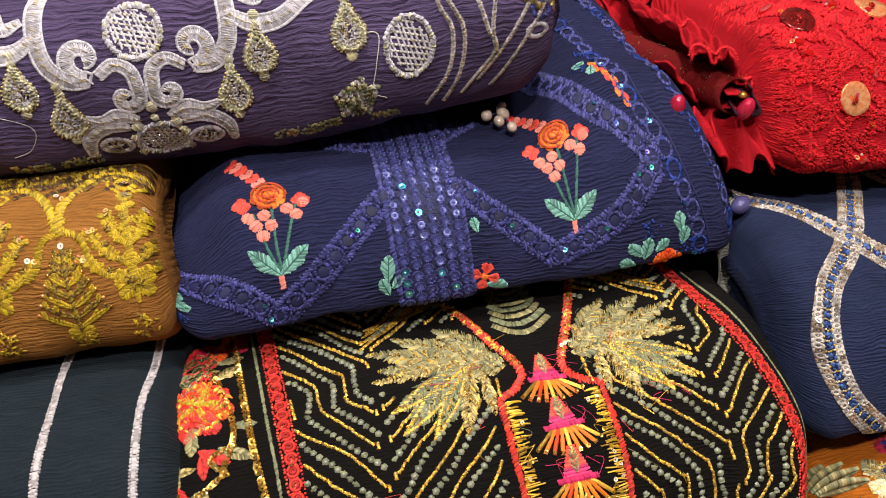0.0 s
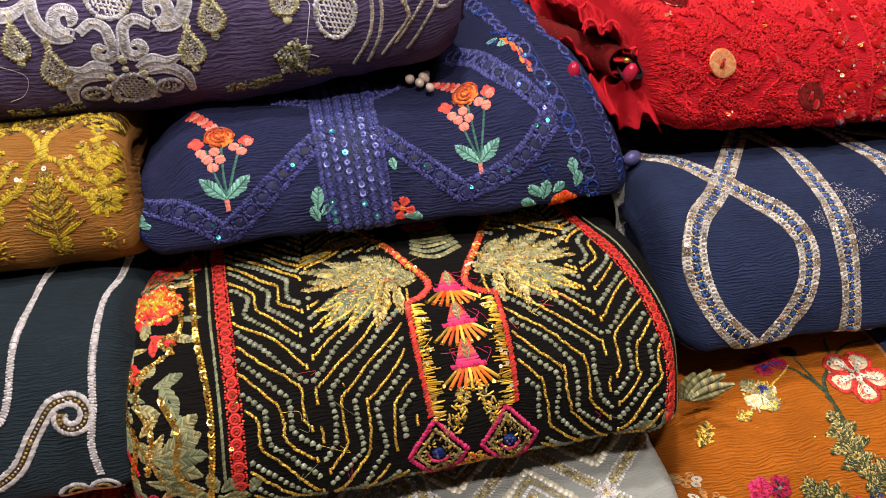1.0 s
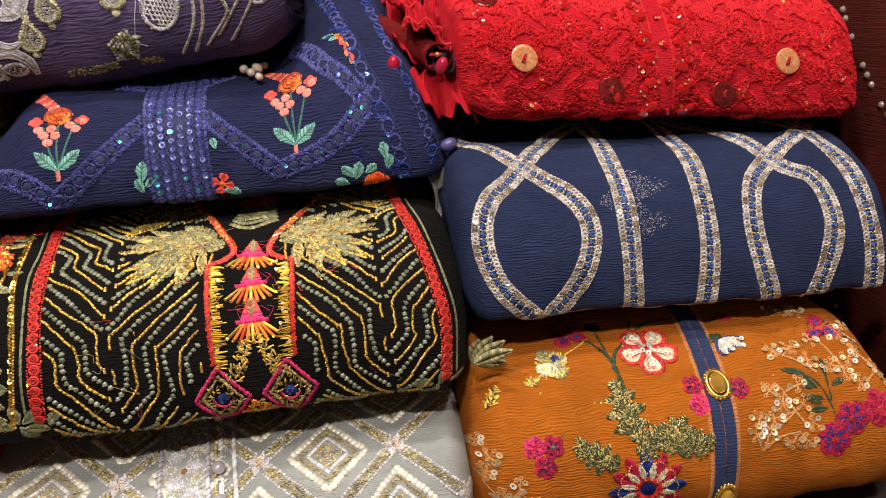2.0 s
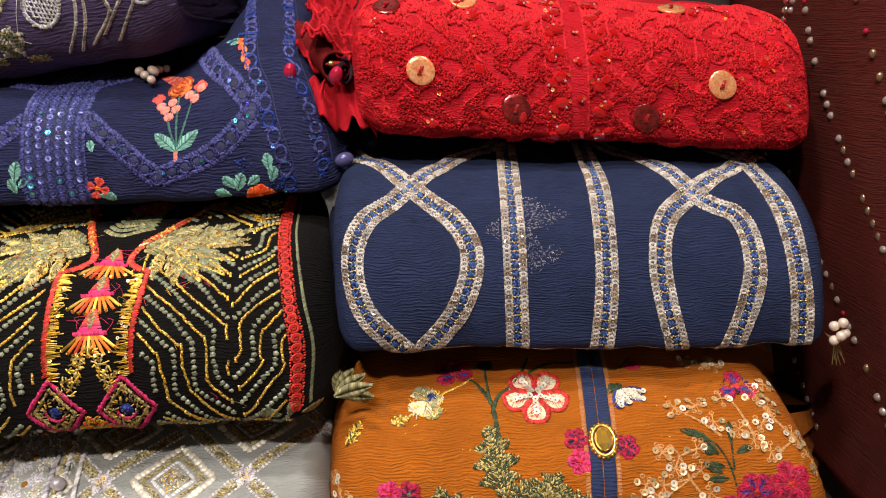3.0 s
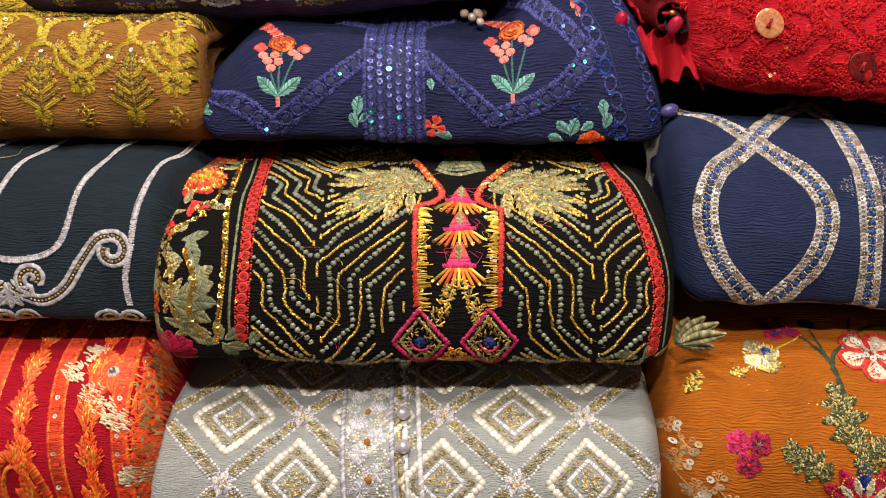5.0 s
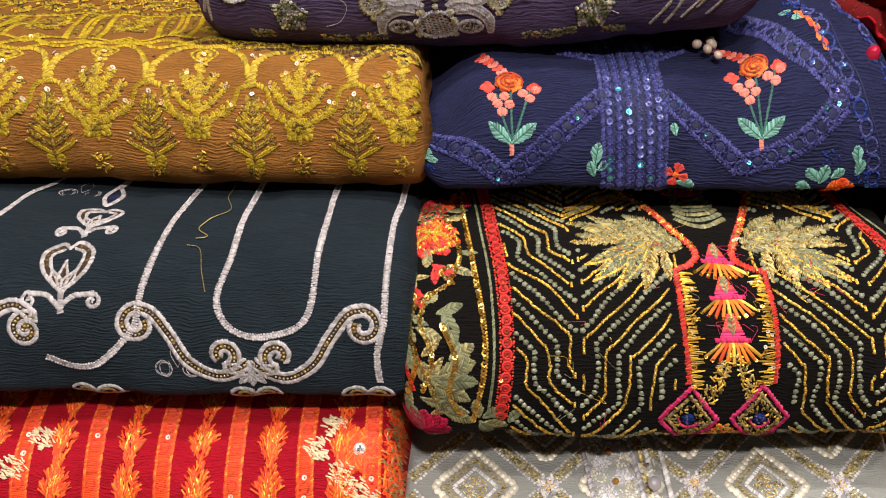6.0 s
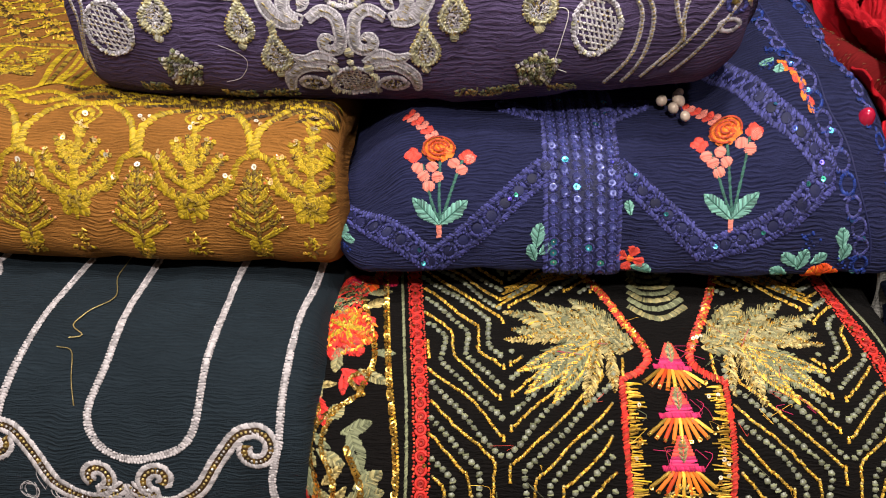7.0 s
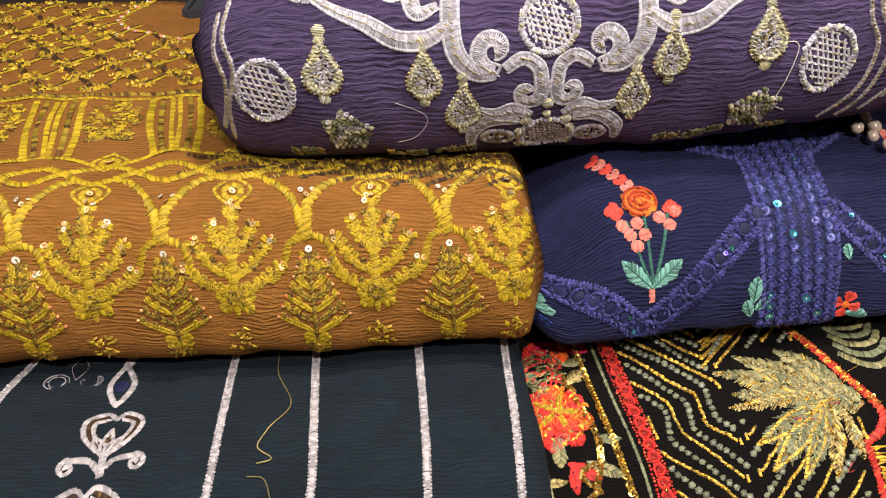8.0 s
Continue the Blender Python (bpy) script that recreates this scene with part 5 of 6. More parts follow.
# ---- scarlet suit: orange stripes and feathered columns ----
SC = GARMENTS["scarlet"]
for k in range(7):
    xs0, xc0 = -.112 - .0455 * k, -.1345 - .0455 * k
    if xs0 > -.15:
        xs0 = -.1155
    q = Needle("scarlet")
    q.satin(even([(xs0 - .004, -.05), (xs0 + .003, .21)], .001), .0105, EMBER, .0011, .0010, .1, .12)
    for e in (-.0045, .0045):
        q.twist(even([(xs0 - .004 + e, -.05), (xs0 + .003 + e, .21)], .001), .0009, FLAME)
    for j in range(20):
        q.satin(arc(xs0 - .004 + .007 * j / 20, -.04 + .012 * j, .0028, .0035), .0016, REDYARN, .0012, .0012)
        if rnd.random() < .3:
            q.sequin(xs0, -.04 + .012 * j + .006, .0017, CREAM, .0014, .3)
    q.done("orange_stripe", SC, "orange satin stripe")
    for j in range(8):
        q = Needle("scarlet")
        s0 = -.030 + .030 * j
        q.scatter(lambda x, s: abs(x - xc0) < .0085 * (.35 + .65 * math.sin((s - s0) / .030 * math.pi) ** 2), (xc0 - .009, xc0 + .009, s0, s0 + .030), 210, .0055, .0011, [EMBER, FLAME, FLAME], angle=lambda x, s: 90 + (x - xc0) * 5500, h=.0014)
        q.scatter(lambda x, s: abs(x - xc0) < .004, (xc0 - .004, xc0 + .004, s0 + .01, s0 + .022), 26, .005, .0010, [ORANGEYARN, GOLD], angle=lambda x, s: 90, h=.0016)
        q.done("feather_motif", SC, "feathery orange thread motif")
q = Needle("scarlet")
for a in range(14):
    q.leaf(-.124, .080, a * 25.7, .016, .0075, FLAME if a % 3 else EMBER)
q.tuft(-.124, .080, .0042, WHITE, h=.0026)
q.sequin(-.124, .080, .0022, SILVERSEQ, .0034, .2)
q.done("orange_flower", SC, "orange flower with white heart")
for x0, s0 in ((-.142, .064), (-.135, .096), (-.150, .080), (-.126, .104), (-.116, .112), (-.108, .150), (-.330, .075), (-.345, .095)):
    q = Needle("scarlet")
    q.scatter(lambda x, s: ((x - x0) / .008) ** 2 + ((s - s0) / .007) ** 2 < 1 + .4 * math.sin(x * 1900), (x0 - .010, x0 + .010, s0 - .009, s0 + .009), 120, .004, .0011, [CREAMYARN], angle=lambda x, s: 30, h=.0016)
    q.done("cream_patch", SC, "cream thread patch")
q = Needle("scarlet")
q.satin(arc(-.186, .185, .020, .050, 180, 360), .007, FLAME, .0011, .0016)
q.satin(arc(-.186, .185, .013, .042, 180, 360), .003, ORANGEYARN, .0011, .0016)
q.done("arch", SC, "orange arch")
q = Needle("scarlet")
q.scatter(lambda x, s: True, (-.108, -.098, .03, .19), 700, .006, .0012, [EMBER, EMBER, FLAME, ANTIQUE], h=.0015)
q.done("feathered_edge", SC)

# ---- burnt orange suit: flowers, branches, navy placket and a jewel ----
OR = GARMENTS["orange"]
s_run = np.linspace(-.06, .215, 60)
px = lambda s: .438 - .052 * (s - .035)  # noqa: E731


def strip(g, a, b, h, mat, name, label, parent):
    """A flat tape between two edges."""
    rows = [[(a(s), s, 0), (a(s) + .0006, s, h), ((a(s) + b(s)) / 2, s, h * 1.05), (b(s) - .0006, s, h), (b(s), s, 0)] for s in s_run]
    v = np.array([p for r in rows for p in r])
    f = [(i * 5 + j, (i + 1) * 5 + j, (i + 1) * 5 + j + 1, i * 5 + j + 1) for i in range(len(rows) - 1) for j in range(4)]
    return attach(name, mesh_of(name, cloth(g, v[:, 0], v[:, 1], v[:, 2]), f, [mat], uv=v[:, :2]), parent, label)


PEACHCLOTH = fabric("peach_organza", (0.55, 0.22, 0.08), 0.3)
tape = strip("orange", lambda s: px(s) - .0085, lambda s: px(s) - .0002, .0016, NAVYSATIN, "placket", "navy satin placket", OR)
strip("orange", lambda s: px(s) + .0002, lambda s: px(s) + .0085, .0016, NAVYSATIN, "placket_half", "", tape)
strip("orange", lambda s: px(s) - .0118, lambda s: px(s) - .0087, .0005, PEACHCLOTH, "placket_edge", "peach organza edge", tape)
strip("orange", lambda s: px(s) + .0087, lambda s: px(s) + .0118, .0005, PEACHCLOTH, "placket_edge", "peach organza edge", tape)
for s0 in (.107, .195):
    q = Needle("orange")
    c0 = px(s0) + .0015
    q.ball(c0, s0, .0040, .0062, AMBER, 1.35, 10, 6)
    gem = q.done("jewel", tape, "oval amber glass jewel")
    gem.data.polygons.foreach_set("use_smooth", [False] * len(gem.data.polygons))
    q = Needle("orange")
    q.cord(arc(c0, s0, .0075, .0105), .0014, BEADGOLD, .0026)
    q.beads(arc(c0, s0, .0088, .0118), .0030, .0016, BEADGOLD, .0022)
    q.done("setting", gem, "beaded gold setting")


def bloom(x, s, r, outer, inner, heart, start=0, petals=5, name="flower", label="", edge=None):
    q = Needle("orange")
    q.flower(x, s, r, petals, outer, None, start, .66)
    q.flower(x, s, r * .82, petals, inner, heart, start, .44)
    for k in range(petals):
        a = math.radians(start + 360 * k / petals)
        path = [(x + math.cos(a + b) * r * w, s + math.sin(a + b) * r * w) for b, w in ((-.5, .3), (-.55, .7), (-.25, .98), (.25, .98), (.55, .7), (.5, .3))]
        q.twist(spline(path), .0013 if edge else .0009, edge or outer, .0006 if edge else 0)
    q.scatter(lambda a, b: (a - x) ** 2 + (b - s) ** 2 < r * r * .8, (x - r, x + r, s - r, s + r), 26, .0026, .0008, [outer, inner], h=.0016)
    return q.done(name, OR, label)


f = bloom(.394, .068, .0225, CREAMYARN, CORAL, REDYARN, 20, 5, "flower", "red and cream flower with sequin veins", REDYARN)
q = Needle("orange")
for k in range(5):
    a = math.radians(20 + 72 * k)
    for j in range(4):
        q.sequin(.394 + math.cos(a) * (.004 + .0036 * j), .068 + math.sin(a) * (.004 + .0036 * j), .0023, CREAM, .0022, .3)
q.done("sequin_vein", f, "cream sequins")
q = Needle("orange")
for a, ln in ((-110, .017), (-30, .010), (60, .016), (150, .012), (100, .012)):
    q.leaf(.317, .070, a, ln, .012, CREAMYARN if a > 90 else STRAW, h=.0014)
q.scatter(lambda x, s: (x - .317) ** 2 + (s - .071) ** 2 < .013 ** 2, (.303, .331, .056, .086), 190, .003, .0008, [PALEGOLD, GOLD], h=.0016)
q.tuft(.321, .066, .0038, ROYAL, h=.0026)
q.done("gold_flower", OR, "gold flower with blue heart")
bloom(.336, .041, .0150, MAGENTA, ROYAL, REDYARN, 30, 4, "flower", "red and blue flower")
q = Needle("orange")
q.moss(.293, .086, -20, .013, .010, [ANTIQUE, GOLD], 1.3)
q.twist(spline([(.303, .082), (.312, .076)]), .0007, ANTIQUE)
q.twist(spline([(.326, .066), (.340, .058), (.350, .050)]), .0007, GOLD)
q.moss(.262, .100, -60, .020, .012, [MOSS, GOLD], 1.2)
q.done("gold_sprig", OR)
q = Needle("orange")
q.satin(spline([(.366, .100), (.364, .082), (.362, .072), (.352, .055), (.342, .048)]), [.0035, .003, .002], GREENBLACK)
q.satin(spline([(.363, .082), (.368, .068), (.378, .058), (.386, .046), (.392, .030)]), [.003, .002], GREENBLACK)
q.satin(spline([(.362, .074), (.360, .050), (.360, .030)]), [.0024, .0014], GREENBLACK)
q.satin(spline([(.386, .050), (.402, .040), (.425, .036)]), .0018, GREENBLACK)
q.tuft(.360, .034, .006, GREENBLACK)
q.done("branch", OR, "dark green branch")
for x, s, a, ln, w in ((.366, .139, -98, .048, .024), (.366, .150, -40, .030, .020), (.350, .155, -150, .036, .018), (.398, .155, -60, .024, .020), (.404, .152, -20, .022, .018), (.386, .150, -50, .030, .022), (.330, .150, -110, .020, .010)):
    q = Needle("orange")
    q.moss(x, s, a, ln, w * 1.35, [MOSS, GREENBLACK, ANTIQUE], 1.5)
    q.done("mossy_leaf", OR, "dark green and gold beaded leaf")
q = Needle("orange")
for k in range(12):
    q.leaf(.3705 + .010 * math.cos(k * .5236), .176 + .010 * math.sin(k * .5236), 30 * k, .020, .0085, ROYAL if k % 3 == 0 else MAGENTA, h=.0012)
    q.leaf(.3705 + .008 * math.cos(k * .5236 + .26), .176 + .008 * math.sin(k * .5236 + .26), 30 * k + 15, .013, .0045, PALEGOLD, h=.0018)
    q.beads(arc(.3705 + .018 * math.cos(k * .5236), .176 + .018 * math.sin(k * .5236), .0048, .0048), .002, .0007, GOLD, .001)
q.satin(arc(.3705, .176, .0085, .0085), .005, REDYARN, .001, .002)
q.tuft(.3705, .176, .0055, ROYAL, h=.0024)
q.done("large_flower", OR, "large crimson and blue flower with gold rays")
for x, s, st in ((.418, .105, 10), (.419, .120, 40), (.291, .134, 0), (.304, .135, 36), (.297, .149, 10), (.451, .112, 20)):
    bloom(x, s, .0078, MAGENTA if st in (36, 10, 20) else PINK, INK if st in (36, 10, 20) else MAGENTA, SAGE if st == 36 else REDYARN, st, 5, "pink_flower", "small dark blue flower edged in pink" if st in (36, 10, 20) else "small pink flower")
q = Needle("orange")
for a, ln in ((8, .020), (30, .021), (62, .015), (88, .015)):
    q.leaf(.451, .068, a, ln * 1.08, .0085, ROYAL)
    q.leaf(.452, .069, a, ln * .95, .0055, CREAMYARN, h=.0014)
    for j in range(5):
        q.sequin(.452 + math.cos(math.radians(a)) * ln * (.25 + .16 * j), .069 + math.sin(math.radians(a)) * ln * (.25 + .16 * j), .0020, CREAM, .002, .3)
for a in (-60, -120, 180):
    q.leaf(.451, .068, a, .008, .005, GREENBLACK)
q.done("tulip", OR, "cream sequin tulip edged in blue")
f = bloom(.535, .071, .0130, MAGENTA, ROYAL, REDYARN, -90, 3, "tulip", "crimson and blue tulip")
bloom(.533, .146, .0125, MAGENTA, ROYAL, REDYARN, 5, 6, "flower", "blue flower edged in pink")
bloom(.556, .141, .0135, MAGENTA, MAGENTA, REDYARN, 40, 5, "flower", "pink star flower")
bloom(.517, .160, .0125, MAGENTA, ROYAL, REDYARN, 15, 6, "flower", "crimson flower")
q = Needle("orange")
q.leaf(.462, .040, 30, .012, .006, MAGENTA)
q.leaf(.466, .036, 60, .012, .006, MAGENTA)
q.satin(spline([(.450, .046), (.460, .042), (.466, .034)]), .0014, GREENBLACK)
q.done("bud", OR)


def sequin_branch(pts, tips):
    q = Needle("orange")
    q.satin(spline(pts), [.0022, .0015], PEACH)
    for x, s in tips:
        near = min(pts, key=lambda p: (p[0] - x) ** 2 + (p[1] - s) ** 2)
        q.twist(even([near, (x, s)], .001), .0006, PEACH)
        for k in range(7):
            a = 2 * math.pi * k / 7 + rnd.random()
            r = rnd.uniform(.004, .0065)
            q.stitch((x, s), (x + r * math.cos(a), s + r * math.sin(a)), .0008, .0006, PEACH)
            q.satin(arc(x + r * math.cos(a), s + r * math.sin(a), .0014, .0014), .0010, PEACH, .0009)
            if k % 3 == 0 or rnd.random() < .12:
                q.sequin(x + r * math.cos(a) * 1.1, s + r * math.sin(a) * 1.1, .0024, TANSEQ if rnd.random() < .65 else CREAM, .0012, .5, .3)
    q.done("sequin_branch", OR, "peach thread branch with cream sequins")


sequin_branch([(.515, .108), (.503, .098), (.494, .092)], [(.488, .086), (.503, .085), (.512, .098)])
sequin_branch([(.500, .150), (.490, .135), (.485, .120), (.480, .112)], [(.474, .117), (.481, .128), (.497, .116), (.472, .138), (.498, .130), (.503, .145), (.465, .150)])
sequin_branch([(.460, .160), (.474, .152), (.490, .150)], [(.456, .147), (.484, .157), (.496, .158), (.460, .137)])
sequin_branch([(.537, .108), (.532, .090), (.528, .080)], [(.536, .112), (.522, .080), (.528, .104)])
sequin_branch([(.565, .110), (.552, .095), (.546, .080), (.542, .070)], [(.545, .078), (.552, .090), (.545, .100), (.568, .112), (.556, .070)])
sequin_branch([(.548, .126), (.556, .118), (.568, .112)], [(.546, .120), (.566, .108), (.572, .120), (.580, .135)])
sequin_branch([(.516, .046), (.506, .040)], [(.508, .042), (.518, .046), (.525, .050)])
sequin_branch([(.252, .160), (.256, .140), (.254, .125)], [(.250, .124), (.258, .138), (.253, .150), (.262, .170)])
sequin_branch([(.262, .190), (.268, .172), (.276, .164)], [(.264, .168), (.276, .160), (.270, .178), (.285, .176)])
q = Needle("orange")
for x, s, a, ln in ((.512, .132, -150, .014), (.514, .128, -170, .011), (.516, .136, 180, .014), (.511, .120, -130, .010), (.507, .112, -145, .012), (.523, .120, -20, .012), (.521, .112, -85, .014), (.500, .116, 20, .009), (.503, .108, -160, .016)):
    q.leaf(x, s, a, ln, .0045, GREENBLACK)
q.satin(spline([(.520, .140), (.517, .126), (.510, .113), (.498, .108)]), .0014, GREENBLACK)
q.satin(spline([(.520, .130), (.521, .112)]), .0014, GREENBLACK)
q.done("leaf_twig", OR, "dark green leafy twig")
q = Needle("orange")
for k in range(60):
    x0, s0 = rnd.choice(((.300, .075), (.480, .090), (.330, .105), (.510, .080)))
    q.sequin(rnd.gauss(x0, .012), rnd.gauss(s0, .012), .0005, BEADGOLD, .0003, .3)
q.done("gold_dust", OR, "tiny scattered gold specks", "stuff")


# ---- black suit: beaded zigzags, palms and tassels ----
BK = GARMENTS["black"]
RED_L = spline([(-.050, -.060), (-.046, -.030), (-.036, .060), (-.032, .100), (-.031, .141), (-.035, .178)])
RED_R = spline([(.212, -.040), (.218, .020), (.226, .070), (.233, .111), (.238, .147), (.234, .186)])
edge_l = lambda s: float(np.interp(s, RED_L[:, 1], RED_L[:, 0]))  # noqa: E731
edge_r = lambda s: float(np.interp(s, RED_R[:, 1], RED_R[:, 0]))  # noqa: E731


def free_of(x, s):
    """Whether a zigzag may run here: clear of the ribbons, the palms and the middle panel."""
    if not edge_l(s) + .0055 < x < edge_r(s) - .0055 or s > .212:
        return False
    if s > .160:
        if abs(x - .0815) + abs(s - .180) < .030 or abs(x - .1265) + abs(s - .180) < .030 or abs(x - .104) < .022:
            return False
    half = .0335 if s > .078 else .018 + max(0, .045 - s) * .45
    if abs(x - .1055) < half:
        return False
    for c in (.052, .161):
        if ((x - c) / .038) ** 2 + ((s - .042) / .034) ** 2 < 1:
            return False
    return True


def zigzags(valley, inner, outer):
    """Stepped rows that climb from a valley to both sides, each set off from the next by the same gap."""
    for e, wide, steps in ((-1, inner if valley < .1 else outer, ((.064, .066), (0, .020), (.05, .05), (0, .02), (.05, .05))), (1, outer if valley < .1 else inner, ((0, .010), (.046, .050), (0, .030), (.05, .05), (0, .03), (.05, .05)))):
        steps = steps if valley < .1 else (((0, .010), (.046, .050), (0, .030), (.05, .05), (0, .03), (.05, .05)) if e < 0 else ((.064, .066), (0, .020), (.05, .05), (0, .02), (.05, .05)))
        for k in range(-28, 37):
            gold = k % 2 == 0
            q = Needle("black")
            made, last = 0, None
            d, h = -.030, .225
            arm = [(d, h)]
            for dx, ds in steps:
                d, h = d + dx, h - ds
                arm.append((d, h))
            off = (k * .0068, k * .0068 * .414)
            fine = even(arm, .004)
            path = [(a + off[0] + .0011 * math.sin(9 * k + b * 70) + .0006 * math.sin(23 * k + b * 210), b + off[1] + .0008 * math.sin(5 * k + a * 160)) for a, b in fine]
            for a, s in [*even(path, .0034 if gold else .0039), (9, 9)]:
                x = valley + e * a
                if .0012 <= a < wide and free_of(x, s):
                    made += 1
                    x, s = x + rnd.uniform(-.0003, .0003), s + rnd.uniform(-.0003, .0003)
                    if gold:
                        dx, ds = (x - last[0], s - last[1]) if last and math.hypot(x - last[0], s - last[1]) < .006 else (0, -.0034)
                        for w in (-1, 1):
                            q.stitch((x - dx * .46 - ds * .14 * w, s - ds * .46 + dx * .14 * w), (x + dx * .40 + ds * .10 * w, s + ds * .40 - dx * .10 * w), .0013, .0014 * rnd.uniform(.7, 1.4), GOLD)
                        q.bead(x + dx * .5, s + ds * .5, .0010 * rnd.uniform(.7, 1.2), BEADGOLD if rnd.random() < .4 else ANTIQUE, .0003, 1.0)
                    else:
                        q.bead(x, s, .0019 * rnd.uniform(.85, 1.15), GREYBEAD, .0001, .75, 5)
                        q.stitch((x - .0016, s - rnd.uniform(-.0014, .0014)), (x + .0016, s + rnd.uniform(-.0014, .0014)), .0013, .0012, SAGE, .0008)
                    last = (x, s)
                elif made:
                    q.done("bead_zigzag", BK, "row of gold beads" if gold else "row of grey beads")
                    q, made = Needle("black"), 0


zigzags(.014, .060, .070)
zigzags(.196, .060, .070)


def rose_ribbon(path, label):
    q = Needle("black")
    q.satin(path, .0046, VERMILION, .0012, .0005, .3, .3)
    for e in (-1, 1):
        q.beads(aside(path, e * .0039), .0019, .0008, VERMILION, 0, .9, .0004)
    ribbon = q.done("rose_ribbon", BK, label)
    for x, s in even(path, .0068):
        q = Needle("black")
        x, a = x + rnd.uniform(-.0003, .0003), rnd.uniform(0, 200)
        q.cord(arc(x, s, .0027, .0027, a, a + 345, .0009), .0008, REDYARN, .0007)
        q.cord(arc(x, s, .0013, .0013, a + 90, a + 400, .0008), .0007, REDYARN, .0011)
        if rnd.random() < .25:
            q.sequin(x + rnd.uniform(-.003, .003), s + rnd.uniform(-.003, .003), .0011, BEADGOLD, .0018, .6)
        q.done("thread_rose", ribbon)


rose_ribbon(RED_L, "vermilion ribbon of small roses")
rose_ribbon(RED_R, "vermilion ribbon of small roses")
for path in (aside(RED_L, .0078), aside(RED_R, -.0085)):
    q = Needle("black")
    q.twist(path, .0007, SAGE)
    q.done("border_cord", BK, "sage cord")
q = Needle("black")
for x, s in spline([(-.066, -.050), (-.063, -.019), (-.052, .070), (-.044, .134), (-.052, .182)], .0021):
    q.sequin(x + rnd.uniform(-.0004, .0004), s, .0019, BEADGOLD, .0008, .6)
    q.bead(x + .0012, s, .0009, GOLD, .0003)
q.done("sequin_line", BK, "line of gold sequins")

# middle panel
for e in (-1, 1):
    m = lambda d: .1065 + e * d  # noqa: E731
    q = Needle("black")
    q.satin(spline([(m(.052), -.040), (m(.036), .005), (m(.024), .035), (m(.0125), .062), (m(.018), .074), (m(.0285), .080)]), [.0046, .0048, .0048, .0042], VERMILION, .0008, .0014, .4, .3)
    q.satin(spline([(m(.0290), .080), (m(.0285), .115), (m(.0265), .155)]), .0034, VERMILION, .0008, .0014, .4, .4)
    q.done("neck_piping", BK, "vermilion satin piping")
    q = Needle("black")
    for path, reach in ((spline([(m(.0262), .083), (m(.0258), .115), (m(.0240), .157)]), .0082), (spline([(m(.052), -.032), (m(.034), .005), (m(.022), .035), (m(.011), .060)]), -.0050)):
        for x, s in even(path, .0010):
            ln = reach * (.30 + .70 * abs(math.sin(s * math.pi / .0066))) * rnd.uniform(.6, 1.2)
            q.stitch((x + e * rnd.uniform(0, .002), s), (x - e * ln, s + rnd.uniform(-.0016, .0016)), .0008, .0014, GOLD if rnd.random() < .75 else YELLOW, rnd.uniform(.0002, .0009))
            if rnd.random() < .22:
                q.sequin(x - e * ln * rnd.random(), s, .0012, BEADGOLD if rnd.random() < .7 else CREAM, .0018, .7)
    q.done("gold_fringe", BK, "gold stitched fringe in teeth", "stuff")
for k, s0 in enumerate((.062, .092, .120)):
    q = Needle("black")
    w = .0105
    for j in range(9):
        u = (j + .5) / 9
        half = w * (.25 + .75 * u) * .78
        q.stitch((.1075 - half, s0 - .008 + .016 * u), (.1075 + half, s0 - .008 + .016 * u), .0021, .0012, CORAL if j < 6 else PINK)
    q.satin(even([(.1075 - w, s0 + .009), (.1075 + w, s0 + .009)], .001), .0030, PINK, .0009, .0018)
    for j in range(9):
        a = math.radians(90 - (j - 4) * 12)
        foot = (.1075 + (j - 4) * .0016, s0 + .010)
        q.stitch(foot, (foot[0] + .0155 * math.cos(a), foot[1] + .0145 * math.sin(a)), .0022, .0017, FLAME if j % 4 == 2 else (GOLD, ORANGEYARN)[j % 2])
        q.sequin(foot[0] + .0145 * math.cos(a), foot[1] + .0135 * math.sin(a), .0011, BEADGOLD, .0016, .6)
    q.leaf(.1075, s0 + .006, -90, .014, .005, STRAW, h=.002)
    for j in range(5):
        x1 = .1075 + rnd.uniform(-.012, .012)
        q.strand([(x1, s0), (x1 + rnd.uniform(-.008, .008), s0 + rnd.uniform(-.005, .008)), (x1 + rnd.uniform(-.012, .012), s0 + rnd.uniform(0, .016))], .00014, PINK, .0012)
    q.done("tassel", BK, "pink and gold stitched tassel")
q = Needle("black")
q.scatter(lambda x, s: abs(x - .107) > (s - .140) * .35 and abs(x - .107) < .004 + (s - .136) * .6, (.087, .127, .138, .168), 420, .0035, .0010, [GOLD, ANTIQUE])
q.scatter(lambda x, s: abs(x - .104) < .013 - abs(s - .196) * .8, (.088, .120, .184, .210), 320, .003, .0010, [ANTIQUE, GOLD, FLAME])
q.done("gold_filling", BK)
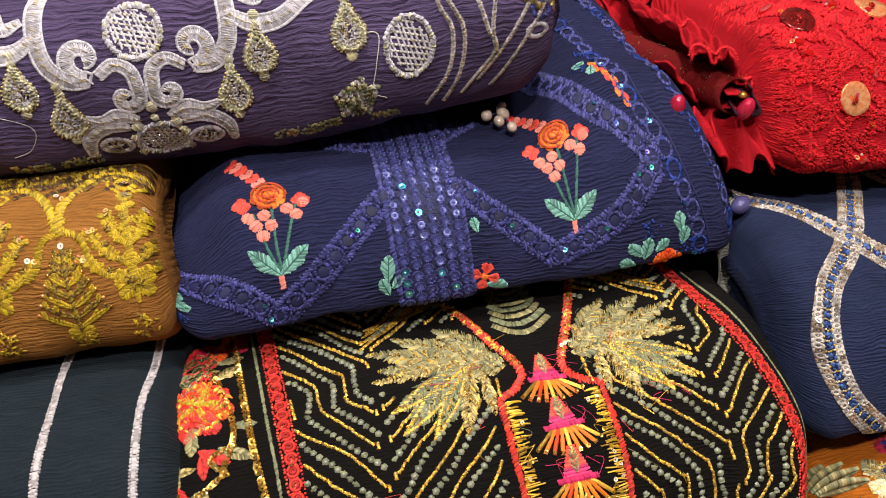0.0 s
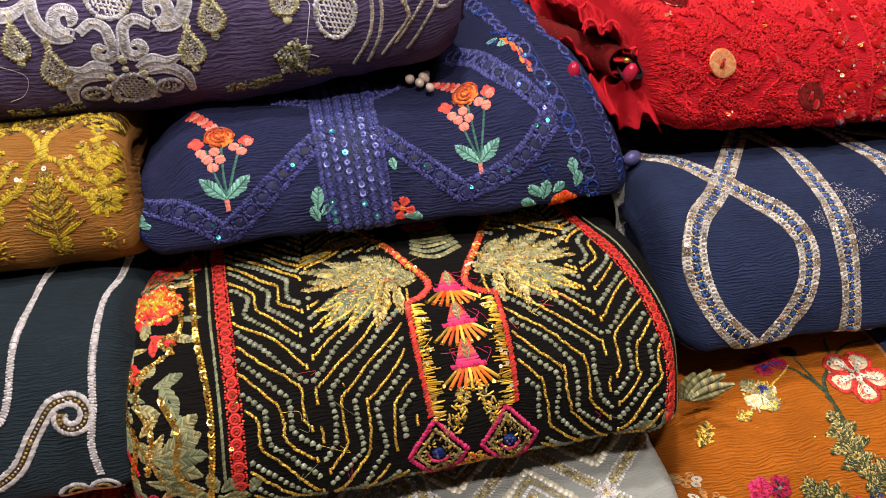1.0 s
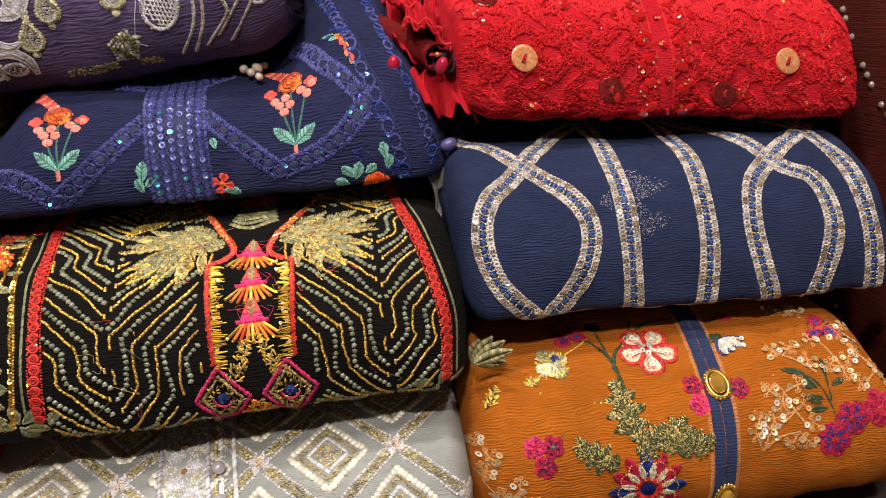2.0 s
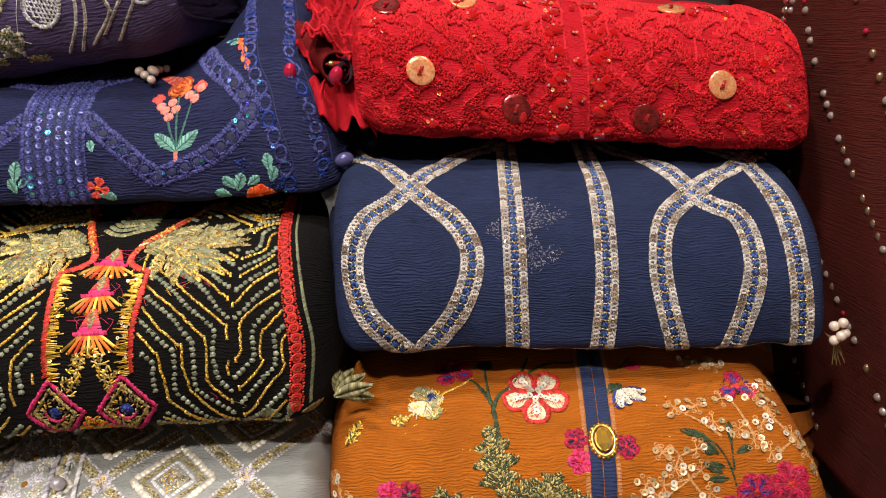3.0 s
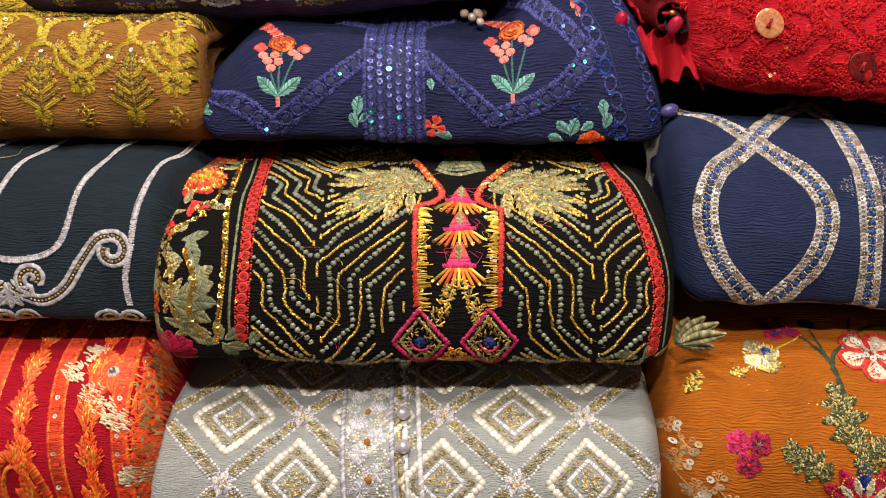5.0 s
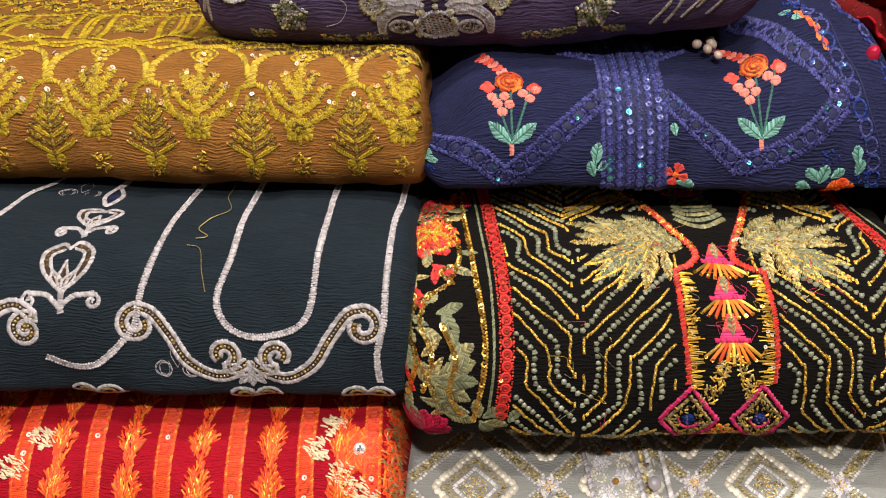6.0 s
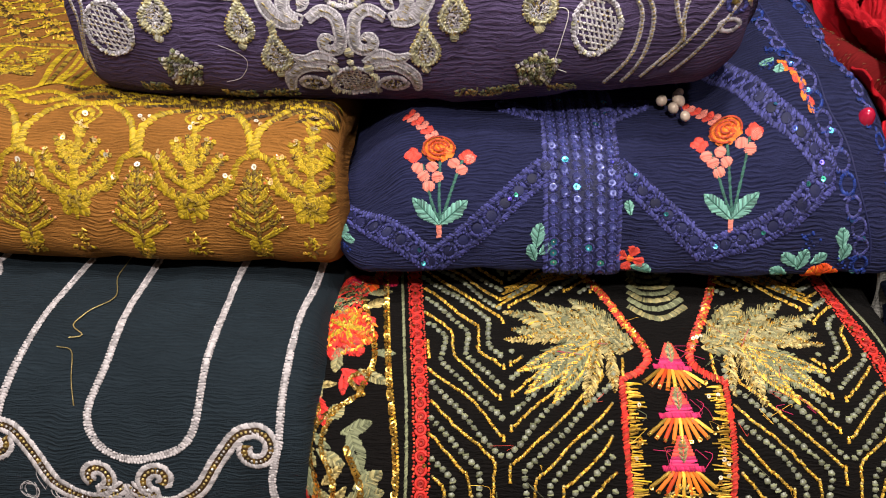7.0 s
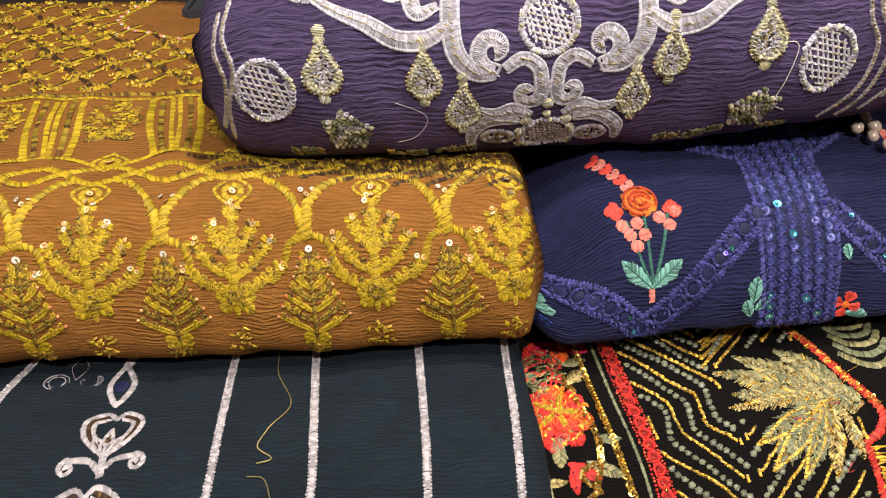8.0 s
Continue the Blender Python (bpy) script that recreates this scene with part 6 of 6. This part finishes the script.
for c0, s0 in ((.0815, .180), (.1265, .180)):
    q = Needle("black")
    for r, w, mat in ((.0190, .0027, PINK), (.0140, .0016, ANTIQUE)):
        q.satin(even([(c0, s0 - r * 1.2), (c0 + r * .95, s0), (c0, s0 + r * 1.2), (c0 - r * .95, s0), (c0, s0 - r * 1.2)], .0009), w, mat, .0009, .0016, .5, .4)
    q.scatter(lambda x, s: .006 < abs(x - c0) + abs(s - s0) / 1.2 < .0155, (c0 - .016, c0 + .016, s0 - .019, s0 + .019), 330, .0026, .0008, [GOLD, ANTIQUE, ANTIQUE, BROWNYARN], h=.0013)
    q.tuft(c0, s0, .0040, ROYAL, h=.0018)
    for j in range(7):
        q.bead(c0 + rnd.uniform(-.003, .003), s0 + rnd.uniform(-.003, .003), .0008, INKPEARL, .0016)
    q.beads(even([(c0, s0 - .0165), (c0 + .013, s0), (c0, s0 + .0165), (c0 - .013, s0), (c0, s0 - .0165)], .001), .0026, .0010, ANTIQUE, .0008, 1, .0005)
    q.satin(arc(c0, s0, .0062, .0058, 20, 180), .0014, PINK, .001, .0018)
    q.done("pink_diamond", BK, "hot pink diamond with blue centre")
q = Needle("black")
for k in range(7):
    for e in (-1, 1):
        q.satin(spline([(.1055, .036 - .008 * k), (.1055 + e * .008, .033 - .008 * k), (.1055 + e * (.017 - .001 * k), .024 - .008 * k)]), .0042, SAGE if k % 2 else STRAW, .001, .0012)
q.done("leaf_medallion", BK, "sage green leaf medallion")
q = Needle("black")
for x, s in ((.105, -.036), (.098, -.030), (.112, -.030)):
    q.flower(x, s, .011, 6, PINK, GOLD)
q.done("pink_flower", BK, "pink flower at the neck")


def palm(e, rows):
    """A spread of feathery leaves in straw, sage and gold, each from its own foot."""
    for d0, s0, a, ln, w, mat in rows:
        q = Needle("black")
        x0, ang = .1065 + e * d0, a if e > 0 else 180 - a
        q.moss(x0, s0, ang, ln, w, [mat, mat, mat, ANTIQUE], .7, .0013)
        c, d = math.cos(math.radians(ang)), math.sin(math.radians(ang))
        for k in range(int(ln / .0017)):
            u = (k + .5) * .0017
            half = w / 2 * math.sin(math.pi * min(1, .1 + .9 * u / ln) ** .8) * rnd.uniform(.7, 1.3)
            for v in (-1, 1):
                q.stitch((x0 + c * u - d * v * half * .15, s0 + d * u + c * v * half * .15), (x0 + c * (u + half * .9) - d * v * half, s0 + d * (u + half * .9) + c * v * half), .0007, .0018 * rnd.uniform(.6, 1.3), mat if rnd.random() < .95 else GOLD)
            if rnd.random() < .45:
                v = rnd.uniform(-1, 1) * half
                q.bead(x0 + c * u - d * v, s0 + d * u + c * v, .0008, BEADGOLD, .0016)
        for v in ((-.5, .5) if mat is SAGE else ()):
            q.twist(spline([(x0, s0), (x0 + c * ln * .5 - d * v * w * .6, s0 + d * ln * .5 + c * v * w * .6), (x0 + c * ln, s0 + d * ln)]), .0008, GOLD, .0008)
        q.done("palm_leaf", BK, "feathery leaf in straw thread" if mat is STRAW else "sage leaf with gold vein" if mat is SAGE else "gold stitched leaf")


LEAVES = ((.020, .058, -8, .036, .016, STRAW), (.020, .054, -28, .040, .016, STRAW), (.026, .046, -48, .042, .013, STRAW), (.032, .048, -34, .056, .014, STRAW), (.034, .051, -20, .064, .015, STRAW), (.036, .054, -9, .056, .012, STRAW), (.044, .052, 2, .050, .008, ANTIQUE),
          (.040, .055, 24, .050, .013, SAGE), (.042, .056, 40, .052, .015, SAGE), (.042, .058, 56, .044, .012, SAGE), (.040, .058, 76, .040, .010, ANTIQUE), (.034, .060, 92, .030, .007, ANTIQUE))
palm(-1, LEAVES)
palm(1, LEAVES)
for e in (-1, 1):
    q = Needle("black")
    for j in range(4):
        q.twist(spline([(.1065 + e * (.040 + .004 * j), -.022 + .004 * j), (.1065 + e * (.065 + .003 * j), -.014 + .005 * j), (.1065 + e * (.092 + .002 * j), .002 + .007 * j)]), .0009, GOLD)
    q.done("gold_cord", BK, "gold cords over the palms")

# flowers at the end panel
q = Needle("black")
for a in range(8):
    q.leaf(-.080, .048, 45 * a + 10, .021, .013, REDYARN if a % 3 else FLAME)
for a in range(5):
    q.leaf(-.078, .046, 72 * a, .014, .003, YELLOW, h=.0018)
q.scatter(lambda x, s: (x + .080) ** 2 + (s - .048) ** 2 < .019 ** 2, (-.1, -.06, .03, .067), 150, .0035, .0007, [GOLD, REDYARN, FLAME], h=.0022)
q.done("red_flower", BK, "red and orange flower")
for k in range(30):
    q = Needle("black")
    x0, s0 = rnd.uniform(-.098, -.066), rnd.uniform(.0, .185)
    q.leaf(x0, s0, rnd.uniform(-60, 110), rnd.uniform(.011, .020), rnd.uniform(.004, .008), (SAGE, STRAW, ANTIQUE, STRAW, REDYARN)[k % 5], h=.0007)
    q.done("panel_leaf", BK)
q = Needle("black")
for x, s in np.vstack([spline([(-.096, .085), (-.088, .100), (-.094, .120), (-.086, .140), (-.092, .165)], .0019), spline([(-.072, .020), (-.066, .040), (-.060, .066), (-.066, .090)], .0022), spline([(-.070, .120), (-.062, .140), (-.066, .160), (-.060, .176)], .0020)]):
    q.sequin(x, s, .0019, BEADGOLD, .0012, .6)
q.done("sequin_trail", BK, "trail of gold sequins")
q = Needle("black")
for a in (-10, -60, 30, 170, 100):
    q.leaf(-.068, -.004, a, .018, .010, MAGENTA if a % 20 else FLAME)
q.scatter(lambda x, s: True, (-.090, -.070, .0, .028), 150, .005, .0012, [GREENBLACK, ANTIQUE, REDYARN])
q.done("pink_flower", BK, "crimson flower")
q = Needle("black")
for x, s in np.vstack([spline([(-.066, .090), (-.086, .106), (-.090, .128), (-.080, .150), (-.074, .165)], .0017), spline([(-.078, .098), (-.084, .118), (-.076, .138), (-.082, .160)], .0017), spline([(-.060, .075), (-.072, .080), (-.064, .090)], .0017)]):
    q.sequin(x, s, .0016, BEADGOLD, .0010, .6)
    q.bead(x + rnd.uniform(-.002, .002), s, .0010, ANTIQUE, .0005)
q.done("sequin_curl", BK, "curling line of gold sequins")
for x, s, a, ln, w, mat in ((-.074, .112, -20, .018, .007, SAGE), (-.070, .108, 70, .026, .009, SAGE), (-.074, .150, -20, .026, .011, STRAW), (-.074, .152, 5, .026, .011, SAGE), (-.076, .155, 28, .026, .010, STRAW), (-.078, .158, 50, .024, .010, SAGE),
                            (-.084, .165, 20, .032, .008, STRAW), (-.046, .180, -30, .016, .008, SAGE), (-.046, .184, 10, .016, .008, STRAW), (-.048, .182, 60, .016, .007, SAGE), (-.048, .180, -100, .014, .007, STRAW), (-.030, .184, -60, .013, .006, SAGE),
                            (.222, .186, 160, .014, .006, SAGE), (.224, .190, 190, .014, .006, STRAW), (.228, .192, -60, .013, .006, SAGE), (.236, .192, 10, .013, .006, STRAW)):
    q = Needle("black")
    q.leaf(x, s, a, ln, w, mat)
    q.done("sage_leaf", BK)
for x, s, a, ln, w, mat in ((-.088, .020, 60, .016, .007, SAGE), (-.070, .028, -40, .016, .007, ANTIQUE), (-.068, .074, 30, .020, .006, STRAW), (-.088, .078, 110, .024, .008, SAGE), (-.090, .090, 70, .020, .008, REDYARN), (-.062, .062, 10, .014, .005, SAGE),
                            (-.096, .125, 80, .026, .009, SAGE), (-.090, .140, 40, .024, .010, STRAW), (-.098, .150, 100, .022, .008, REDYARN), (-.066, .140, -30, .018, .008, STRAW), (-.060, .130, 80, .022, .008, SAGE), (-.094, .170, 60, .022, .010, SAGE), (-.070, .176, 20, .020, .008, STRAW)):
    q = Needle("black")
    q.leaf(x, s, a, ln, w, mat)
    q.done("panel_leaf", BK)
q = Needle("black")
for a in (-150, -120, -90, -60, -30, 0, 30):
    q.leaf(-.082, .190, a, .017, .009, MAGENTA)
q.satin(spline([(-.093, .128), (-.094, .145), (-.088, .162)]), .003, REDYARN)
q.done("crimson_tulip", BK, "crimson tulip")
q = Needle("black")
for k in range(44):
    x0, s0 = rnd.choice(((.107, .10), (.09, .05), (.125, .05), (.05, .10), (.16, .10), (.02, .16), (.2, .15)))
    x0, s0 = rnd.gauss(x0, .015), rnd.gauss(s0, .02)
    q.strand([(x0, s0), (x0 + rnd.uniform(-.006, .006), s0 + rnd.uniform(-.006, .006)), (x0 + rnd.uniform(-.012, .012), s0 + rnd.uniform(-.008, .010))], .00012, rnd.choice([GOLD, PINK, CORAL, SAGE]), rnd.uniform(.001, .003))
q.done("loose_threads", BK, "loose thread ends", "stuff")


# ---- things beside and between the stacks ----
def sheet(name, f, nu, nv, mat, uv_size=(.3, .3), thick=.0016):
    """Draped cloth with thickness: f(u, v) gives the point."""
    u, v = np.meshgrid(np.linspace(0, 1, nu), np.linspace(0, 1, nv), indexing="ij")
    p = np.array([[f(a, b) for b in v[0]] for a in u[:, 0]]).reshape(nu, nv, 3)
    n = np.cross(np.gradient(p, axis=0), np.gradient(p, axis=1))
    n /= np.linalg.norm(n, axis=-1, keepdims=True) + 1e-12
    pts = np.concatenate([p.reshape(-1, 3), (p - n * thick).reshape(-1, 3)])
    k = nu * nv
    quads = [(i * nv + j, (i + 1) * nv + j, (i + 1) * nv + j + 1, i * nv + j + 1) for i in range(nu - 1) for j in range(nv - 1)]
    rim = [i * nv for i in range(nu)] + [(nu - 1) * nv + j for j in range(1, nv)] + [i * nv + nv - 1 for i in range(nu - 2, -1, -1)] + [j for j in range(nv - 2, 0, -1)]
    faces = quads + [tuple(k + a for a in reversed(q)) for q in quads] + [(rim[i], k + rim[i], k + rim[(i + 1) % len(rim)], rim[(i + 1) % len(rim)]) for i in range(len(rim))]
    uv = np.stack([u.ravel() * uv_size[0], v.ravel() * uv_size[1]], -1)
    return mesh_of(name, pts, faces, [mat], uv=np.concatenate([uv, uv]))


def ball_mesh(name, r, mat, long=1.0, n=14, m=10):
    v = [(r * math.sin(math.pi * j / m) * math.cos(2 * math.pi * k / n), r * math.sin(math.pi * j / m) * math.sin(2 * math.pi * k / n), long * r * math.cos(math.pi * j / m)) for j in range(m + 1) for k in range(n)]
    return mesh_of(name, v, [(j * n + k, j * n + (k + 1) % n, (j + 1) * n + (k + 1) % n, (j + 1) * n + k) for j in range(m) for k in range(n)], [mat])


def put_ball(name, mesh, place, parent, label="", turn=(0, 0, 0)):
    ob = attach(name, mesh, parent, label)
    ob.matrix_local = pose(*place, *turn)
    return ob


# maroon hanging with bead strings
hanging = tagged(new("beaded_hanging"), "dark maroon velvet hanging with strings of beads, beside the stacks", "hanging")
attach("drape", sheet("drape", lambda u, v: (.628 + .42 * u + .004 * math.sin(9 * v), .47 - .06 * u - .26 * v + .22 * math.exp(-22 * u) + .022 * math.sin(34 * u + 3 * v) + .008 * math.sin(61 * u + 2) + .006 * math.sin(210 * u), 1.30 - .56 * v + .012 * math.sin(14 * u)), 90, 60, MAROON, (.4, .6)), hanging)
BRONZE = gloss("bronze_bead", (0.30, 0.20, 0.12), 0.2, 0.7, 0.3, 0.5)
CLEAR = gloss("smoky_bead", (0.28, 0.22, 0.18), 0.1, 0.3, 0.6, 0.5)
bead_meshes = [ball_mesh("string_bead", .0034, CLEAR, 1.0, 8, 6), ball_mesh("string_bead", .0028, BRONZE, 1.4, 8, 6), ball_mesh("string_bead", .0022, REDPEARL, 1.0, 8, 6)]
rng = random.Random(3)
for k in range(9):
    u0 = .006 + .016 * k
    string = attach("bead_string", mesh_of("bead_string", [(0, 0, 0), (.0004, 0, 0), (0, .0004, 0)], [(0, 1, 2)], [BRONZE]), hanging, "string of smoky and bronze beads")
    for j in range(70):
        v = .02 + .0136 * j
        u = u0 + .02 * math.sin(5 * v + k)
        x = .628 + .42 * u + .004 * math.sin(9 * v)
        y = .47 - .06 * u - .26 * v + .22 * math.exp(-22 * u) + .022 * math.sin(34 * u + 3 * v) + .008 * math.sin(61 * u + 2)
        z = 1.30 - .56 * v + .012 * math.sin(14 * u)
        if rng.random() < .8:
            put_ball("bead", bead_meshes[rng.choice((0, 0, 1, 1, 2))], (x, y - .004, z + .003), string)

# pale cloth end showing between the black and the slate suits
WHITEGOODS = fabric("off_white_cotton", (0.22, 0.21, 0.185), 0.2)
scrap = tagged(new("folded_dupatta"), "off-white cotton scarf end with lace, tucked between the stacks", "scarf")
attach("cloth", sheet("cloth", lambda u, v: (.2440 + .026 * u + .004 * math.sin(7 * v), .384 + .03 * u - .040 * v * v + .005 * math.sin(9 * u + 4 * v), 1.000 - .085 * v + .01 * u), 24, 40, WHITEGOODS, (.03, .1)), scrap)
lace_pts, lace_faces = [], []
for k in range(60):
    v = .45 + .009 * k
    x, y, z = .256 + .008 * math.sin(k * 1.9), .384 + .010 - .040 * v * v - .003, 1.000 - .085 * v
    n = len(lace_pts)
    lace_pts += [(x - .004, y, z), (x + .004, y - .001, z + .001), (x + .003, y, z + .0022), (x - .003, y - .001, z + .0016)]
    lace_faces.append((n, n + 1, n + 2, n + 3))
attach("lace_trim", mesh_of("lace_trim", lace_pts, lace_faces, [SILVER]), scrap, "grey lace trim", "stuff")

# gathered sleeve at the end of the crimson suit, with drop pearls
REDLINING = fabric("dark_lining", (0.030, 0.012, 0.020), 0.2)


def sleeve_roll(cx, cz, y0, r, length, turns, mat, name, label, lean=0.0):
    def f(u, v):
        a = turns * 2 * math.pi * u
        q = r * (.35 + .65 * u) * (1 + .05 * math.sin(3.7 * a + 5 * v) * (1 - v) + .05 * math.sin(2.3 * a))
        return (cx + q * math.cos(a) * .95 + lean * v, y0 + length * v + .006 * math.sin(3 * a), cz + q * math.sin(a) + .006 * v)
    return attach(name, sheet(name, f, 120, 24, mat, (.25, .12), .0012), RE, label)


sleeve_roll(.262, 1.074, .408, .020, .10, 1.3, CLOTH["red"], "sleeve", "gathered crimson sleeve end", .02)
sleeve_roll(.2655, 1.086, .401, .0105, .09, 1.2, REDLINING, "sleeve_lining", "dark lining of the sleeve", .02)
attach("sleeve_fold", sheet("sleeve_fold", lambda u, v: (.238 + .045 * u + .006 * math.sin(8 * v), .418 + .14 * v - .012 * math.sin(3.1 * u) + .003 * math.sin(22 * u + 6 * v), 1.112 - .014 * u + .030 * v + .010 * math.sin(5 * u + 3 * v) + .004 * math.sin(17 * u + 9 * v) + .0018 * math.sin(47 * u + 31 * v) + .0012 * math.sin(80 * u - 22 * v)), 80, 70, CLOTH["red"], (.06, .16)), RE, "crumpled crimson cloth")
attach("sleeve_fold", sheet("sleeve_fold", lambda u, v: (.232 + .050 * u, .425 + .15 * v + .004 * math.sin(19 * u), 1.100 - .030 * u + .040 * v + .008 * math.sin(6 * u + 5 * v + 2) + .002 * math.sin(41 * u + 25 * v)), 70, 60, CLOTH["red"], (.06, .16)), RE, "crumpled crimson cloth")
attach("sleeve_fold", sheet("sleeve_fold", lambda u, v: (.222 + .075 * u + .02 * v, .540 + .11 * v + .006 * math.sin(13 * u), 1.118 + .030 * u + .060 * v + .010 * math.sin(9 * u + 3 * v) + .004 * math.sin(33 * u + 12 * v) + .002 * math.sin(71 * u)), 90, 40, CLOTH["red"], (.12, .16)), RE, "crumpled crimson cloth")
for v0, mat in ((.02, REDRELIEF), (.30, REDRELIEF)):
    n = 60
    v, f = [], []
    for k in range(n):
        u = k / (n - 1)
        c = np.array([.238 + .045 * u + .006 * math.sin(8 * v0), .418 + .14 * v0 - .012 * math.sin(3.1 * u) + .003 * math.sin(22 * u + 6 * v0), 1.114 - .014 * u + .030 * v0 + .010 * math.sin(5 * u + 3 * v0) + .004 * math.sin(17 * u + 9 * v0)])
        m0 = len(v)
        v += [tuple(c + np.array(d) * .0014) for d in ((-1, 0, 0), (0, -1, .3), (1, 0, 0), (0, .3, 1))]
        f += [(m0, m0 + 1, m0 + 3), (m0 + 1, m0 + 2, m0 + 3)]
    attach("sleeve_trim", mesh_of("sleeve_trim", v, f, [mat]), RE, "crimson stitched trim", "stuff")
attach("sleeve_hem_flare", sheet("sleeve_hem_flare", lambda u, v: (.240 + .040 * u + .010 * v, .415 - .020 * v + .006 * math.sin(7 * u) + .004 * math.sin(19 * u + 3 * v), 1.080 - .030 * v - .006 * u + .006 * math.sin(9 * u + 2 * v) * v + .003 * math.sin(23 * u)), 60, 30, CLOTH["red"], (.05, .05)), RE, "flared crimson hem")
BROCADE = fabric("dark_brocade", (0.24, 0.006, 0.010), 0.8, 1.0, 0.02, (0.10, 0.010, 0.008), crimp=0.5)
attach("brocade_roll", sheet("brocade_roll", lambda u, v: (.264 - .042 * v + .0100 * math.cos(6.28 * u) * (1 - .25 * v), .408 + .085 * v, 1.0900 + .022 * v + .0100 * math.sin(6.28 * u) * (1 - .2 * v)), 40, 30, BROCADE, (.07, .1)), RE, "rolled dark red and gold brocade")
v, f = [], []
for k in range(420):  # gold flecks woven into the brocade
    u, w = rnd.random(), rnd.random()
    if math.sin(40 * w + 6 * u) < -.2:
        continue
    c = np.array([.264 - .042 * w + .0121 * math.cos(6.28 * u) * (1 - .25 * w), .408 + .085 * w, 1.0900 + .022 * w + .0121 * math.sin(6.28 * u) * (1 - .2 * w)])
    g = np.array([-math.sin(6.28 * u), rnd.uniform(-1, 1), math.cos(6.28 * u)]) * .0011
    o = np.array([math.cos(6.28 * u), 0, math.sin(6.28 * u)]) * .0008
    n = len(v)
    v += [tuple(c + g), tuple(c + o + np.array([0, .0005, 0])), tuple(c - g), tuple(c + o - np.array([0, .0005, 0]))]
    f += [(n, n + 1, n + 2, n + 3)]
attach("gold_flecks", mesh_of("gold_flecks", v, f, [ANTIQUE]), RE, "gold flecks in the brocade", "stuff")
q = Needle("red")
for k in range(90):
    q.stitch((.277 + rnd.uniform(0, .006), -.03 + .0017 * k), (.277 + rnd.uniform(.003, .010), -.03 + .0017 * k + rnd.uniform(-.002, .002)), .0010, .0012, REDRELIEF)
q.done("sleeve_hem", RE, "", "stuff", .01)
drop_mesh = ball_mesh("drop_pearl", .0051, REDPEARL, 1.45)
put_ball("drop_pearl", drop_mesh, (.2645, .396, 1.085), RE, "ruby red drop pearl", (10, 25, 0))
put_ball("drop_pearl", drop_mesh, (.2275, .412, 1.088), RE, "ruby red drop pearl", (5, 12, 0))
cap_mesh = ball_mesh("pearl_cap", .0026, BEADGOLD, .8)
for x, y, z in ((.2620, .396, 1.094), (.2262, .411, 1.0790)):
    put_ball("pearl_cap", cap_mesh, (x, y, z), RE, "small gold cap")

# ink pearl at the corner of the navy suit, pearl tassel at the corner of the slate suit
put_ball("drop_pearl", ball_mesh("drop_pearl", .0056, INKPEARL, 1.35), (.2640, .392, 1.0225), BL, "ink blue drop pearl", (0, 75, 20))
SL = GARMENTS["slate"]
tassel_mesh = ball_mesh("tassel_pearl", .0036, PEARL)
for x, y, z in ((.6040, .306, .900), (.6090, .304, .903), (.6065, .300, .895), (.6110, .304, .895), (.6030, .302, .891)):
    put_ball("tassel_pearl", tassel_mesh, (x, y, z), SL, "cream pearl")
for k in range(10):
    a = rng.uniform(-.5, .5)
    pts = spline([(0, 0), (.004 + .006 * rng.random(), -.008), (.006 + .010 * rng.random(), -.020 - .008 * rng.random())], .002)
    v = [(.600 + p + d * .0004, .309 + .004 * a + e * .0004, .893 + t) for p, t in pts for d, e in ((1, 0), (-.5, .8), (-.5, -.8))]
    n = len(pts)
    attach("tassel_thread", mesh_of("tassel_thread", v, [(i * 3 + j, i * 3 + (j + 1) % 3, (i + 1) * 3 + (j + 1) % 3, (i + 1) * 3 + j) for i in range(n - 1) for j in range(3)], [ANTIQUE]), SL)

# flower end at the corner of the black suit
for k, (a, ln) in enumerate(((20, .026), (38, .026), (56, .024), (75, .020), (0, .022))):
    c, d = math.cos(math.radians(a)), math.sin(math.radians(a))
    v, f = [], []
    for j in range(22):
        u = (j + .5) / 22
        w = .0042 * math.sin(math.pi * u ** .8) + .0004
        for e in (-1, 1):
            n = len(v)
            for t, h in ((0, .0), (.25, .0016), (.8, .0014), (1, 0)):
                for g in (-.5, .5):
                    px_, pz_ = u * ln + t * w * .5 + g * .0011, e * w * t
                    v.append((.256 + 1.15 * (c * px_ + d * pz_), .276 - .006 * u - h * 1.5 + .004 * k, .886 - .002 * k + 1.15 * (d * px_ - c * pz_)))
            f += [(n, n + 1, n + 3, n + 2), (n + 2, n + 3, n + 5, n + 4), (n + 4, n + 5, n + 7, n + 6)]
    attach("corner_leaf", mesh_of("corner_leaf", v, f, [STRAW]), BK, "straw thread leaf at the corner")

# paper tag on top of the ochre suit
TAGCARD = plaster("slate_card", (0.035, 0.038, 0.045), 0.5)
tag = box("price_tag", -.312, -.255, .655, .700, 1.1165, 1.1177, TAGCARD, "dark grey card tag lying on the ochre suit", "tag", "")
